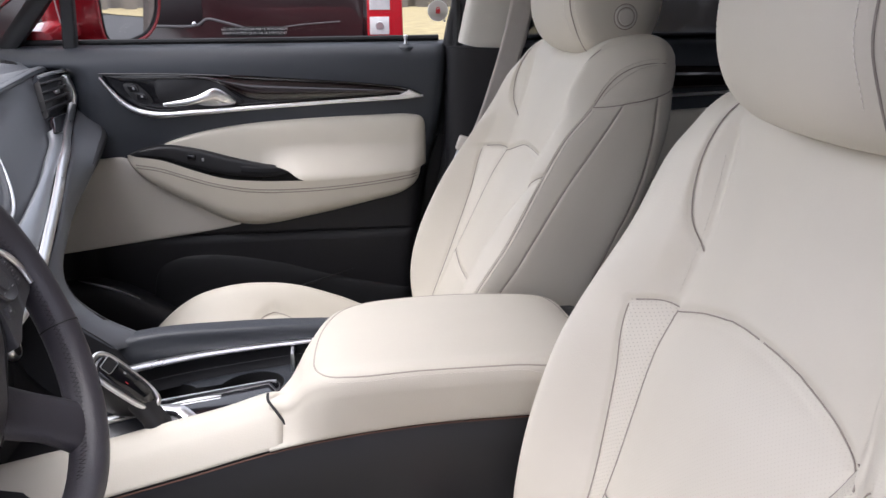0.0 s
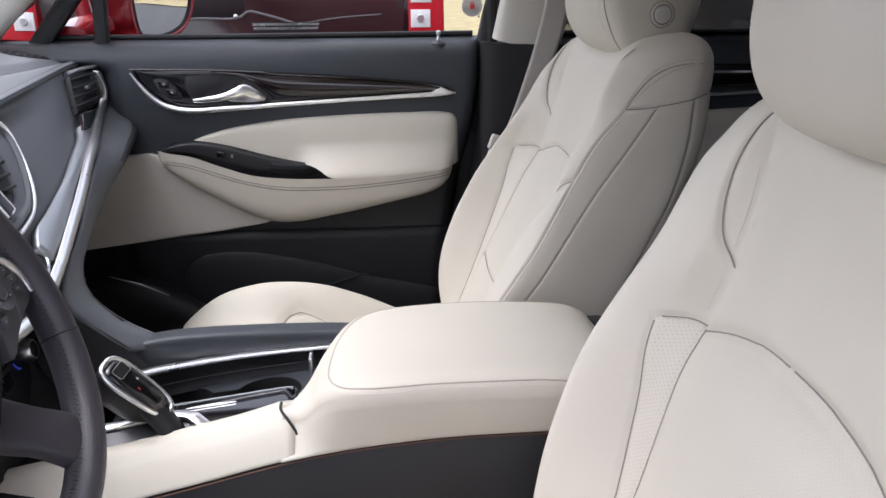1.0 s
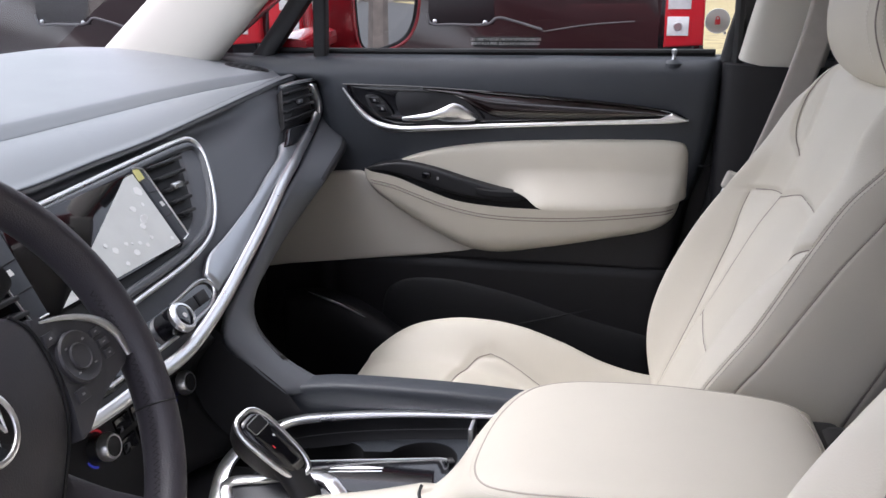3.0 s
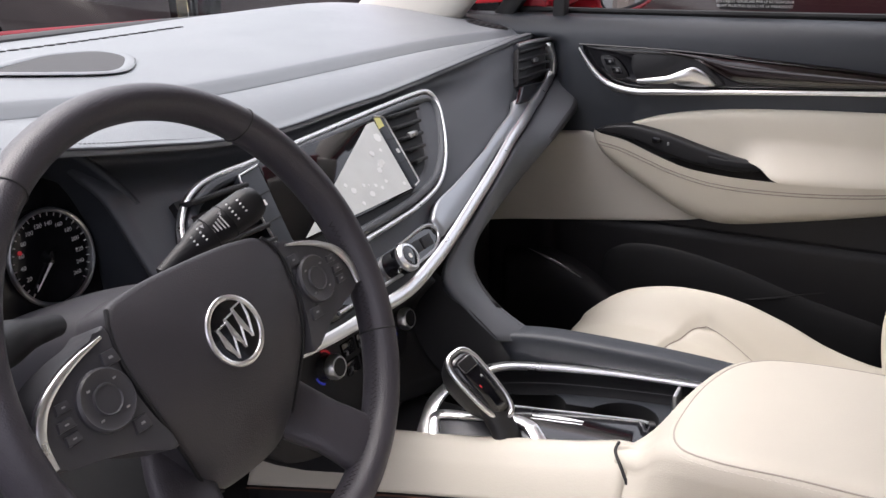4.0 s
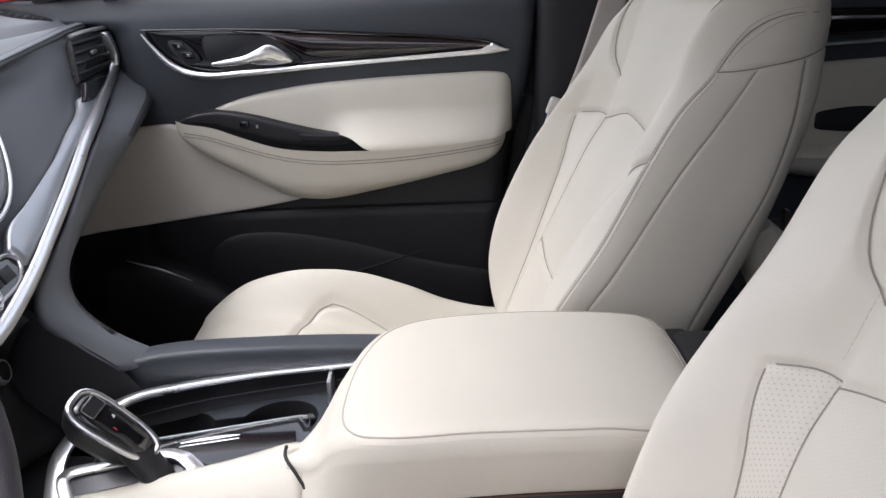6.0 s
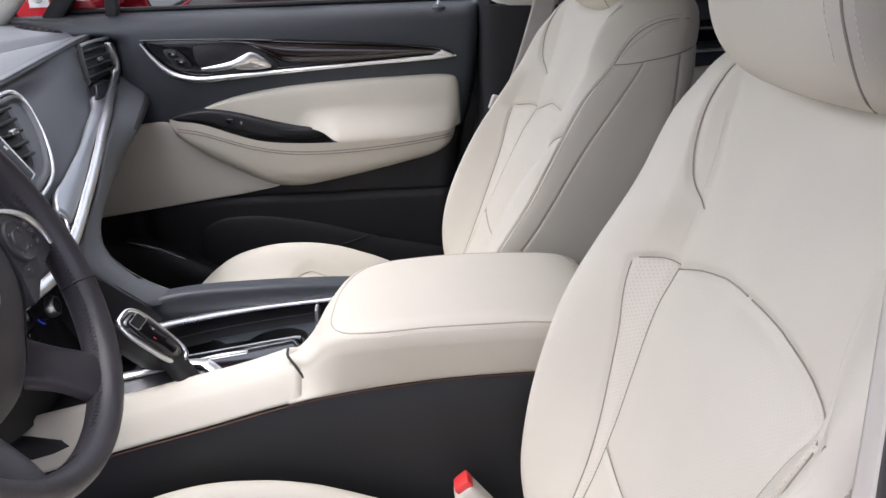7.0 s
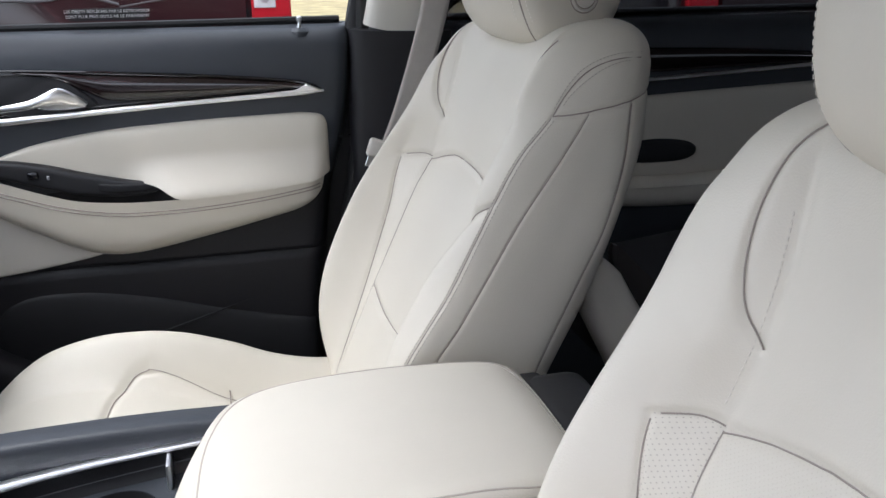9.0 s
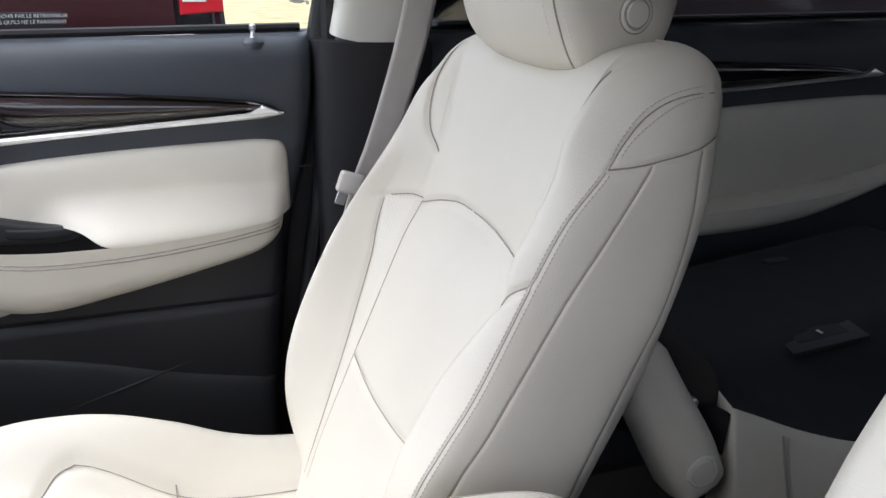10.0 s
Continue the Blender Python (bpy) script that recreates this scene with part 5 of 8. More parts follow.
def stalk(tip, root, label, bars):
    T = thing("stalk", label, "control stalk", root)
    P = cr([root, (np.array(root) * 0.6 + np.array(tip) * 0.4) + np.array((0.0, 0, 0.004)), tip], 24)
    body = part("stalk_arm", bm_tube(P, 0.0125, 0.0135, (0, 0, 1), 18, taper=np.interp(np.linspace(0, 1, 24), [0, 0.3, 0.5, 0.93, 1], [0.55, 0.7, 1.0, 1.08, 0.85])), hard_black, T)
    ax = np.array(tip) - np.array(root)
    ax /= np.linalg.norm(ax)
    nrm = np.array((0.75, -0.45, 0.5))
    nrm -= ax * (nrm @ ax)
    nrm /= np.linalg.norm(nrm)
    sd = np.cross(ax, nrm)
    L = np.linalg.norm(np.array(tip) - np.array(root))
    if bars:
        for k in range(5):
            c = P[13] + ax * (k * 0.0028 - 0.004) + nrm * 0.0138 + sd * 0.001
            h = 0.0022 + 0.0008 * k
            part("scale_bar", bm_tube([c - sd * h, c + sd * h], 0.0006, 0.0004, tuple(nrm), 4), print_white, body)
        for k, f in ((19, 4), (17, 5), (10, 4), (8, 3)):
            for j in range(f):
                c = P[k] + nrm * 0.0137 + sd * (j - f / 2) * 0.0034
                part("mark", bm_tube([c - ax * 0.0008, c + ax * 0.0008], 0.0007, 0.0005, tuple(nrm), 4), print_white, body)
        for k in (15, 11):
            c = P[k] + nrm * 0.0138 - sd * 0.006
            part("arrow", bm_tube([c - sd * 0.0012, c + sd * 0.0016], 0.0012, 0.0005, tuple(nrm), 4, taper=[1.2, 0.2]), print_white, body)
        for k in (16, 12):
            part("stalk_ring", bm_tube([P[k] + (nrm * math.cos(b) + sd * math.sin(b)) * 0.0141 for b in np.linspace(0, 2 * np.pi, 24, endpoint=False)], 0.0005, 0.0005, tuple(ax), 4, True), rubber, body)
    else:
        c = P[19] + nrm * 0.0138
        part("mark", bm_tube([c - ax * 0.004, c + ax * 0.004], 0.0018, 0.0005, tuple(nrm), 4), print_white, body)


stalk((-0.205, -0.262, 1.133), (-0.225, -0.345, 1.095), "black wiper stalk with white markings behind the wheel", True)
stalk((-0.168, -0.552, 1.117), (-0.235, -0.43, 1.088), "black indicator stalk behind the wheel", False)

# ---- centre console ----
grey_dark = mat("satin_dark_grey", (0.045, 0.046, 0.052), 0.32, 0.4, vary=0.05, vscale=30)
CON = thing("centre_console", "cream and black centre console with silver framed tray", "centre console", (0.1, 0.0, 0.42))
sd_top = lut([(-0.40, 0.770), (-0.214, 0.808), (-0.144, 0.8215), (-0.078, 0.837), (-0.017, 0.851), (0.034, 0.866)])
sd_bot = lut([(-0.40, 0.71), (-0.26, 0.748), (-0.183, 0.768), (-0.062, 0.797), (0.065, 0.827), (0.194, 0.842), (0.318, 0.845), (0.42, 0.845)])


def console_side(sgn, material, x0, x1, top, name, label, y_top=0.054, y_bot=0.094):
    P = []
    for x in np.linspace(x0, x1, 50):
        zt, zb = float(top(x)), float(sd_bot(x))
        row = [(x, sgn * (y_top - 0.020), zt - 0.004), (x, sgn * (y_top - 0.010), zt), (x, sgn * y_top, zt - 0.001), (x, sgn * (y_top + 0.006), zt - 0.006)]
        for t in np.linspace(0.15, 1, 10):
            row.append((x, sgn * (y_top + 0.008 + (y_bot - y_top - 0.008) * t ** 0.7), zt - 0.008 + (zb - zt + 0.008) * t))
        row.append((x, sgn * (y_bot - 0.006), zb - 0.003))
        P.append(row)
    return surf(name, np.array(P), material, CON, label, thick=0.010, flip=sgn < 0)


console_side(-1, leather, -0.40, 0.050, sd_top, "side_trim", "cream leather console side trim")
# armrest bin: one padded body that rises from the side trim to the lid
bin_top = lut([(0.036, 0.866), (0.047, 0.868), (0.058, 0.871), (0.067, 0.879), (0.075, 0.889), (0.087, 0.899), (0.10, 0.905), (0.14, 0.911), (0.20, 0.914), (0.30, 0.915), (0.38, 0.912), (0.402, 0.904)])
bin_near = lut([(0.034, 0.066), (0.055, 0.072), (0.075, 0.082), (0.10, 0.096), (0.13, 0.1035), (0.18, 0.106), (0.30, 0.107), (0.402, 0.104)])
bin_far = lut([(0.034, -0.046), (0.047, -0.028), (0.058, -0.004), (0.067, 0.016), (0.075, 0.032), (0.087, 0.056), (0.10, 0.084), (0.115, 0.106), (0.14, 0.119), (0.20, 0.128), (0.30, 0.127), (0.402, 0.112)])


def bin_row(x):
    zt, zb, a, b = float(bin_top(x)), float(sd_bot(x)), float(bin_near(x)), float(bin_far(x))
    r_ = min(0.016, 0.4 * (a + b))
    row = [(x, -0.090, zb - 0.004), (x, -0.0965, zb), ]
    for t in np.linspace(0.08, 0.92, 10):
        row.append((x, -0.0965 - (a - 0.0965 + 0.002) * t ** 0.8, zb + (zt - 0.018 - zb) * t))
    for q in np.linspace(0, math.pi / 2, 9):
        row.append((x, -a + r_ * (1 - math.cos(q)), zt - 0.014 + 0.014 * math.sin(q) - 0.002))
    for t in np.linspace(0.04, 0.96, 24):
        row.append((x, -a + r_ + (a + b - 2 * r_) * t, zt - 0.002 + 0.003 * math.sin(math.pi * t)))
    for q in np.linspace(math.pi / 2, 0, 9):
        row.append((x, b - r_ * (1 - math.cos(q)), zt - 0.014 + 0.014 * math.sin(q) - 0.002))
    row.append((x, b - 0.004, zt - 0.03))
    row.append((x, b - 0.006, 0.80))
    return row


BX = np.concatenate([np.linspace(0.036, 0.13, 40), np.linspace(0.137, 0.400, 30)])
BP = [bin_row(x) for x in BX]
BP.append([(0.405, p[1], p[2] - 0.010 if p[2] > 0.87 else p[2]) for p in BP[-1]])
BP.append([(0.402, p[1], min(p[2], 0.80)) for p in BP[-1]])
lid = surf("armrest", np.array(BP), leather, CON, "cream leather armrest with a stitched lid")


def bin_z(x, y):
    r = bin_row(x)
    ys_, zs_ = [p[1] for p in r[12:54]], [p[2] for p in r[12:54]]
    return float(np.interp(y, ys_, zs_))


part("trim_gap", bm_tube(cr([(0.034, -0.046, 0.866), (0.035, -0.060, 0.864), (0.046, -0.072, 0.853), (0.060, -0.084, 0.832), (0.066, -0.092, 0.824)], 20), 0.0012, 0.0016, (1, 0, 0), 8), rubber, CON, "dark gap between side trim and bin")
# lid outline: pressed seam with a row of stitches
lid_out = cr([(0.088, -0.060), (0.088, -0.020), (0.098, 0.045), (0.122, 0.095), (0.160, 0.114), (0.22, 0.119), (0.30, 0.117), (0.378, 0.104), (0.392, 0.080), (0.396, 0.0), (0.393, -0.075), (0.380, -0.099), (0.30, -0.1025), (0.20, -0.1015), (0.130, -0.0985), (0.100, -0.087)], 150, True)
sm = [(p[0], p[1], bin_z(p[0], p[1]) - 0.0002) for p in lid_out]
part("lid_seam", bm_tube(sm, 0.0011, 0.0009, (0, 0, 1), 6, True), mat("pressed_seam", (0.40, 0.36, 0.31), 0.8), lid, "pressed seam of the lid")
lcen = np.array((0.25, 0.01))
si = [(lcen[0] + (p[0] - lcen[0]) * 1.025, lcen[1] + (p[1] - lcen[1]) * 1.03) for p in lid_out]
stitch_row("lid_stitching", [(x, y, bin_z(min(x, 0.399), y) + 0.0002) for x, y in si], [(0, 0, 1)] * len(si), lid, "", 0.0050, 0.0006)
part("bin_rear", bm_box((0.435, 0.005, 0.72), (0.075, 0.19, 0.36), 0.02, 3), hard_black, CON, "black rear of the console")
part("lid_hinge", bm_box((0.412, 0.01, 0.880), (0.035, 0.19, 0.035), 0.010, 3), hard_black, CON, "black hinge cover behind the lid")
# black lower body
for sgn in (-1, 1):
    P = []
    for x in np.linspace(-0.40, 0.46, 40):
        zb = float(sd_bot(min(x, 0.42))) - 0.002
        P.append([(x, sgn * 0.088, zb), (x, sgn * 0.092, zb - 0.006), (x, sgn * 0.094, zb - 0.05), (x, sgn * 0.098, 0.62), (x, sgn * 0.10, 0.42)])
    surf("lower_side", np.array(P), hard_black, CON, "black plastic lower console", thick=0.008, flip=sgn < 0)
part("piping", bm_tube([(x, -0.0955, float(sd_bot(x)) - 0.003) for x in np.linspace(-0.40, 0.41, 60)], 0.0010, 0.0010, (0, 1, 0), 6), mat("rust_thread", (0.10, 0.045, 0.03), 0.7), CON, "thin rust coloured edge line")

# passenger rail: black leather bolster with a silver strip inside
rail = cr([(-0.175, 0.132, 0.838), (-0.12, 0.134, 0.848), (-0.02, 0.136, 0.851), (0.06, 0.137, 0.850), (0.15, 0.137, 0.846)], 30)
part("side_rail", bm_tube(rail, 0.018, 0.030, (0, 0, 1), 28, square=6.5), soft_black, CON, "black leather side rail")
zt_ = lambda x: 0.822 + 0.10 * (x + 0.05)
strip = cr([(-0.176, 0.048, 0.838), (-0.168, 0.068, 0.841), (-0.148, 0.086, 0.845), (-0.10, 0.100, 0.849), (-0.03, 0.110, 0.854), (0.08, 0.116, 0.860), (0.12, 0.118, 0.862)], 50)
part("silver_strip", bm_tube(strip, 0.0075, 0.0036, (0, 0.25, 1), 12, square=3, taper=np.interp(np.linspace(0, 1, 50), [0, 0.3, 0.6, 1], [1.2, 1.25, 1.0, 0.8])), chrome, CON, "bright silver strip along the tray")
band = cr([(-0.163, 0.075, 0.8405), (-0.182, 0.055, 0.837), (-0.193, 0.028, 0.832), (-0.194, 0.0, 0.828), (-0.191, -0.024, 0.815), (-0.187, -0.044, 0.799)], 40)
part("silver_frame", bm_tube(band, 0.0085, 0.0028, (-0.1, -0.2, 1), 12, square=4), chrome, CON, "wide bright silver frame in front of the selector")


def bm_plate_with_hole(outline, hole, z_of, depth, wall):
    """A flat plate with a sunk hole: plate, hole wall and hole floor."""
    bm = bmesh.new()
    loops = []
    for loop in (outline, hole):
        vs = [bm.verts.new((x, y, z_of(x))) for x, y in loop]
        loops.append((vs, [bm.edges.new((vs[i], vs[(i + 1) % len(vs)])) for i in range(len(vs))]))
    bmesh.ops.triangle_fill(bm, use_beauty=True, edges=loops[0][1] + loops[1][1], normal=(0, 0, 1))
    vs = loops[1][0]
    lo = [bm.verts.new((v.co.x, v.co.y, v.co.z - depth)) for v in vs]
    for i in range(len(vs)):
        bm.faces.new((vs[i], vs[(i + 1) % len(vs)], lo[(i + 1) % len(vs)], lo[i]))
    bm.faces.new(lo)
    ov = loops[0][0]
    lo = [bm.verts.new((v.co.x, v.co.y, v.co.z - wall)) for v in ov]
    for i in range(len(ov)):
        bm.faces.new((ov[i], lo[i], lo[(i + 1) % len(ov)], ov[(i + 1) % len(ov)]))
    return bm


CR_, CY = 0.042, 0.062
neck = math.asin((0.081 - CY) / CR_)
hole = [(0.004 + CR_ * math.cos(a), CY + CR_ * math.sin(a)) for a in np.linspace(-math.pi + neck, math.pi - neck, 34)]
hole += [(-0.102 + CR_ * math.cos(a), CY + CR_ * math.sin(a)) for a in np.linspace(neck, 2 * math.pi - neck, 34)]
part("cup_tray", bm_plate_with_hole([(-0.175, 0.0), (0.095, 0.0), (0.105, 0.112), (-0.10, 0.1085), (-0.150, 0.096), (-0.175, 0.06)], hole, lambda x: zt_(x) - 0.002, 0.055, 0.02), soft_black, CON, "charcoal tray with two round cup holders")
hc = np.mean(hole, axis=0)
hin = [tuple(hc + (np.array(p) - hc) * (0.991, 0.982)) for p in hole]
cup = [[(u, v, zt_(u) + d) for u, v in hin] for d in (-0.0025, -0.02, -0.052)]
cup.append([(float(hc[0]) + (u - float(hc[0])) * 0.5, float(hc[1]), zt_(u) - 0.0525) for u, v in hin])
surf("cup_liner", np.array(cup).transpose(1, 0, 2), rubber, CON, "black rubber cup holder liner", wrap=True)
lid_p = cr([(-0.170, -0.044), (-0.175, 0.0), (-0.160, 0.036), (-0.13, 0.049), (-0.06, 0.0545), (0.0, 0.059), (0.030, 0.0605), (0.038, 0.056), (0.041, 0.045), (0.043, 0.0), (0.036, -0.040), (0.0, -0.042), (-0.08, -0.044)], 90, True)
part("tray_lid", bm_prism(lid_p, lambda u, v, d: (u, v, zt_(u) + d), -0.012, 0.0022, 0.0015), piano, CON, "glossy black sliding tray lid")
# highlight on the lid's far edge, put in as a pale satin tube
part("lid_edge_highlight", bm_tube([(x, y, zt_(x) + 0.0026) for x, y in ((-0.124, 0.0495), (-0.06, 0.0545), (0.0, 0.059), (0.028, 0.0606), (0.036, 0.0585))], 0.0012, 0.0009, (0, 0, 1), 8), grey_band, CON, "satin line drawn as the highlight on the tray lid's edge")
part("tray_slider", bm_tube(cr([(-0.088, 0.035, zt_(-0.088) + 0.003), (-0.058, 0.0375, zt_(-0.058) + 0.003), (-0.029, 0.038, zt_(-0.029) + 0.003)], 20), 0.0034, 0.0016, (0, 0, 1), 10, taper=np.sin(np.linspace(0.25, 2.9, 20))), chrome, CON, "silver tray slider")
part("slider_groove", bm_tube(cr([(-0.088, 0.030, zt_(-0.088) + 0.0022), (-0.029, 0.033, zt_(-0.029) + 0.0022)], 6), 0.0010, 0.0006, (0, 0, 1), 6), satin, CON)
wall_t = cr([(-0.172, 0.058, 0.832), (-0.150, 0.080, 0.839), (-0.10, 0.0965, 0.845), (-0.03, 0.107, 0.850), (0.08, 0.114, 0.857), (0.12, 0.117, 0.859)], 30)
surf("tray_wall", np.array([[(p[0], p[1] + 0.004 * math.sin(3 * t), p[2] + (zt_(p[0]) - 0.004 - p[2]) * t) for t in np.linspace(0, 1, 6)] for p in wall_t]), hard_black, CON, "black tray wall")
part("wall_line", bm_tube([(p[0], p[1] - 0.0005, p[2] * 0.45 + zt_(p[0]) * 0.55) for p in wall_t[4:]], 0.0005, 0.0005, (0, 0, 1), 5), grey_dark, CON)
part("tray_divider", bm_box((0.056, 0.100, 0.842), (0.005, 0.03, 0.03), 0.002), satin, CON, "silver tray divider")
# selector base
ring_z = lambda x, y: 0.836 + 0.10 * (x + 0.09) - 0.75 * max(0.0, -0.018 - y)
rp = cr([(-0.168, -0.046), (-0.176, -0.034), (-0.181, -0.022), (-0.168, -0.0165), (-0.140, -0.014), (-0.110, -0.008), (-0.096, -0.0065), (-0.080, -0.010), (-0.062, -0.022), (-0.048, -0.034), (-0.036, -0.046)], 70)
part("selector_frame", bm_tube([(x, y, ring_z(x, y)) for x, y in rp], 0.0062, 0.0030, (0, -0.1, 1), 12, square=3.5, taper=np.interp(np.linspace(0, 1, 70), [0, 0.3, 0.45, 0.6, 1], [1.1, 1.0, 0.75, 1.15, 1.3])), chrome, CON, "bright silver selector frame")
part("selector_plate", bm_prism([(x, y) for x, y in rp[::2]] + [(-0.05, -0.048), (-0.12, -0.048)], lambda u, v, d: (u, v, ring_z(u, v) + d), -0.03, -0.0012, 0.0), grey_dark, CON, "satin dark grey selector plate")
part("front_bin", bm_box((-0.30, 0.0, 0.76), (0.22, 0.17, 0.05), 0.015, 3), deep_black, CON, "black open bin in front of the tray")

# gear selector
SH = thing("gear_selector", "black gear selector with a chrome rim and glossy cap", "gear selector", (-0.10, -0.030, 0.83))
ha, hb = np.array((-0.151, -0.034, 0.911)), np.array((-0.094, -0.026, 0.851))
sh_path = cr([(-0.088, -0.030, 0.815), (-0.092, -0.030, 0.832), (-0.102, -0.028, 0.848), (-0.110, -0.024, 0.858)], 16)
part("stem", bm_tube(sh_path, 0.015, 0.019, (0, 1, 0), 18, taper=np.interp(np.linspace(0, 1, 16), [0, 0.5, 1], [1.15, 0.85, 1.0])), hard_black, SH, "black selector stem")
hd = (hb - ha) / np.linalg.norm(hb - ha)
hside = np.array((0.0, 1.0, 0.0))
hup = np.cross(hside, hd)
hup = hup if hup[2] > 0 else -hup
hl = np.linalg.norm(hb - ha)
hside, hup = hside * math.cos(0.38) + hup * math.sin(0.38), hup * math.cos(0.38) - hside * math.sin(0.38)


def head_ring(scale, up):
    o = []
    for q in np.linspace(0, 2 * math.pi, 56, endpoint=False):
        c_, s_ = math.cos(q), math.sin(q)
        along_ = hl / 2 - (hl / 2 + 0.002) * math.copysign(abs(c_) ** 0.62, c_)
        o.append((along_, (0.0195 - 0.0045 * along_ / hl) * math.copysign(abs(s_) ** 0.62, s_)))
    c = np.array((hl / 2, 0))
    return [ha + hd * (c[0] + (p[0] - c[0]) * scale) + hside * p[1] * scale + hup * up for p in o]


surf("selector_body", np.array([head_ring(s, u) for s, u in ((0.35, -0.046), (0.62, -0.041), (0.86, -0.026), (1.0, -0.010), (1.02, 0.0), (0.98, 0.004))]).transpose(1, 0, 2), hard_black, SH, "black selector body", wrap=True)
part("selector_rim", bm_tube(head_ring(1.0, 0.003), 0.0031, 0.0030, tuple(hup), 10, True), chrome, SH, "bright chrome rim")
surf("selector_cap", np.array([head_ring(s, u) for s, u in ((0.93, 0.002), (0.90, 0.0055), (0.80, 0.008), (0.55, 0.010), (0.25, 0.011), (0.001, 0.011))]).transpose(1, 0, 2), piano, SH, "glossy black cap", wrap=True)
sel_button = part("selector_button", bm_box(tuple(ha + hd * 0.015 + hup * 0.0092), (0.013, 0.020, 0.003), 0.001, 1, Matrix((hd, hside, hup)).transposed().to_4x4()), hard_black, SH, "small square button")
part("button_edge", bm_tube([tuple(ha + hd * (0.015 + a) + hside * b + hup * 0.0108) for a, b in ((-0.0068, -0.0085), (-0.0050, -0.0102), (0.0050, -0.0102), (0.0068, -0.0085), (0.0068, 0.0085), (0.0050, 0.0102), (-0.0050, 0.0102), (-0.0068, 0.0085))], 0.0005, 0.0005, tuple(hup), 6, True), satin, sel_button, "thin silver edge of the button")
for k, ch in enumerate(("R",)):
    words(ch, tuple(ha + hd * (0.034 + 0.018 * k) + hside * 0.003 + hup * 0.0112), 0.0045, Matrix((-hside, hd * -1, hup)).transposed().to_4x4(), print_white, SH, "figure")
part("red_mark", bm_box(tuple(ha + hd * 0.042 + hside * -0.006 + hup * 0.0106), (0.004, 0.0012, 0.0008), 0.0002, 1, Matrix((hd, hside, hup)).transposed().to_4x4()), print_red, SH)
# ---- front seats ----
SY = 0.370          # lateral centre of the passenger seat

# cross-section of the backrest, by height: depth and half-width of each line that runs up it
sec_hw = lut([(0.66, 0.180), (0.74, 0.196), (0.84, 0.203), (0.95, 0.204), (1.05, 0.202), (1.149, 0.196), (1.21, 0.188), (1.26, 0.184)])
sec_border = lut([(0.66, 0.232), (0.76, 0.272), (0.86, 0.318), (0.95, 0.363), (1.0, 0.391), (1.04, 0.418), (1.094, 0.434), (1.14, 0.449), (1.20, 0.468), (1.26, 0.492)])
sec_i = lut([(0.66, 0.080), (0.77, 0.099), (0.824, 0.104), (0.868, 0.109), (0.95, 0.123), (1.0, 0.134), (1.035, 0.141), (1.065, 0.138), (1.094, 0.134), (1.13, 0.135), (1.17, 0.142), (1.205, 0.150), (1.26, 0.150)])
sec_o = lut([(0.66, 0.095), (0.78, 0.112), (0.865, 0.129), (0.93, 0.145), (0.99, 0.159), (1.035, 0.171), (1.06, 0.167), (1.10, 0.160), (1.20, 0.164), (1.26, 0.163)])
sec_od = lut([(0.66, 0.0), (0.81, 0.002), (0.885, 0.006), (0.968, 0.015), (1.0, 0.024), (1.035, 0.034), (1.06, 0.029), (1.10, 0.026), (1.16, 0.023), (1.20, 0.012), (1.26, 0.0)])
sec_crest = lut([(0.66, 0.290), (0.71, 0.266), (0.762, 0.252), (0.82, 0.249), (0.885, 0.263), (0.976, 0.306), (1.042, 0.352), (1.108, 0.396), (1.16, 0.426), (1.19, 0.453), (1.26, 0.498)])
sec_c = lut([(0.66, 0.148), (0.80, 0.153), (0.90, 0.160), (0.97, 0.168), (1.035, 0.181), (1.10, 0.176), (1.20, 0.172), (1.26, 0.170)])
sec_edge = lut([(0.66, 0.312), (0.70, 0.288), (0.76, 0.270), (0.82, 0.276), (0.884, 0.301), (0.917, 0.321), (0.96, 0.349), (1.017, 0.379), (1.055, 0.399), (1.104, 0.428), (1.145, 0.464), (1.19, 0.492), (1.26, 0.515)])
sec_pipe = lut([(0.66, 0.330), (0.72, 0.305), (0.80, 0.296), (0.885, 0.334), (0.923, 0.360), (0.97, 0.388), (1.04, 0.430), (1.089, 0.465), (1.149, 0.505), (1.20, 0.530), (1.26, 0.545)])
sec_rear = lut([(0.66, 0.400), (0.75, 0.415), (0.80, 0.430), (0.87, 0.458), (0.96, 0.500), (1.02, 0.528), (1.09, 0.548), (1.157, 0.556), (1.21, 0.570), (1.26, 0.575)])
sec_back = lut([(0.66, 0.412), (0.75, 0.432), (0.85, 0.475), (0.943, 0.520), (1.0, 0.542), (1.083, 0.570), (1.119, 0.578), (1.163, 0.582), (1.21, 0.588), (1.26, 0.590)])
ZCAP, ZTOP = 1.178, 1.236
SEG = (40, 16, 16, 14, 16, 18, 18, 10, 12)      # samples between the lines, from the centre of the front to the centre of the back
KNOT = np.concatenate([[0], np.cumsum(SEG)])
BORDER, OUTER, CREST, EDGE, PIPE, REAR = KNOT[1], KNOT[2], KNOT[3], KNOT[4], KNOT[5], KNOT[7]
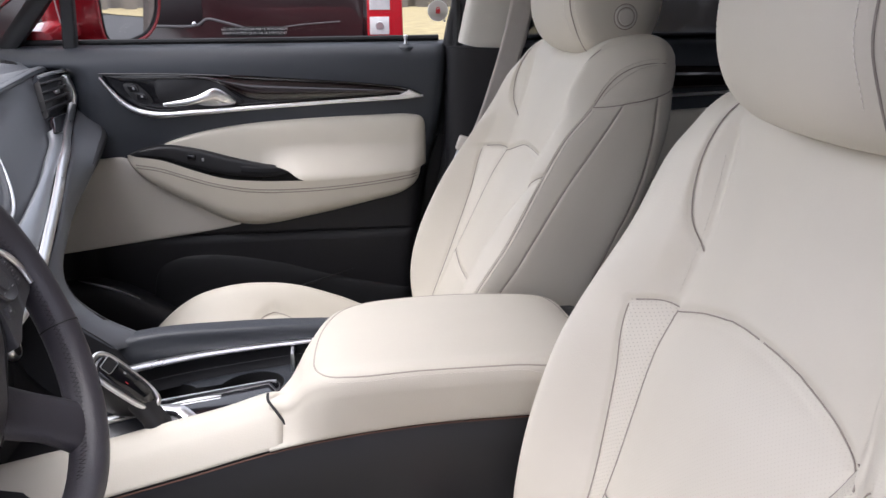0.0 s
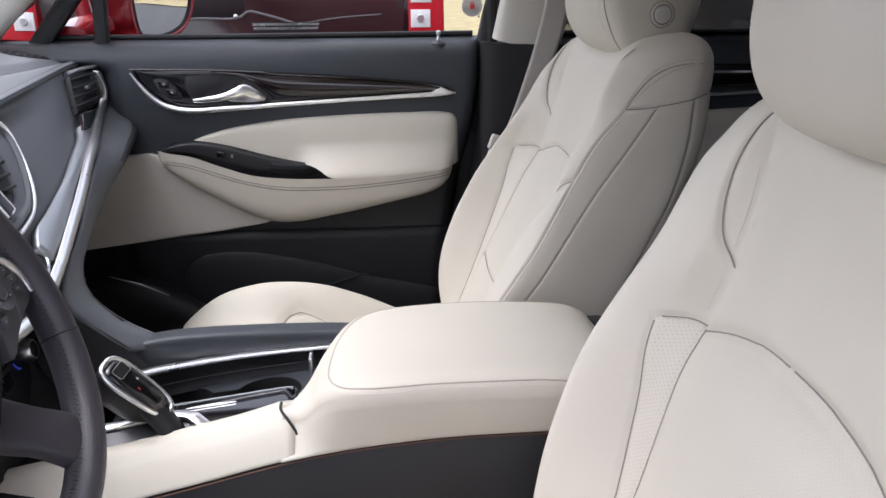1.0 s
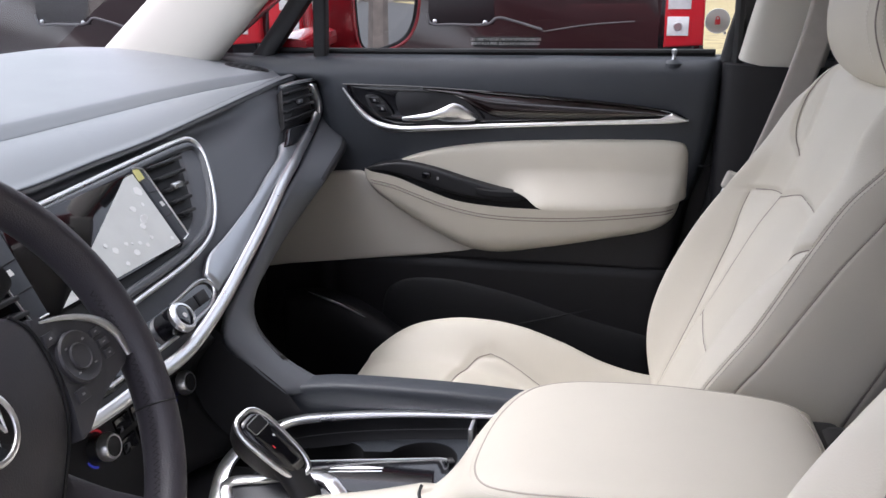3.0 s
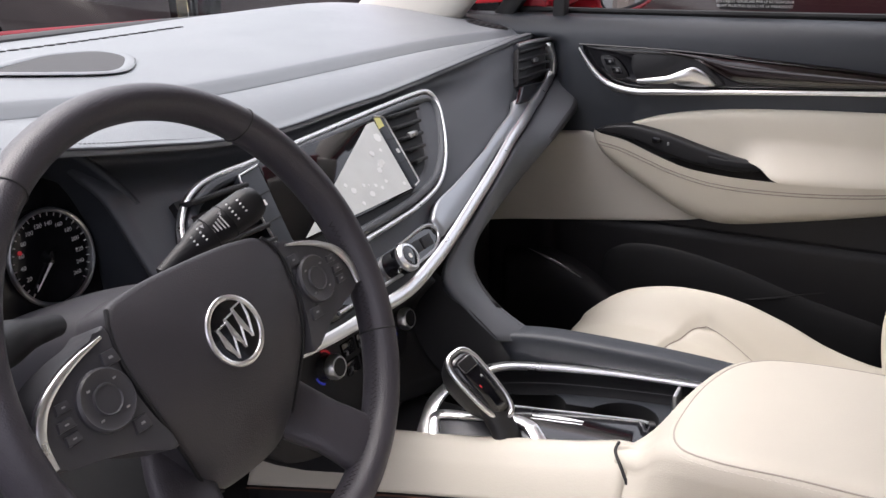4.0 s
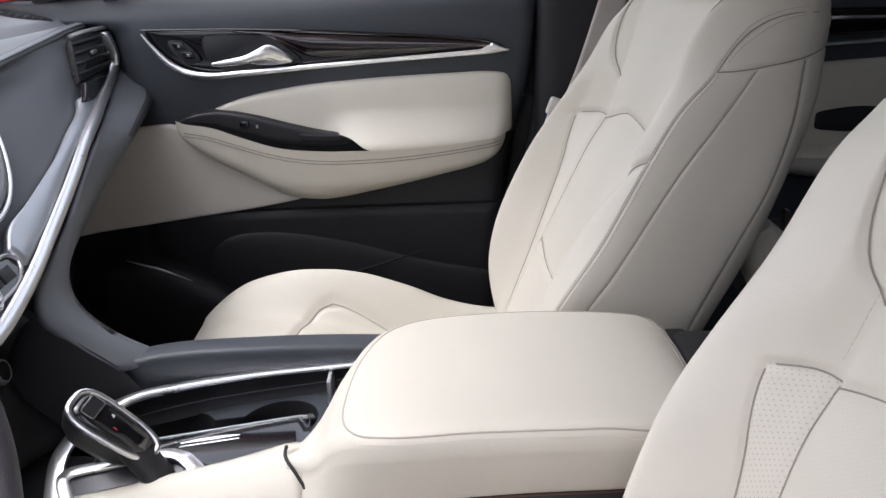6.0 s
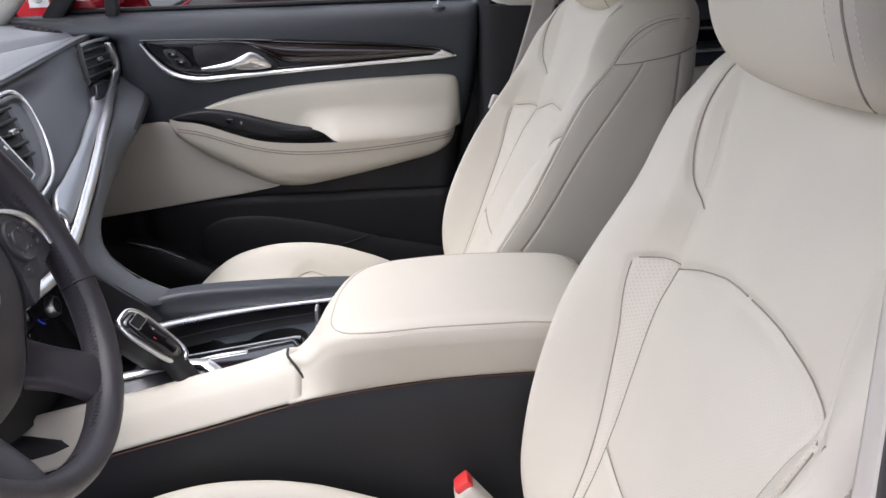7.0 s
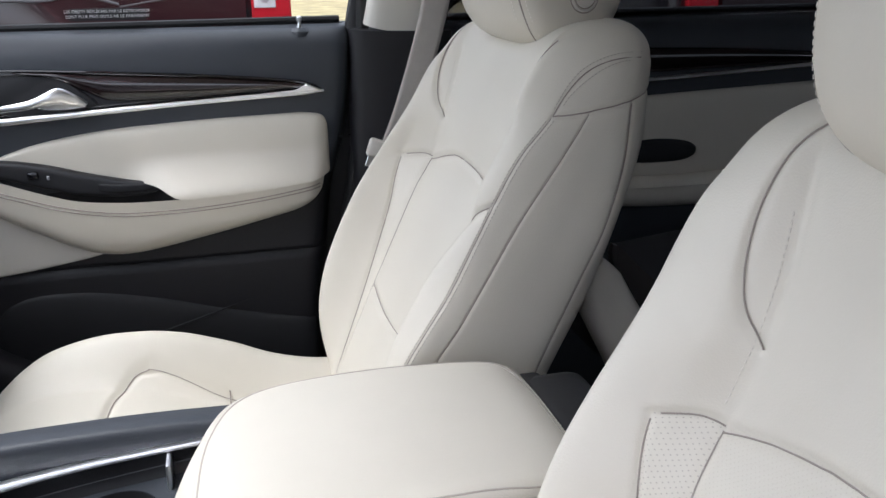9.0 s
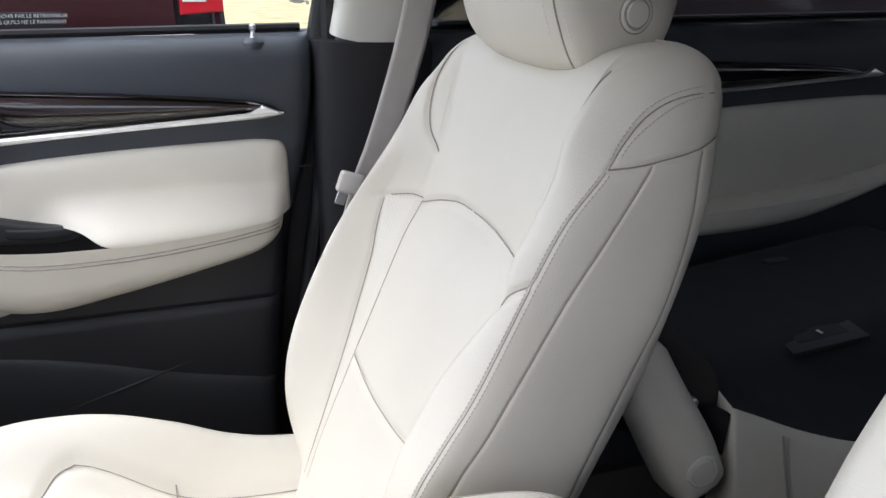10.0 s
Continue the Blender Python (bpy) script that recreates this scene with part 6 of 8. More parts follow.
# seams of the front in (half-width, z) and of the side in (x, z)
arch = cr([(0.141, 1.033), (0.123, 1.0385), (0.10, 1.0450), (0.06, 1.0545), (0.03, 1.059), (0.0, 1.0605)], 36)
lumbar_seam = np.array([(0.0, 0.862), (0.05, 0.862), (0.108, 0.866)])
cross = cr([(0.141, 1.037), (0.155, 1.0385), (0.171, 1.035)], 10)
leaf = cr([(0.178, 1.030), (0.188, 1.046), (0.199, 1.056)], 10)
shoulder = cr([(0.134, 1.092), (0.146, 1.110), (0.153, 1.132), (0.158, 1.160), (0.161, 1.185), (0.160, 1.205), (0.152, 1.224)], 28)
topline = cr([(0.464, 1.145), (0.485, 1.146), (0.515, 1.150), (0.556, 1.157), (0.59, 1.167)], 24)
crown = cr([(0.464, 1.145), (0.482, 1.170), (0.510, 1.192), (0.545, 1.202), (0.588, 1.199)], 30)


def dist_to(X, Z, C):
    """Distance of every (X, Z) to the polyline C."""
    best = np.full(X.shape, 9.0)
    for a, b in zip(C[:-1], C[1:]):
        d = b - a
        t = np.clip(((X - a[0]) * d[0] + (Z - a[1]) * d[1]) / (d @ d + 1e-12), 0, 1)
        best = np.minimum(best, np.hypot(X - a[0] - t * d[0], Z - a[1] - t * d[1]))
    return best


def catmull(P, seg):
    """Smooth curve through P with a set number of samples between neighbours, closer together near each point."""
    Q = np.vstack([P[1] * (-1, 1), P, P[-2] * (-1, 1)])
    out = []
    for k, n in enumerate(seg):
        p0, p1, p2, p3 = Q[k:k + 4]
        d = [max(1e-5, float(np.hypot(*(b - a))) ** 0.5) for a, b in ((p0, p1), (p1, p2), (p2, p3))]
        m1 = (p2 - p1) + d[1] * ((p1 - p0) / d[0] - (p2 - p0) / (d[0] + d[1]))
        m2 = (p2 - p1) + d[1] * ((p3 - p2) / d[2] - (p3 - p1) / (d[1] + d[2]))
        m1, m2 = m1 * 0.85, m2 * 0.85
        u = np.arange(n) / n
        u = (0.55 * u + 0.45 * (1 - np.cos(np.pi * u)) / 2)[:, None]
        out.append((2 * u ** 3 - 3 * u ** 2 + 1) * p1 + (u ** 3 - 2 * u ** 2 + u) * m1 + (3 * u ** 2 - 2 * u ** 3) * p2 + (u ** 3 - u ** 2) * m2)
    return np.vstack(out + [P[-1:]])


def half_section(z, wide=0.0):
    """Half of the backrest's section at height z as (half-width, x), from the front's centre to the back's."""
    hw, xb = float(sec_hw(z)) + wide, float(sec_back(z))
    xf = float(sec_border(z))
    return catmull(np.array([(0.0, xf - 0.003), (float(sec_i(z)), xf), (float(sec_o(z)), xf - float(sec_od(z))), (float(sec_c(z)) + 0.8 * wide, float(sec_crest(z))),
                             (hw - 0.004, float(sec_edge(z))), (hw, float(sec_pipe(z))), (hw - 0.001, 0.5 * (float(sec_pipe(z)) + float(sec_rear(z)))), (hw - 0.006, float(sec_rear(z))),
                             (hw - 0.024, xb), (0.0, xb + 0.010)]), SEG)


REGION_LABEL = {"centre_panel": "cream leather centre panel", "lumbar_panel": "cream leather lower panel", "bolster": "smooth cream leather bolster", "perforated_strip": "finely perforated cream leather strip",
                "upper_panel": "cream leather upper panel", "shoulder_panel": "cream leather shoulder", "side_panel": "smooth cream side panel", "back_shell": "cream back of the seat"}


def backrest(seat, cy, shift_x, lift, wide=lambda z: 0.0):
    """The stitched backrest of a front seat; shift_x(z) and lift(z) move its sections, wide(z) spreads them."""
    zs = np.concatenate([np.linspace(0.665, ZCAP, 190), ZCAP + (ZTOP - ZCAP) * np.sin(np.linspace(0, 1, 17)[1:] * math.pi / 2)])
    inset = np.concatenate([np.zeros(190), 1 - np.cos(np.linspace(0, 1, 17)[1:] * math.pi / 2)])
    H = np.array([half_section(z, wide(z)) for z in zs])                    # rows, samples, (l, x)
    L, X = H[..., 0].copy(), H[..., 1].copy()
    Z = np.repeat(zs[:, None], L.shape[1], 1)
    hw = np.array([float(sec_hw(z)) + wide(z) for z in zs])[:, None]
    ins = inset[:, None]
    L *= (hw - 0.072 * ins ** 1.3) / hw
    mid = 0.42 * X[:, EDGE:EDGE + 1] + 0.58 * X[:, -1:]
    X += (mid - X) * ins ** 1.6
    Z -= 0.030 * ins * (1 - smooth01(L, 0.045, 0.115))
    # pressed seams
    G = np.zeros(L.shape)
    col = np.arange(L.shape[1])
    arc = np.concatenate([np.zeros((len(zs), 1)), np.cumsum(np.hypot(np.diff(L, axis=1), np.diff(X, axis=1)), axis=1)], 1)

    def press(mask, d, depth, w):
        np.maximum(G, np.where(mask, depth * np.exp(-(d / w) ** 2), 0), out=G)
    front, side = col[None, :] <= EDGE, col[None, :] >= EDGE - 2
    for c, z0, z1, depth, w in ((BORDER, 0.70, 1.036, 0.0030, 0.0040), (OUTER, 0.70, 1.034, 0.0026, 0.0030), (BORDER, 1.03, 1.098, 0.0010, 0.0060), (BORDER, 1.094, 1.19, 0.0020, 0.0045), (EDGE, 0.68, 1.145, 0.0011, 0.0017), (PIPE, 0.68, 1.149, 0.0014, 0.0016), (REAR, 0.68, 1.157, 0.0020, 0.0020)):
        fade = smooth01(Z, z0 - 0.01, z0 + 0.02) * (1 - smooth01(Z, z1 - 0.004, z1 + 0.004))
        press(True, np.abs(arc - arc[:, c:c + 1]) + 9.0 * (fade < 0.02), depth * fade, w)
    for C, depth, w, m in ((arch, 0.0042, 0.0040, front), (lumbar_seam, 0.0034, 0.0040, front), (cross, 0.0034, 0.0034, front), (shoulder, 0.0032, 0.0032, front)):
        press(m, dist_to(L, Z, C), depth, w)
    for C, depth, w in ((topline, 0.0020, 0.0022), (crown, 0.0012, 0.0020)):
        press(side, dist_to(X, Z, C), depth, w)
    G_leaf = np.where(front, 0.0036 * np.exp(-(dist_to(L, Z, leaf) / 0.0034) ** 2), 0)      # on one side only
    # soft creases that lead out of the seams
    soft = 0.0016 * np.exp(-(dist_to(L, Z, np.array([(0.10, 0.90), (0.118, 0.96), (0.135, 1.02)])) / 0.016) ** 2) * front
    Xs = np.array([float(shift_x(z)) for z in zs])[:, None]
    shift_z = np.array([float(lift(z)) for z in zs])[:, None]
    X = X + Xs
    Z = Z + shift_z
    # both halves, round the section
    Lf = np.concatenate([-L[:, ::-1][:, :-1], L[:, :-1]], 1)
    wrap_ = lambda A: np.concatenate([A[:, ::-1][:, :-1], A[:, :-1]], 1)
    # the bolster towards the driver's door is less full
    cw = np.interp(col, [BORDER, CREST, EDGE], [0, 1, 0])
    flat_ = (np.sin(cw * math.pi / 2) ** 2)[None, :] * (0.030 * smooth01(Z - shift_z, 0.70, 0.82) * (1 - 0.45 * smooth01(Z - shift_z, 1.03, 1.08)) * (1 - smooth01(Z - shift_z, 1.13, 1.19)))
    Xw = np.concatenate([(X + flat_)[:, ::-1][:, :-1], X[:, :-1]], 1)
    P = np.stack([Xw, cy + Lf, wrap_(Z)], -1)
    n = P.shape[1]
    du = np.roll(P, -1, 1) - np.roll(P, 1, 1)
    dv = np.gradient(P, axis=0)
    N = np.cross(du, dv)
    N /= np.linalg.norm(N, axis=-1, keepdims=True) + 1e-12
    if N[100, n // 2, 0] > 0:
        N = -N
    deep = G + soft
    P = P - N * np.concatenate([np.maximum(deep, G_leaf)[:, ::-1][:, :-1], deep[:, :-1]], 1)[..., None]
    half = L.shape[1] - 1                                          # column of the front's centre
    at_col = lambda c, s: half + s * c
    groups = {}
    Zr, Lr = Z - shift_z, L
    for k in range(len(zs) - 1):
        for j in range(n):
            c = half - 1 - j if j < half else j - half             # segment, counted from the centre line
            c = min(c, half - 1)
            s = "-" if j < half else "+"
            z, l = Zr[k, c], Lr[k, c]
            if c < BORDER:
                rg = "lumbar_panel" if z < 0.862 else ("centre_panel" if z < np.interp(l, arch[::-1, 0], arch[::-1, 1]) else "upper_panel")
            elif c < OUTER and z < 1.036:
                rg = "perforated_strip" + s
            elif c < EDGE and z < 1.036 + 0.020 * float(smooth01(l, 0.175, 0.20)):
                rg = "bolster" + s
            elif c < EDGE:
                rg = "upper_panel" if l < np.interp(z, shoulder[:, 1], shoulder[:, 0]) else "shoulder_panel" + s
            elif c >= REAR and z < 1.157:
                rg = "back_shell"
            else:
                rg = ("shoulder_panel" if z > np.interp(X[k, c] - float(shift_x(zs[k])), topline[:, 0], topline[:, 1]) else "side_panel") + s
            groups.setdefault(rg, []).append((k * n + j, k * n + (j + 1) % n, (k + 1) * n + (j + 1) % n, (k + 1) * n + j))
    groups["back_shell"].append(tuple((len(zs) - 1) * n + j for j in range(n)))
    flat = P.reshape(-1, 3)
    full = bpy.data.meshes.new("full")
    full.from_pydata([tuple(v) for v in flat], [], [f for fs in groups.values() for f in fs])
    full.update()
    vn = np.zeros(len(flat) * 3)
    full.vertices.foreach_get("normal", vn)
    vn = vn.reshape(-1, 3)
    bpy.data.meshes.remove(full)
    for nm, fs in groups.items():
        nm = nm.rstrip("+-")
        ids = sorted({i for f in fs for i in f})
        at = {g: q for q, g in enumerate(ids)}
        ob = mesh_ob(nm, flat[ids], [tuple(at[i] for i in f) for f in fs], {"perforated_strip": leather_perf, "centre_panel": leather_pin}.get(nm, leather), seat, REGION_LABEL[nm])
        ob.data.normals_split_custom_set_from_vertices([tuple(vn[i]) for i in ids])

    def along(c, s, z0, z1, off=0.0, lift=0.0003):
        """Points beside the line c of side s, off metres round the section, with their normals."""
        out, nn = [], []
        for k in range(len(zs)):
            if z0 <= zs[k] <= z1:
                a = arc[k] - arc[k, c]
                w = np.clip(np.searchsorted(a, off), 1, half - 1)
                t = (off - a[w - 1]) / (a[w] - a[w - 1] + 1e-12)
                j0, j1 = at_col(w - 1, s) % n, at_col(w, s) % n
                nrm = N[k, j0]
                out.append(P[k, j0] * (1 - t) + P[k, j1] * t + nrm * lift)
                nn.append(nrm)
        return np.array(out), np.array(nn)

    def beside(C, s, lift=0.0003, face="front", off=0.0):
        """A curve of the front in (l, z), or of the side in (x, z), on the skin, with its normals."""
        out, nn = [], []
        for q, (a, z) in enumerate(C):
            A = L[:, :EDGE + 1] if face == "front" else (X - Xs)[:, EDGE - 2:]
            B = (Z - shift_z)[:, :EDGE + 1] if face == "front" else (Z - shift_z)[:, EDGE - 2:]
            W = np.exp(-((A - a) ** 2 + (B - z) ** 2) / 0.0022 ** 2)
            rk, ck = np.nonzero(W > 0.02 * W.max())
            w = W[rk, ck] / W[rk, ck].sum()
            j = (half + s * (ck + (0 if face == "front" else EDGE - 2))) % n
            nrm = (N[rk, j] * w[:, None]).sum(0)
            nrm /= np.linalg.norm(nrm)
            out.append((P[rk, j] * w[:, None]).sum(0) + nrm * (lift + 0.0003))
            nn.append(nrm)
        return cr(out, 3 * len(out)), cr(nn, 3 * len(out))
    for s in (-1, 1):
        for c, z0, z1, r in ((BORDER, 0.72, 1.035, 0.0006), (OUTER, 0.72, 1.034, 0.0007), (EDGE, 0.70, 1.145, 0.0005), (PIPE, 0.70, 1.148, 0.0006), (REAR, 0.70, 1.156, 0.0010)):
            part("seam_line", bm_tube(along(c, s, z0, z1)[0], r, r, (1, 0, 0), 5), seam_dark, seat)
        for C, face in ((arch[::2], "front"), (lumbar_seam, "front"), (cross[::2], "front"), (shoulder[::2], "front"), (topline[::2], "side"), (crown[::5], "side")):
            part("seam_line", bm_tube(beside(C, s, 0.0002, face)[0], 0.0007, 0.0007, (1, 0.2, 0.1), 5), seam_dark, seat)
        if s < 0:
            part("seam_line", bm_tube(beside(leaf[::2], s, 0.0002)[0], 0.0007, 0.0007, (1, 0.2, 0.1), 5), seam_dark, seat)
        for off in (0.0042, -0.0042):
            q, nn = along(EDGE, s, 0.72, 1.143, off, 0.0002)
            stitch_row("stitching", q, nn, seat, "taupe thread of the bolster edge", 0.0042, 0.0004, edge_thread)
            q, nn = beside([(a - 0.5 * off, z + off) for a, z in crown[1::5]], s, 0.0003, "side")
            stitch_row("stitching", q, nn, seat, "taupe thread of the shoulder", 0.0042, 0.0004, edge_thread)
        q, nn = along(BORDER, s, 1.05, 1.17, 0.006, 0.0002)
        stitch_row("stitching", q, nn, seat, "", 0.0052, 0.0005)


def headrest(seat, hx, cy, hz):
    """A plump headrest with stitched side seams and a round release button."""
    hh = 0.1100
    HC = np.array((hx, cy, hz))

    def shape(cx_, v):
        """Lateral reach of the headrest at depth cx_ and height v (both -1 to 1)."""
        pw = 3.2 + 4.0 * float(smooth01(cx_, -1.0, -0.3))
        return max(0.0, 1 - abs(v) ** pw) ** (1 / pw)

    def depth(v, front):
        pw = 2.3 if front and v < 0 else 3.6
        return max(0.0, 1 - abs(v) ** pw) ** (1 / pw)
    HR = []
    for v in np.sin(np.linspace(-1, 1, 44) * math.pi / 2):
        z = HC[2] + hh * v
        row = []
        for a in np.linspace(0, 2 * math.pi, 72, endpoint=False):
            c, s = math.cos(a), math.sin(a)
            cx_, sy_ = math.copysign(abs(c) ** 0.52, c), math.copysign(abs(s) ** 0.52, s)
            row.append((HC[0] + 0.087 * cx_ * depth(v, c < 0) + 0.135 * (z - HC[2]), HC[1] + 0.106 * sy_ * shape(cx_, v) * (1 - 0.10 * cx_), z))
        HR.append(row)
    head = surf("headrest", np.array(HR).transpose(1, 0, 2), leather, seat, "plump cream leather headrest", wrap=True)

    def head_side(x, z, sgn):
        v = min(0.999, max(-0.999, (z - HC[2]) / hh))
        k = max(0.02, depth(v, x < HC[0] + 0.135 * (z - HC[2])))
        cx_ = max(-1, min(1, (x - HC[0] - 0.135 * (z - HC[2])) / (0.087 * k)))
        s = math.sqrt(max(0, 1 - (abs(cx_) ** (1 / 0.52)) ** 2)) ** 0.52
        return (x, HC[1] + sgn * 0.106 * s * max(0.02, shape(cx_, v)) * (1 - 0.10 * cx_), z)
    for sgn in (-1, 1):
        curve = [(hx - 0.050, hz + 0.085), (hx - 0.060, hz + 0.05), (hx - 0.069, hz - 0.005), (hx - 0.070, hz - 0.035), (hx - 0.061, hz - 0.068), (hx - 0.046, hz - 0.094), (hx - 0.030, hz - 0.106)]
        pts = cr([head_side(x, z, sgn) for x, z in curve], 60)
        part("headrest_seam", bm_tube(pts, 0.0009, 0.0009, (1, 0, 0), 6), seam_dark, head, "headrest seam")
        for dx in (-0.007, 0.006):
            q = cr([head_side(x + dx, z, sgn) for x, z in curve[:-1]], 60)
            stitch_row("stitching", q + np.array((-0.0003, sgn * 0.0004, 0)), [(-0.5, sgn, 0)] * 60, head, "", 0.0046, 0.0004, mat("pale_thread", (0.78, 0.74, 0.68), 0.8))
    bx = head_side(hx + 0.009, hz - 0.0515, -1)
    part("headrest_button", bm_lathe([(0.0165, -0.008), (0.0165, 0.0015), (0.0145, 0.003), (0.0125, 0.0015), (0.0115, 0.0035), (0.0105, 0.0045), (0.004, 0.0048)], (bx[0], bx[1] - 0.001, bx[2]), (0.10, -1, 0), 36), vinyl, head, "round cream release button")
    for r_, h_ in ((0.0172, 0.0008), (0.0125, 0.0030)):
        part("button_groove", bm_tube([(bx[0] + r_ * math.cos(q), bx[1] - 0.001 - h_ + 0.1 * r_ * math.cos(q), bx[2] + r_ * math.sin(q)) for q in np.linspace(0, 2 * math.pi, 32, endpoint=False)], 0.0008, 0.0008, (0.1, -1, 0), 5, True), seam_dark, head)
    for y in (-0.045, 0.045):
        part("headrest_post", bm_tube([(hx + 0.022, cy + y, 1.12), (hx + 0.007, cy + y, hz - 0.05)], 0.007, 0.007, (0, 1, 0), 12), chrome, seat, "chrome headrest post")


cu_mid = lut([(-0.24, 0.655), (-0.225, 0.690), (-0.19, 0.718), (-0.14, 0.733), (-0.06, 0.735), (0.0, 0.724), (0.05, 0.707), (0.11, 0.686), (0.18, 0.672), (0.28, 0.668), (0.34, 0.67)])
cu_bol = lut([(-0.24, 0.0), (-0.20, 0.012), (-0.14, 0.036), (-0.08, 0.051), (-0.02, 0.062), (0.06, 0.076), (0.12, 0.075), (0.18, 0.060), (0.24, 0.048), (0.34, 0.040)])
CHW = 0.235
cu_seam = np.array([(x, 0.167 - 0.018 * float(smooth01(x, 0.0, 0.14))) for x in np.linspace(0.005, 0.32, 20)])
cu_front = cr([(0.005, 0.167), (-0.018, 0.158), (-0.038, 0.125), (-0.047, 0.06), (-0.049, 0.0)], 24)
cu_cross = np.array([(0.112, l) for l in np.linspace(0.0, 0.157, 16)])
CSE = [(cu_seam, 0.007, 0.006), (cu_front, 0.007, 0.006), (cu_cross, 0.003, 0.004)]


def cushion(seat, cy, dx, dz):
    """The seat cushion with its side bolsters, seams, base and valance."""
    u = np.linspace(0, 1, 200)
    a = np.clip(u / 0.14, 0, 1) * math.pi / 2
    nose = u < 0.14
    xs = np.where(nose, -0.205 - 0.035 * np.cos(a), -0.205 + 0.535 * (u - 0.14) / 0.86)
    zn = 0.50 + (float(cu_mid(-0.205)) - 0.50) * np.sin(a) ** 0.9
    l = np.linspace(-1, 1, 180) * CHW
    Xg, Lg = np.meshgrid(xs, l, indexing="ij")
    al = np.abs(Lg)
    Zg = np.where(nose[:, None], zn[:, None], cu_mid(np.maximum(Xg, -0.205)) + cu_bol(Xg) * smooth01(al, 0.135, 0.205))
    Zg = Zg - 0.030 * np.clip((al - (CHW - 0.040)) / 0.040, 0, None) ** 2.5
    g = np.zeros(Xg.shape)
    for C, dp, w in CSE:
        g += dp * np.exp(-(dist_to(Xg, al, C) / w) ** 2)
    Zg = np.where(nose[:, None], Zg, Zg + 0.004 * (1 - np.minimum(1, (al / 0.16) ** 2)) * smooth01(Xg, -0.09, 0.02) - np.minimum(g, 0.008))
    Yg = Lg * (1 - 0.06 * smooth01(-Xg, 0.12, 0.24))
    top = np.stack([Xg, Yg, Zg], -1)
    skirt = lambda e, s: np.stack([np.stack([e[:, 0], e[:, 1] + s * 0.008 * math.sin(math.pi * t), e[:, 2] + (0.53 - e[:, 2]) * t], -1) for t in (0.25, 0.5, 0.75, 1.0)], 1)
    P = np.concatenate([skirt(top[:, 0], -1)[:, ::-1], top, skirt(top[:, -1], 1)], 1) + np.array((dx, cy, dz))
    surf("cushion", P, leather, seat, "cream leather seat cushion")
    for C, dp, w in CSE:
        for sgn in (-1, 1):
            pts = [(x + dx, cy + sgn * q, dz + float(cu_mid(x)) + float(cu_bol(x)) * float(smooth01(q, 0.135, 0.205)) - (0.0022 if C is cu_cross else 0.0060) + 0.004 * (1 - min(1, (q / 0.16) ** 2)) * float(smooth01(x, -0.09, 0.02))) for x, q in C]
            rr = 0.0006 if C is cu_seam else 0.0010
            part("seam_line", bm_tube(pts, rr, rr, (0, 0, 1), 5), seam_dark, seat)
    part("seat_base", bm_box((0.06 + dx, cy, 0.49 + dz), (0.46, 0.40, 0.14), 0.03, 3), hard_black, seat, "black seat base on rails")
    part("side_valance", bm_prism(cr([(-0.18, 0.50), (-0.16, 0.60), (0.0, 0.62), (0.30, 0.66), (0.42, 0.72), (0.44, 0.62), (0.35, 0.50)], 40, True), lambda u_, v, d: (u_ + dx, d, v + dz), cy - 0.225, cy - 0.195, 0.006), hard_black, seat, "black plastic seat valance")


SEAT = thing("front_seat", "cream perforated leather front seat with stitched bolsters, upright beside the door", "car seat", (0.10, SY, 0.42), "front seats")
backrest(SEAT, SY, lambda z: 0.0, lambda z: 0.0)
headrest(SEAT, 0.523, SY, 1.3105)
cushion(SEAT, SY, 0.0, 0.0)
# driver's seat: lower, and more upright below the shoulders
DY_ = -0.361
DRV = thing("front_seat", "cream perforated leather front seat with stitched bolsters behind the steering wheel", "car seat", (0.11, DY_, 0.40), "front seats")
backrest(DRV, DY_, lambda z: 0.012 + 0.024 * float(smooth01(1.045 - z, 0.0, 0.22)), lambda z: -0.025 + 0.014 * float(smooth01(z, 1.09, 1.20)), lambda z: 0.026 + 0.018 * float(smooth01(z, 1.02, 1.14)))
headrest(DRV, 0.500, DY_, 1.298)
cushion(DRV, DY_, 0.008, -0.027)

# buckle beside the driver's seat
BK = thing("seat_belt_buckle", "cream belt buckle with a red press button beside the driver's seat", "belt buckle", (0.25, -0.155, 0.55))
bm_ = Matrix((Vector((0.62, 0.0, -0.78)), Vector((0, 1, 0)), Vector((0.78, 0, 0.62)))).transposed().to_4x4()
part("buckle_body", bm_box((0.246, -0.150, 0.708), (0.075, 0.030, 0.026), 0.006, 3, bm_), vinyl, BK)
part("press_button", bm_box((0.2255, -0.150, 0.740), (0.012, 0.024, 0.020), 0.003, 2, bm_), red_plastic, BK, "red press button")
part("buckle_stalk", bm_tube([(0.262, -0.152, 0.69), (0.31, -0.155, 0.62), (0.34, -0.16, 0.52)], 0.008, 0.014, (1, 0, 0), 10), hard_black, BK)

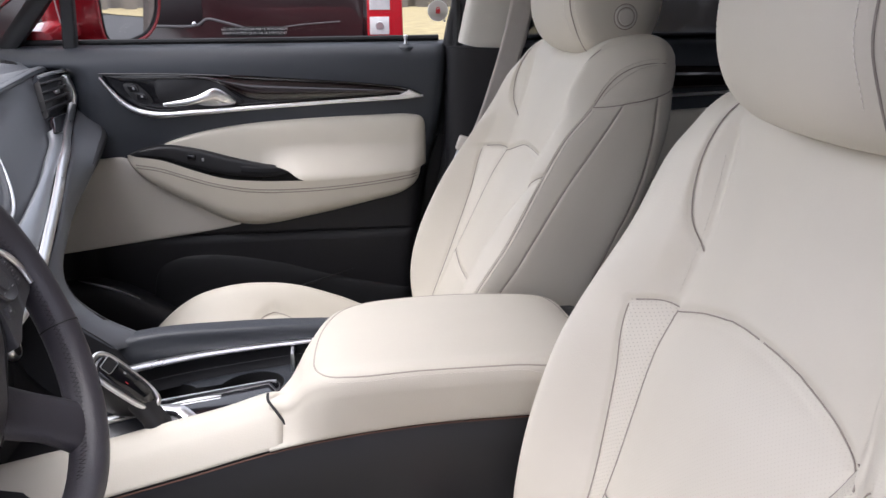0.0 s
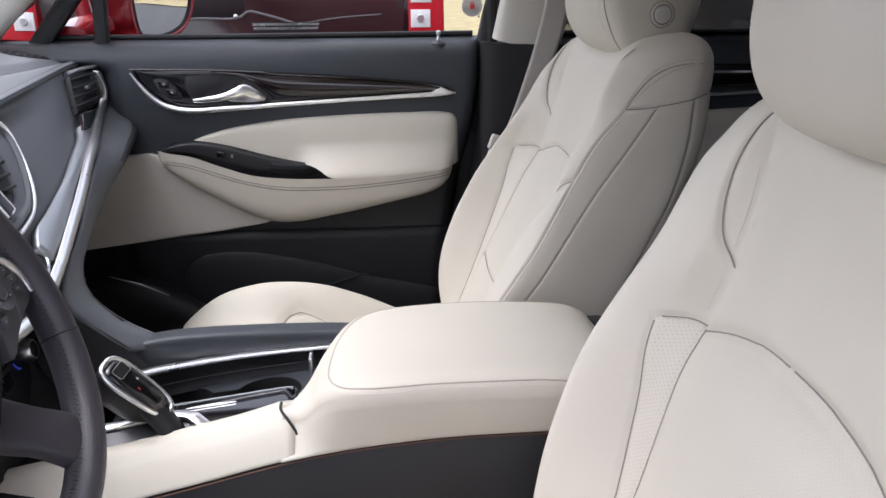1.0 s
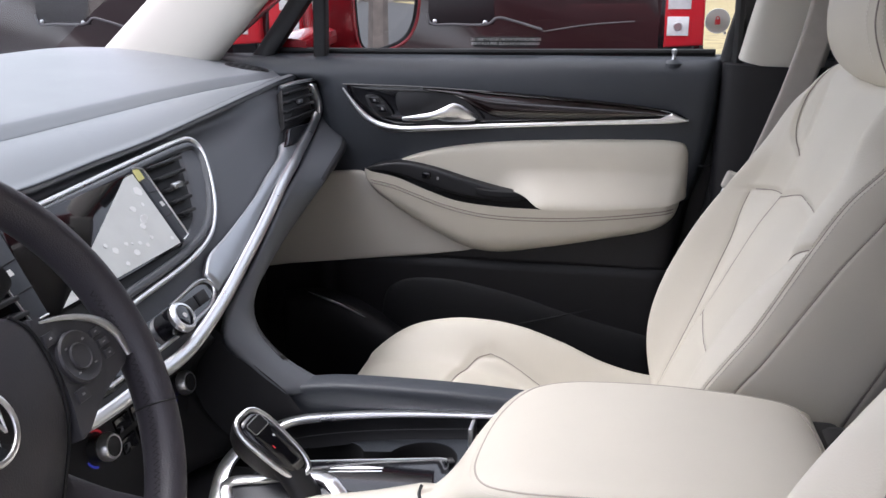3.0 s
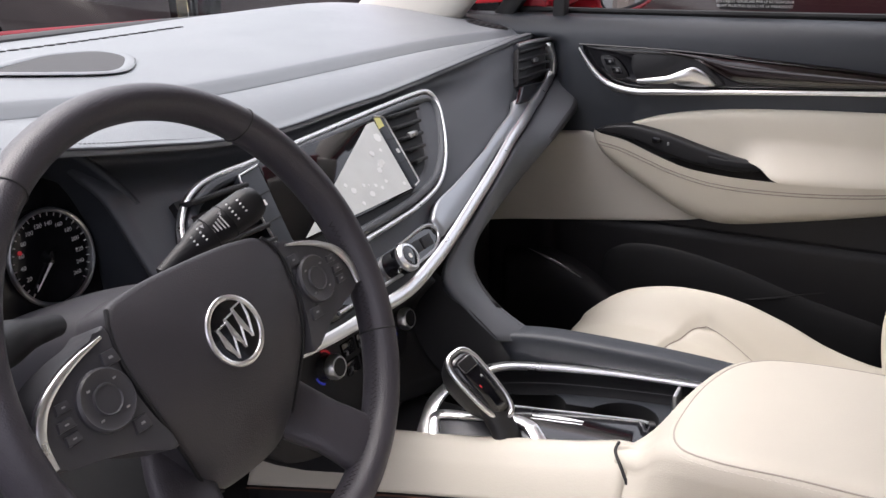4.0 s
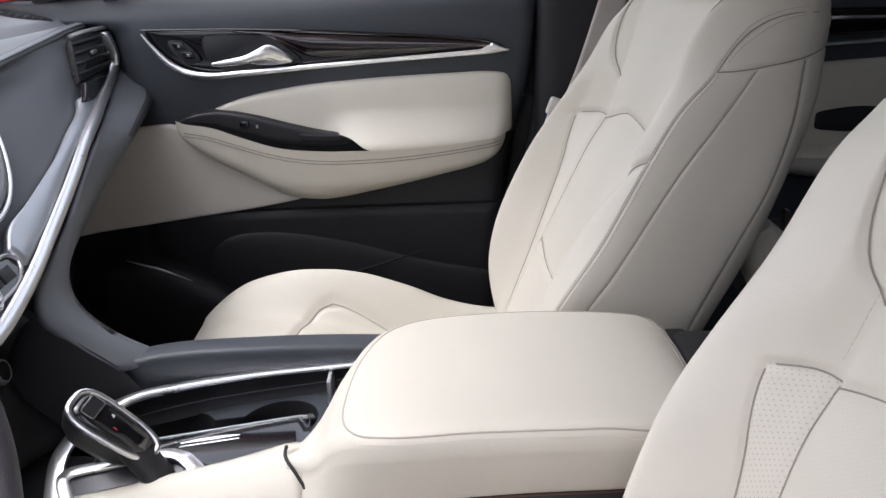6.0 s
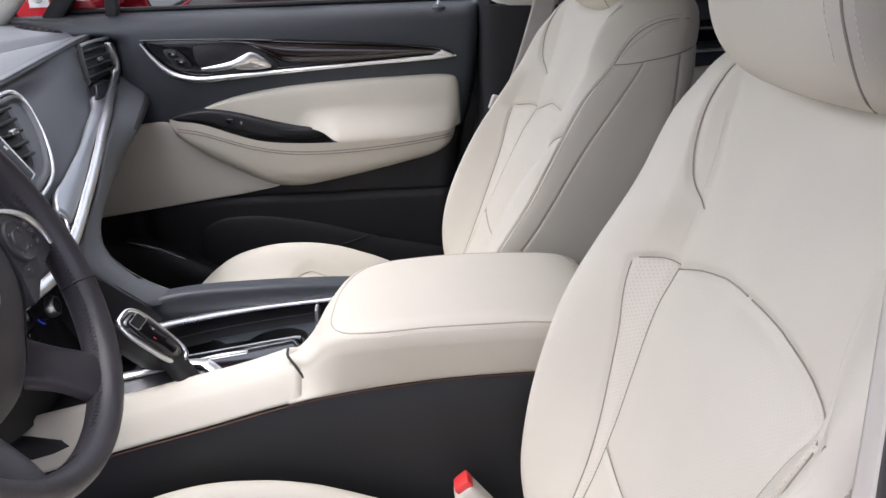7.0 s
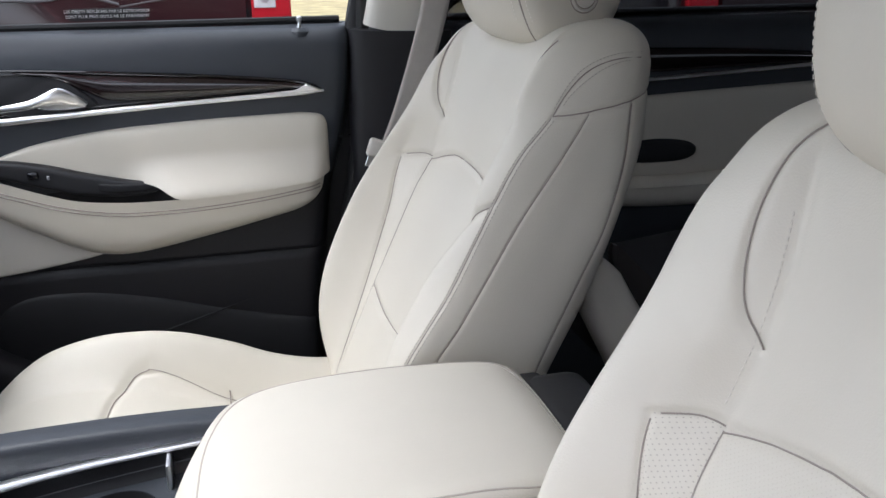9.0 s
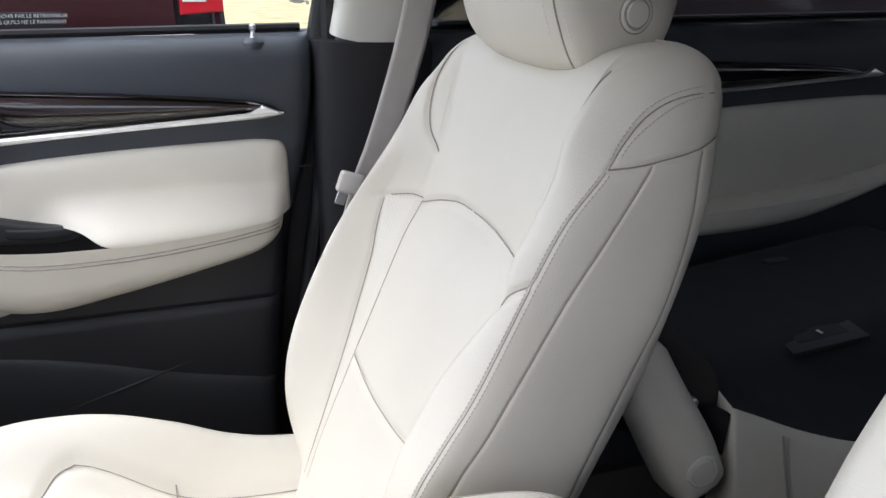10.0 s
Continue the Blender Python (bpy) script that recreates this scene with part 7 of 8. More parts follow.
# passenger belt on the centre pillar
BELT = thing("seat_belt", "cream webbing seat belt hanging down the centre pillar", "seat belt", (0.42, 0.72, 0.45))
bl_a = cr([(0.500, 0.690, 1.45), (0.487, 0.700, 1.30), (0.466, 0.700, 1.20), (0.430, 0.705, 1.08), (0.402, 0.712, 1.00), (0.36, 0.735, 0.80), (0.33, 0.76, 0.55)], 60)
surf("webbing", np.array([[p + np.array((0.024, 0.004, 0.003)) * t for t in np.linspace(-1, 1, 8)] for p in bl_a]), webbing, BELT, "ribbed cream webbing", thick=0.0014)
part("belt_tongue", bm_box((0.374, 0.690, 1.012), (0.034, 0.012, 0.030), 0.005, 3, pose(0, 0, 0, 0, 20, 0).to_3x3().to_4x4()), vinyl, BELT, "cream belt tongue")
part("tongue_blade", bm_box((0.362, 0.690, 0.994), (0.014, 0.003, 0.022), 0.001, 1, pose(0, 0, 0, 0, 20, 0).to_3x3().to_4x4()), satin, BELT, "metal tongue blade")
# driver's belt, hanging in front of the pillar of the open doorway
DBELT = thing("seat_belt", "cream webbing seat belt hanging beside the open doorway", "seat belt", (0.40, -0.68, 0.45))
db = cr([(0.418, -0.640, 1.52), (0.370, -0.664, 1.34), (0.357, -0.672, 1.21), (0.354, -0.674, 1.10), (0.350, -0.677, 0.98), (0.350, -0.684, 0.80), (0.36, -0.692, 0.55)], 60)
surf("webbing", np.array([[p + np.array((0.009, 0.021, 0.002)) * t for t in np.linspace(-1, 1, 8)] for p in db]), webbing, DBELT, "ribbed cream webbing", thick=0.0014)
for t in (-1, 1):
    part("selvedge", bm_tube([p + np.array((0.009, 0.021, 0.002)) * t for p in db], 0.0012, 0.0012, (0, 1, 0), 6), webbing, DBELT)

# ---- rear door on the passenger side ----
RD = thing("rear_door", "closed rear passenger door with cream insert and silver strip", "car door", (1.05, 0.80, 0.42))
P = []
for x in np.linspace(0.50, 1.52, 50):
    P.append([(x, float(skin_y(z)) + 0.012, z) for z in np.linspace(0.42, 1.1999, 50)])
surf("door_panel", np.array(P), soft_black, RD, "charcoal rear door panel", thick=0.012)
RY = lambda u, v, d: (u, 0.774 - d, v)
pad("wood_inlay", lut([(0.60, 1.148), (0.90, 1.146), (1.10, 1.138), (1.25, 1.126), (1.33, 1.112)]), lut([(0.60, 1.098), (0.90, 1.102), (1.10, 1.106), (1.25, 1.108), (1.33, 1.109)]),
    0.60, 1.33, 0.776, 0.012, wood, RD, "dark glossy wood inlay", nv=14, power=2.4)
part("chrome_edge", bm_tube(cr([(0.60, 0.764, 1.080), (0.80, 0.764, 1.088), (1.05, 0.764, 1.098), (1.34, 0.764, 1.111)], 40), 0.0035, 0.0035, (0, 1, 0), 10), chrome, RD, "silver lower edge of the strip")
part("chrome_tip", bm_prism([(1.30, 1.109), (1.345, 1.111), (1.322, 1.122)], RY, 0.006, 0.015, 0.002), chrome, RD)
part("door_handle", bm_tube(cr([(0.66, 0.745, 1.112), (0.70, 0.738, 1.120), (0.745, 0.742, 1.125), (0.775, 0.752, 1.116)], 20), 0.005, 0.009, (0, 0, 1), 12, taper=np.interp(np.linspace(0, 1, 20), [0, 0.4, 0.75, 1], [0.5, 0.8, 1.4, 0.5])), chrome, RD, "chrome pull handle")
pad("cream_insert", lut([(0.62, 1.040), (0.80, 1.055), (1.05, 1.066), (1.35, 1.072), (1.48, 1.060)]), lut([(0.62, 0.92), (0.80, 0.905), (1.05, 0.905), (1.30, 0.925), (1.48, 0.96)]),
    0.62, 1.48, 0.782, 0.022, leather, RD, "cream leather padded insert", nv=24, power=4)
pad("armrest", lut([(0.66, 0.925), (0.85, 0.915), (1.05, 0.915), (1.30, 0.935), (1.46, 0.965)]), lut([(0.66, 0.90), (0.80, 0.865), (1.00, 0.852), (1.20, 0.865), (1.46, 0.945)]),
    0.66, 1.46, 0.782, 0.055, leather, RD, "cream leather rear armrest", nv=24, power=2.6)
pad("pull_cup", lut([(0.82, 0.975), (0.90, 0.984), (0.97, 0.975), (0.995, 0.960)]), lut([(0.82, 0.945), (0.90, 0.938), (0.97, 0.942), (0.995, 0.955)]), 0.82, 0.995, 0.772, 0.018, deep_black, RD, "black pull cup", nv=12, power=5)
part("armrest_seam", bm_tube(cr([(0.70, 0.727, 0.908), (0.90, 0.726, 0.900), (1.10, 0.726, 0.902), (1.30, 0.728, 0.918), (1.44, 0.745, 0.950)], 40), 0.0014, 0.0014, (0, 1, 0), 6), thread, RD, "stitched armrest seam")
part("window_seal", bm_tube([(0.50, 0.826, 1.205), (1.52, 0.826, 1.207)], 0.006, 0.006, (0, 0, 1), 8), rubber, RD)

# ---- second row seat, folded forward ----
R2 = thing("second_row_seat", "folded cream rear seat with a black carpeted back", "car seat", (1.0, 0.42, 0.42))
rim = cr([(0.680, 0.25, 0.842), (0.722, 0.25, 0.822), (0.781, 0.25, 0.794), (0.869, 0.25, 0.762), (0.98, 0.25, 0.742), (1.25, 0.25, 0.735)], 40)
side_rows = []
for p in rim:
    bulge = lambda t: -0.012 * math.sin(math.pi * min(1, t * 1.2))
    side_rows.append([(p[0] + 0.010, 0.262, p[2] + 0.001)] + [(p[0] + (0.02 if p[0] < 0.70 else 0.0) * t, 0.25 + bulge(t), p[2] + (0.50 - p[2]) * t) for t in np.linspace(0.0, 1, 16)])
side_rows.insert(0, [(0.700, 0.30, q[2]) for q in side_rows[0]])
surf("cushion", np.array(side_rows), leather, R2, "cream leather side of the rear cushion")
bz_at = lambda x: 0.815 + 0.075 * (x - 0.735) / 0.62
bk = []
for p in rim:
    row = []
    for t in np.linspace(0, 1, 30):
        y = 0.252 + 0.44 * t
        k = float(smooth01(y, 0.25, 0.40))
        row.append((p[0] - 0.05 * k * (1 - (p[0] - 0.672) / 0.58), y, p[2] * (1 - k) + bz_at(p[0]) * k - 0.05 * max(0, (t - 0.92) / 0.08) ** 2))
    bk.append(row)
bk.insert(0, [(q[0] - 0.004, q[1], q[2] - 0.05) for q in bk[0]])
surf("folded_back", np.array(bk), fabric, R2, "black carpet back of the folded seat")
lt = part("latch_plate", bm_prism([(0.862, 0.366), (0.974, 0.357), (0.984, 0.412), (0.878, 0.437)], lambda u, v, d: (u, v, bz_at(u) + d), -0.004, 0.0025, 0.002), hard_black, R2, "black latch plate")
# dark plate on top that paints the shade of the latch opening
part("latch_hollow_shade", bm_prism([(0.885, 0.384), (0.958, 0.377), (0.962, 0.402), (0.893, 0.416)], lambda u, v, d: (u, v, bz_at(u) + d), 0.0020, 0.0032, 0.0), deep_black, lt)
part("latch_pin", bm_box((0.925, 0.392, bz_at(0.925) + 0.0045), (0.004, 0.012, 0.002), 0.0006, 1), satin, lt)
part("hinge_mark", bm_box((1.045, 0.61, bz_at(1.045) + 0.001), (0.07, 0.02, 0.004), 0.002, 1), rubber, R2)
# fold-up armrest with its round button
arm_p = cr([(0.548, 0.262, 0.947), (0.578, 0.262, 0.888), (0.617, 0.262, 0.819), (0.647, 0.262, 0.759)], 24)
ar = part("armrest", bm_tube(arm_p, 0.036, 0.040, (0, 1, 0), 20, square=3.0, taper=np.interp(np.linspace(0, 1, 24), [0, 0.12, 0.7, 0.93, 1], [0.55, 0.85, 1.0, 0.95, 0.6])), leather, R2, "cream leather fold-up armrest")
part("armrest_button", bm_lathe([(0.019, -0.006), (0.019, 0.0015), (0.0165, 0.003), (0.0145, 0.001), (0.013, 0.003), (0.004, 0.0035)], (0.629, 0.223, 0.800), (0, -1, 0), 32), vinyl, ar, "round cream armrest cap")
part("side_bracket", bm_prism(cr([(0.60, 0.955), (0.64, 0.92), (0.69, 0.865), (0.69, 0.81), (0.665, 0.80), (0.62, 0.87)], 30, True), lambda u, v, d: (u, d, v), 0.295, 0.31, 0.004), mat("brown_bracket", (0.045, 0.038, 0.036), 0.5, vary=0.1), R2, "dark hinge bracket")
part("bracket_bolt", bm_lathe([(0.007, 0), (0.007, 0.006), (0.004, 0.008)], (0.655, 0.290, 0.842), (0, -1, 0), 14), chrome, R2, "bright hinge bolt")
part("cushion_seam", bm_tube(cr([(0.749, 0.2445, 0.806), (0.755, 0.2395, 0.76), (0.768, 0.2375, 0.70), (0.785, 0.2385, 0.62)], 14), 0.0014, 0.0014, (1, 0, 0), 6), seam_dark, R2)
stitch_row("stitching", cr([(0.757, 0.2438, 0.803), (0.763, 0.2388, 0.76), (0.776, 0.2370, 0.70), (0.793, 0.2380, 0.62)], 30), [(0, -1, 0)] * 30, R2)
R3 = copy_thing(R2, pose(1.0, -0.42, 0.42))
tagged(R3, "folded cream rear seat with a black carpeted back behind the driver")

# ---- own car outside: hood, mirror, body side ----
hd_rows = []
for x in np.linspace(-2.10, -1.0, 24):
    t = (x + 2.10) / 1.10
    hd_rows.append([(x, y, 0.96 + 0.242 * t ** 0.62 - 0.05 * abs(y / 0.80) ** 3 + 0.004 * math.exp(-((abs(y) - 0.45) / 0.08) ** 2)) for y in np.linspace(-0.80, 0.80, 40)])
ob = surf("hood", np.array(hd_rows), red_paint, None, thick=0.02)
tagged(ob, "glossy red bonnet beyond the windscreen", "bonnet", kind="structure")
for s, tag in ((1, "passenger"), (-1, "driver")):
    if s == 1:
        sd = []
        for x in np.linspace(-2.1, 2.62, 60):
            ztop = 1.03 + 0.16 * float(smooth01(x, -1.1, -0.55))
            sd.append([(x, 0.90 - 0.035 * abs((z - 0.85) / 0.4) ** 2.2 - 0.10 * max(0, (-x - 1.5)) ** 2 - 0.16 * max(0, x - 2.1) ** 2, z) for z in np.linspace(0.30, ztop, 20)])
        ob = surf("wall_body_side_" + tag, np.array(sd), red_paint, None, thick=0.02)
        tagged(ob, "glossy red car body side", "car body", kind="structure")
sd = []
for x in np.linspace(-2.1, -0.95, 24):
    sd.append([(x, -0.90 + 0.035 * abs((z - 0.85) / 0.4) ** 2.2, z) for z in np.linspace(0.30, 1.03, 14)])
ob = surf("wall_fender_driver", np.array(sd), red_paint, None, thick=0.02)
tagged(ob, "glossy red front fender", "car body", kind="structure")
rf = []
for x in np.linspace(-0.10, 2.55, 30):
    rf.append([(x, y, 1.70 - 0.05 * abs(y / 0.7) ** 3 - 0.10 * max(0, -x + 0.15) - 0.02 * max(0, x - 1.8)) for y in np.linspace(-0.70, 0.70, 20)])
ob = surf("roof", np.array(rf), red_paint, None, thick=0.02)
tagged(ob, "red car roof", "roof", kind="structure")
for s, tag in ((1, "passenger"), (-1, "driver")):
    rail_o = cr([(-0.60, s * 0.86, 1.24), (-0.30, s * 0.79, 1.44), (-0.05, s * 0.735, 1.59), (0.5, s * 0.735, 1.655), (1.6, s * 0.73, 1.65), (2.3, s * 0.70, 1.60), (2.62, s * 0.70, 1.40), (2.70, s * 0.74, 1.22)], 60)
    ob = part("trim_roof_edge_" + tag, bm_tube(rail_o, 0.030, 0.040, (0, 0, 1), 14, square=3), red_paint)
    tagged(ob, "red roof edge and pillars of the car body", "car body", kind="structure")
sd = []
for x in np.linspace(0.56, 2.62, 34):
    sd.append([(x, -0.90 + 0.035 * abs((z - 0.85) / 0.4) ** 2.2 + 0.16 * max(0, x - 2.1) ** 2, z) for z in np.linspace(0.30, 1.19, 20)])
ob = surf("wall_body_side_driver", np.array(sd), red_paint, None, thick=0.02)
tagged(ob, "glossy red rear car body side", "car body", kind="structure")
for x0, zt, nm, lb in ((-2.16, 0.96, "wall_front_fascia", "red front bumper of the car"), (2.66, 1.22, "wall_rear_fascia", "red tailgate and rear bumper of the car")):
    bow = -0.12 if x0 < 0 else 0.08
    P = np.array([[(x0 + bow * (1 - abs(y / 0.86) ** 2.5) * (1 - 0.3 * abs(z - 0.6)), y, z) for z in np.linspace(0.28, zt, 14)] for y in np.linspace(-0.86, 0.86, 30)])
    ob = surf(nm, P, red_paint, None, thick=0.02)
    tagged(ob, lb, "car body", kind="structure")


def road_wheel(at, side):
    W = thing("road_wheel", "black tyre on a silver five-spoke wheel under the car", "wheel", (at[0], at[1], 0.0), "road wheels")
    ty = part("tyre", bm_lathe([(0.24, -0.115), (0.33, -0.115), (0.362, -0.08), (0.365, 0.08), (0.33, 0.115), (0.24, 0.115)], at, (0, side, 0), 48), rubber, W, "black rubber tyre")
    rm = part("rim", bm_lathe([(0.245, -0.10), (0.245, 0.10), (0.235, 0.112), (0.225, 0.10), (0.215, 0.02)], at, (0, side, 0), 48, False), satin, W, "silver wheel rim")
    for k in range(5):
        a = 2 * math.pi * k / 5
        part("spoke", bm_tube([(at[0] + 0.03 * math.cos(a), at[1] + side * 0.095, at[2] + 0.03 * math.sin(a)), (at[0] + 0.232 * math.cos(a), at[1] + side * 0.085, at[2] + 0.232 * math.sin(a))], 0.030, 0.014, (0, 1, 0), 10, taper=[1.2, 0.8]), satin, rm)
    part("hub_cap", bm_lathe([(0.05, 0.07), (0.05, 0.10), (0.03, 0.108)], at, (0, side, 0), 24), satin, rm)
    return W


for x in (-1.42, 1.58):
    for sgn in (-1, 1):
        road_wheel((x, sgn * 0.84, 0.345), sgn)

MR = thing("door_mirror", "glossy red door mirror beside the window", "car mirror", (-0.30, 0.98, 1.20))
MC = Vector((-0.285, 0.985, 1.285))
MS, MN = Vector((0.533, 0.846, 0)), Vector((0.846, -0.533, 0))


def on_mirror(u, v, d=0.0):
    return tuple(MC + MS * u + Vector((0, 0, 1)) * v + MN * d)


mo = cr([(-0.082, 0.03), (-0.080, -0.03), (-0.070, -0.075), (-0.050, -0.087), (0.0, -0.082), (0.045, -0.066), (0.070, -0.035), (0.080, 0.02), (0.078, 0.07), (0.055, 0.092), (-0.05, 0.092), (-0.078, 0.075)], 64, True)
shell = []
for s, d in ((1.02, 0.004), (1.10, 0.010), (1.17, 0.002), (1.22, -0.02), (1.22, -0.05), (1.15, -0.085), (0.95, -0.115), (0.6, -0.135), (0.25, -0.143), (0.001, -0.144)):
    shell.append([on_mirror(p[0] * s - (0.05 if d < -0.04 else 0.0) * min(1, -d * 8), p[1] * s, d) for p in mo])
surf("housing", np.array(shell).transpose(1, 0, 2), red_paint, MR, "glossy red mirror housing", wrap=True)
part("mirror_glass", bm_prism([tuple(p) for p in mo], on_mirror, -0.002, 0.003), mirror_mat, MR, "silvered mirror glass")
part("mirror_rim", bm_tube([on_mirror(p[0] * 1.015, p[1] * 1.015, 0.004) for p in mo], 0.003, 0.003, tuple(MN), 8, True), rubber, MR, "black mirror rim")
part("mirror_foot", bm_tube(cr([(-0.44, 0.83, 1.205), (-0.43, 0.90, 1.215), (-0.38, 0.97, 1.235)], 14), 0.045, 0.022, (0, 0, 1), 16, square=3), red_paint, MR, "red mirror foot")
part("housing_seam", bm_tube(cr([on_mirror(-0.150, 0.09, -0.045), on_mirror(-0.148, 0.0, -0.045), on_mirror(-0.128, -0.09, -0.045)], 16), 0.0015, 0.0015, (1, 0, 0), 6), tail_white, MR)

# ---- parked vehicles ----
TY = 3.20


def pickup(cx, label):
    T = thing("pickup_truck", label, "pickup truck", (cx, TY + 2.5, 0))
    D = lambda u, v, d: (cx + u, TY - d, v)
    bed = []
    for y in np.linspace(0.0, 2.0, 10):
        bed.append([(cx + u, TY + 0.02 + y, z) for u, z in cr([(-0.98, 0.55), (-1.0, 0.85), (-0.985, 1.15), (-0.95, 1.42), (-0.88, 1.46)], 14)])
    surf("bed_side", np.array(bed), black_paint, T, "black bed side", thick=0.05)
    surf("bed_side", np.array([[(2 * cx - q[0], q[1], q[2]) for q in r] for r in bed]), black_paint, T, "black bed side", thick=0.05)
    gate = part("tailgate", bm_prism(cr([(-0.78, 0.80), (-0.80, 1.10), (-0.78, 1.42), (-0.4, 1.45), (0.4, 1.45), (0.78, 1.42), (0.80, 1.10), (0.78, 0.80), (0.4, 0.78), (-0.4, 0.78)], 80, True), D, -0.06, 0.0, 0.015, 3), maroon_paint, T, "very dark glossy tailgate")
    part("plate_recess", bm_prism([(-0.215, 1.15), (0.085, 1.15), (0.085, 1.33), (-0.215, 1.33)], D, -0.002, 0.004, 0.002), mat("dark_recess", (0.012, 0.008, 0.010), 0.4) if "dark_recess" not in bpy.data.materials else bpy.data.materials["dark_recess"], gate, "dark plate recess")
    for u, v in ((-0.185, 1.295), (0.045, 1.290), (-0.185, 1.165), (0.045, 1.16)):
        part("plate_bolt", bm_lathe([(0.010, 0), (0.010, 0.006), (0.005, 0.009)], D(u, v, 0.003), (0, -1, 0), 12), satin, gate)
    part("recess_edge", bm_tube(cr([D(-0.22, 1.20, 0.006), D(-0.205, 1.158, 0.006), D(-0.10, 1.152, 0.006), D(0.06, 1.155, 0.006), D(0.10, 1.18, 0.006), D(0.18, 1.165, 0.006), D(0.30, 1.13, 0.006)], 50), 0.006, 0.004, (0, 1, 0), 8), mat("grey_edge", (0.12, 0.115, 0.12), 0.35) if "grey_edge" not in bpy.data.materials else bpy.data.materials["grey_edge"], gate, "grey edge under the recess")
    part("gate_crease", bm_tube(cr([D(0.30, 1.33, 0.002), D(0.55, 1.34, 0.002), D(0.76, 1.36, 0.002)], 20), 0.004, 0.003, (0, 1, 0), 6), bpy.data.materials["grey_edge"], gate)
    part("gate_crease", bm_tube(cr([D(0.30, 1.12, 0.002), D(0.5, 1.15, 0.002), D(0.70, 1.165, 0.002)], 20), 0.003, 0.003, (0, 1, 0), 6), bpy.data.materials["grey_edge"], gate)
    for s in (-1, 1):
        lamp = part("tail_light", bm_prism([(s * 0.825, 1.055), (s * 0.99, 1.065), (s * 0.985, 1.46), (s * 0.825, 1.46)][::s], D, -0.10, 0.012, 0.012, 3), tail_red, T, "tall red tail light with clear lenses")
        part("clear_lens", bm_prism([(s * 0.835, 1.105), (s * 0.925, 1.105), (s * 0.925, 1.185), (s * 0.835, 1.185)][::s], D, 0.010, 0.018, 0.004), tail_white, lamp, "clear reversing lens")
        part("clear_lens", bm_prism([(s * 0.835, 1.215), (s * 0.93, 1.215), (s * 0.93, 1.42), (s * 0.835, 1.42)][::s], D, 0.010, 0.016, 0.004), tail_white, lamp, "clear upper lens")
        part("red_lens", bm_prism([(s * 0.85, 1.26), (s * 0.895, 1.26), (s * 0.895, 1.40), (s * 0.85, 1.40)][::s], D, 0.015, 0.020, 0.003), tail_red, lamp, "red inner lens")
        part("reverse_bulb", bm_lathe([(0.020, 0), (0.016, 0.008)], D(s * 0.88, 1.145, 0.017), (0, -1, 0), 16), satin, lamp)
    part("bumper", bm_box((cx, TY - 0.10, 0.66), (2.0, 0.22, 0.24), 0.05, 3), hard_black, T, "black rear bumper")
    part("cab", bm_prism(cr([(2.0, 0.60), (2.0, 1.25), (2.35, 1.85), (3.9, 1.85), (4.5, 1.25), (5.6, 1.15), (5.7, 0.60)], 60), lambda u, v, d: (cx + d, TY + u, v), -0.96, 0.96, 0.08, 3), black_paint, T, "black cab")
    part("rear_window", bm_prism([(-0.7, 1.35), (0.7, 1.35), (0.62, 1.78), (-0.62, 1.78)], lambda u, v, d: (cx + u, TY + 2.02 + (v - 1.25) * 0.58 - d, v), 0.0, 0.02, 0.004), dark_glass, T, "dark rear window")
    part("underbody", bm_box((cx, TY + 2.8, 0.62), (1.7, 5.4, 0.22), 0.05, 2), rubber, T)
    for u in (-0.86, 0.86):
        for y in (1.0, 4.6):
            w = part("wheel", bm_lathe([(0.20, -0.12), (0.36, -0.12), (0.39, -0.07), (0.39, 0.07), (0.36, 0.12), (0.20, 0.12)], (cx + u, TY + y, 0.37), (1, 0, 0), 32), rubber, T, "black tyre")
            part("rim", bm_lathe([(0.21, -0.11), (0.22, 0.11), (0.05, 0.125)], (cx + u, TY + y, 0.37), (1 if u > 0 else -1, 0, 0), 24), satin, w, "silver wheel rim")
    return T


pickup(-0.51, "black pickup truck parked tail-on beside the car, tall red tail lights")
pickup(-2.53, "black pickup truck parked tail-on further forward")
pickup(-4.55, "black pickup truck parked tail-on ahead of the bonnet")
pickup(3.35, "black pickup truck parked tail-on further back")

# ---- bare trees and a far hedge line ----


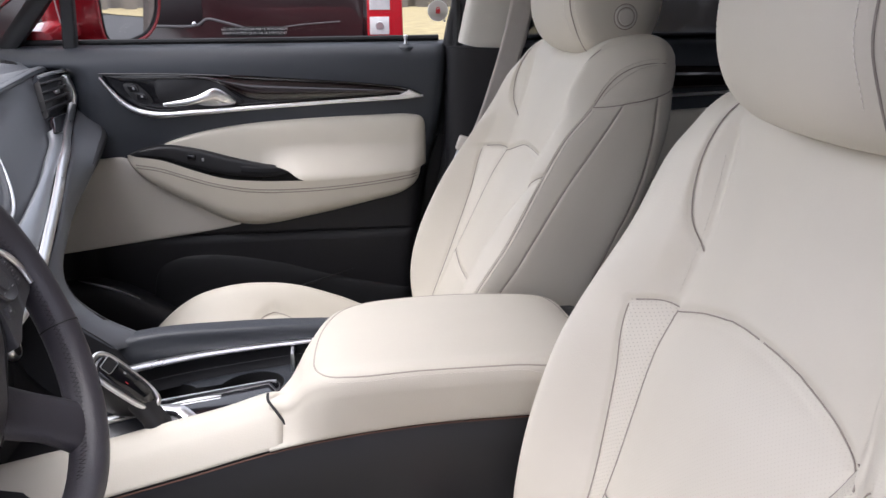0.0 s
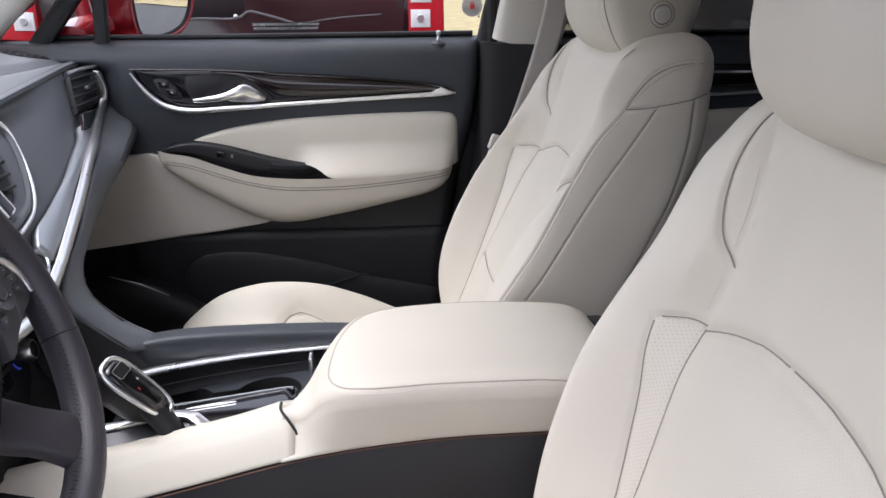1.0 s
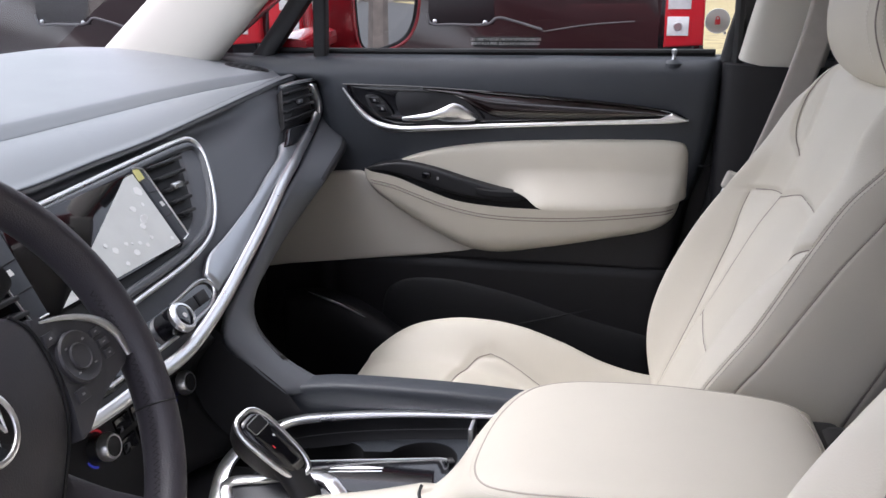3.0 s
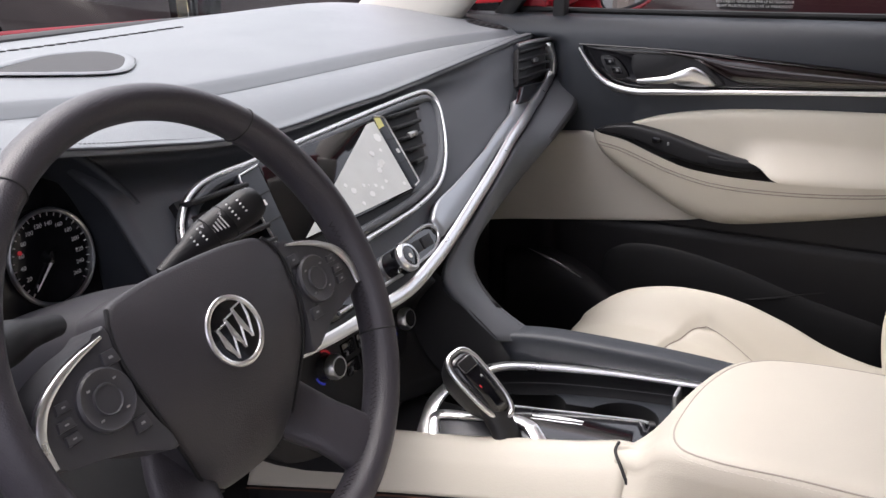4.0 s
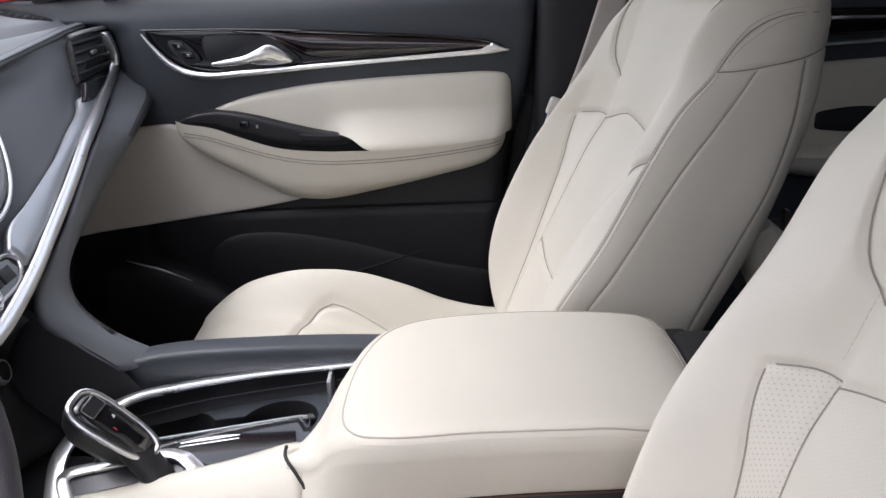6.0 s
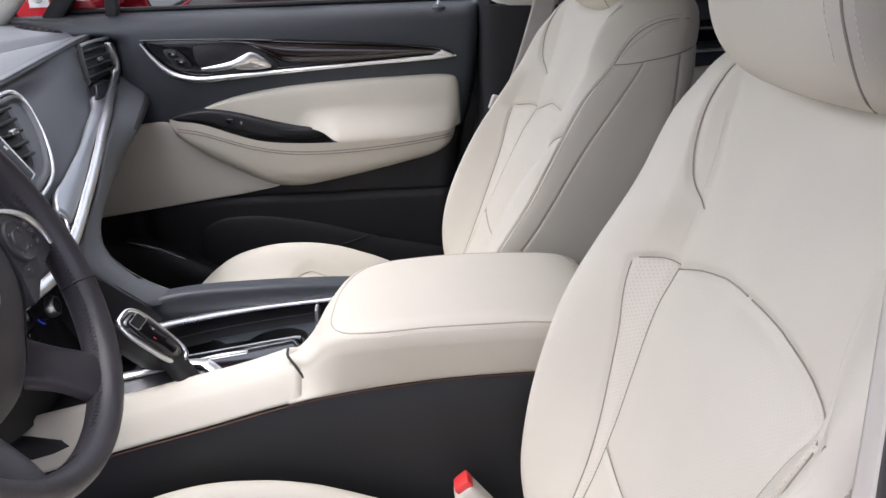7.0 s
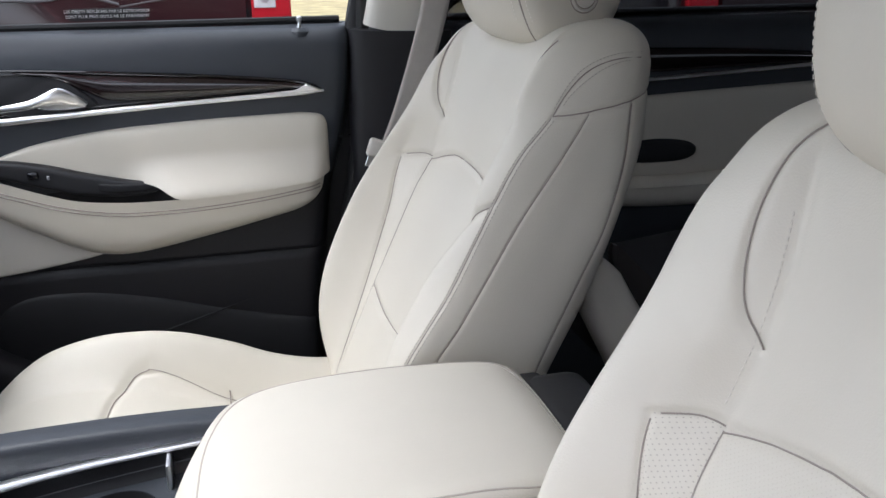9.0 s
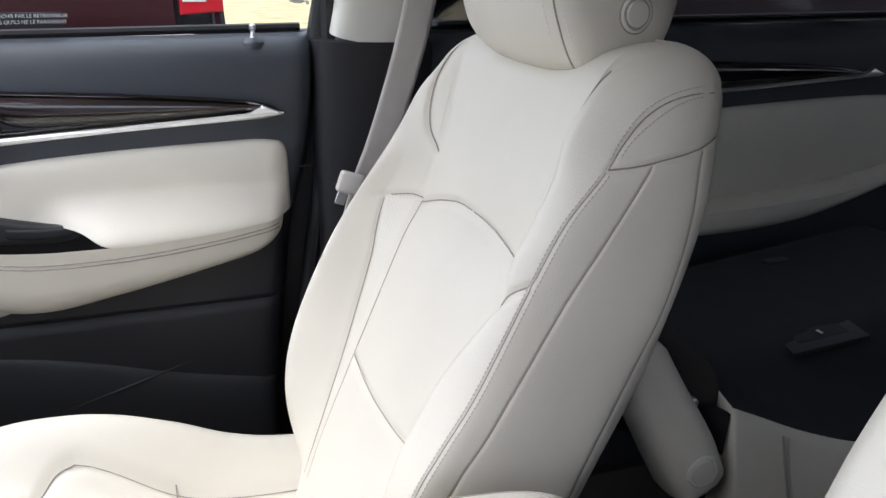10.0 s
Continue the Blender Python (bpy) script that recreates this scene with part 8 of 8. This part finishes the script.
def bare_tree(at, h, seed):
    rt = random.Random(seed)
    T = thing("bare_tree", "leafless grey winter tree on the dry grass", "tree", at, "bare trees")
    limbs = []

    def grow(p, d, ln, r, depth):
        pts = [np.array(p)]
        d = np.array(d, float)
        for _ in range(4):
            d = d + np.array((rt.uniform(-0.22, 0.22), rt.uniform(-0.22, 0.22), rt.uniform(-0.05, 0.15)))
            d /= np.linalg.norm(d)
            pts.append(pts[-1] + d * ln / 4)
        (trunk if depth == 0 else limbs).append(bm_tube(pts, r, r, (0.3, 0.9, 0.2), 6 if depth < 2 else 4, taper=np.linspace(1, 0.55, 5)))
        if depth < 4:
            for _ in range(3 if depth else 5):
                k = rt.randint(2, 4)
                nd = d + np.array((rt.uniform(-0.9, 0.9), rt.uniform(-0.9, 0.9), rt.uniform(0, 0.6)))
                grow(pts[k], nd / np.linalg.norm(nd), ln * rt.uniform(0.55, 0.75), r * 0.52, depth + 1)
    trunk = []
    grow(at, (0, 0, 1), h * 0.4, h * 0.022, 0)
    part("trunk", bm_join(trunk), bark, T, "grey tree trunk")
    tagged(part("crown", bm_join(limbs), bark, T, "bare branches"), kind="stuff")


for k, (x, y, h) in enumerate(((14, 3.2, 9), (20, 6.5, 11), (27, 1.5, 10), (24, 10, 12), (9, 26, 10), (-6, 30, 11))):
    bare_tree((x, y, 0), h, 11 + k)

# far tree line, a continuous uneven belt of twigs
ft = random.Random(3)
blades_v, blades_f = [], []
for k in range(2600):
    ang = ft.uniform(-2.4, 2.9)
    r = ft.uniform(75, 110)
    x, y = r * math.cos(ang), r * math.sin(ang)
    hgt, w = ft.uniform(3, 11), ft.uniform(0.15, 0.9)
    o = len(blades_v)
    tx, ty = -math.sin(ang) * w, math.cos(ang) * w
    lean = ft.uniform(-0.8, 0.8)
    blades_v += [(x - tx, y - ty, -0.1), (x + tx, y + ty, -0.1), (x + tx * 0.3 + lean, y + ty * 0.3, hgt * 0.7), (x + lean * 1.4, y, hgt)]
    blades_f += [(o, o + 1, o + 2, o + 3)]
ob = mesh_ob("far_trees", blades_v, blades_f, mat("far_woods", (0.16, 0.145, 0.13), 0.95, vary=0.3, vscale=0.5), None, smooth=False)
tagged(ob, "far line of grey leafless woods", "woods", kind="stuff")
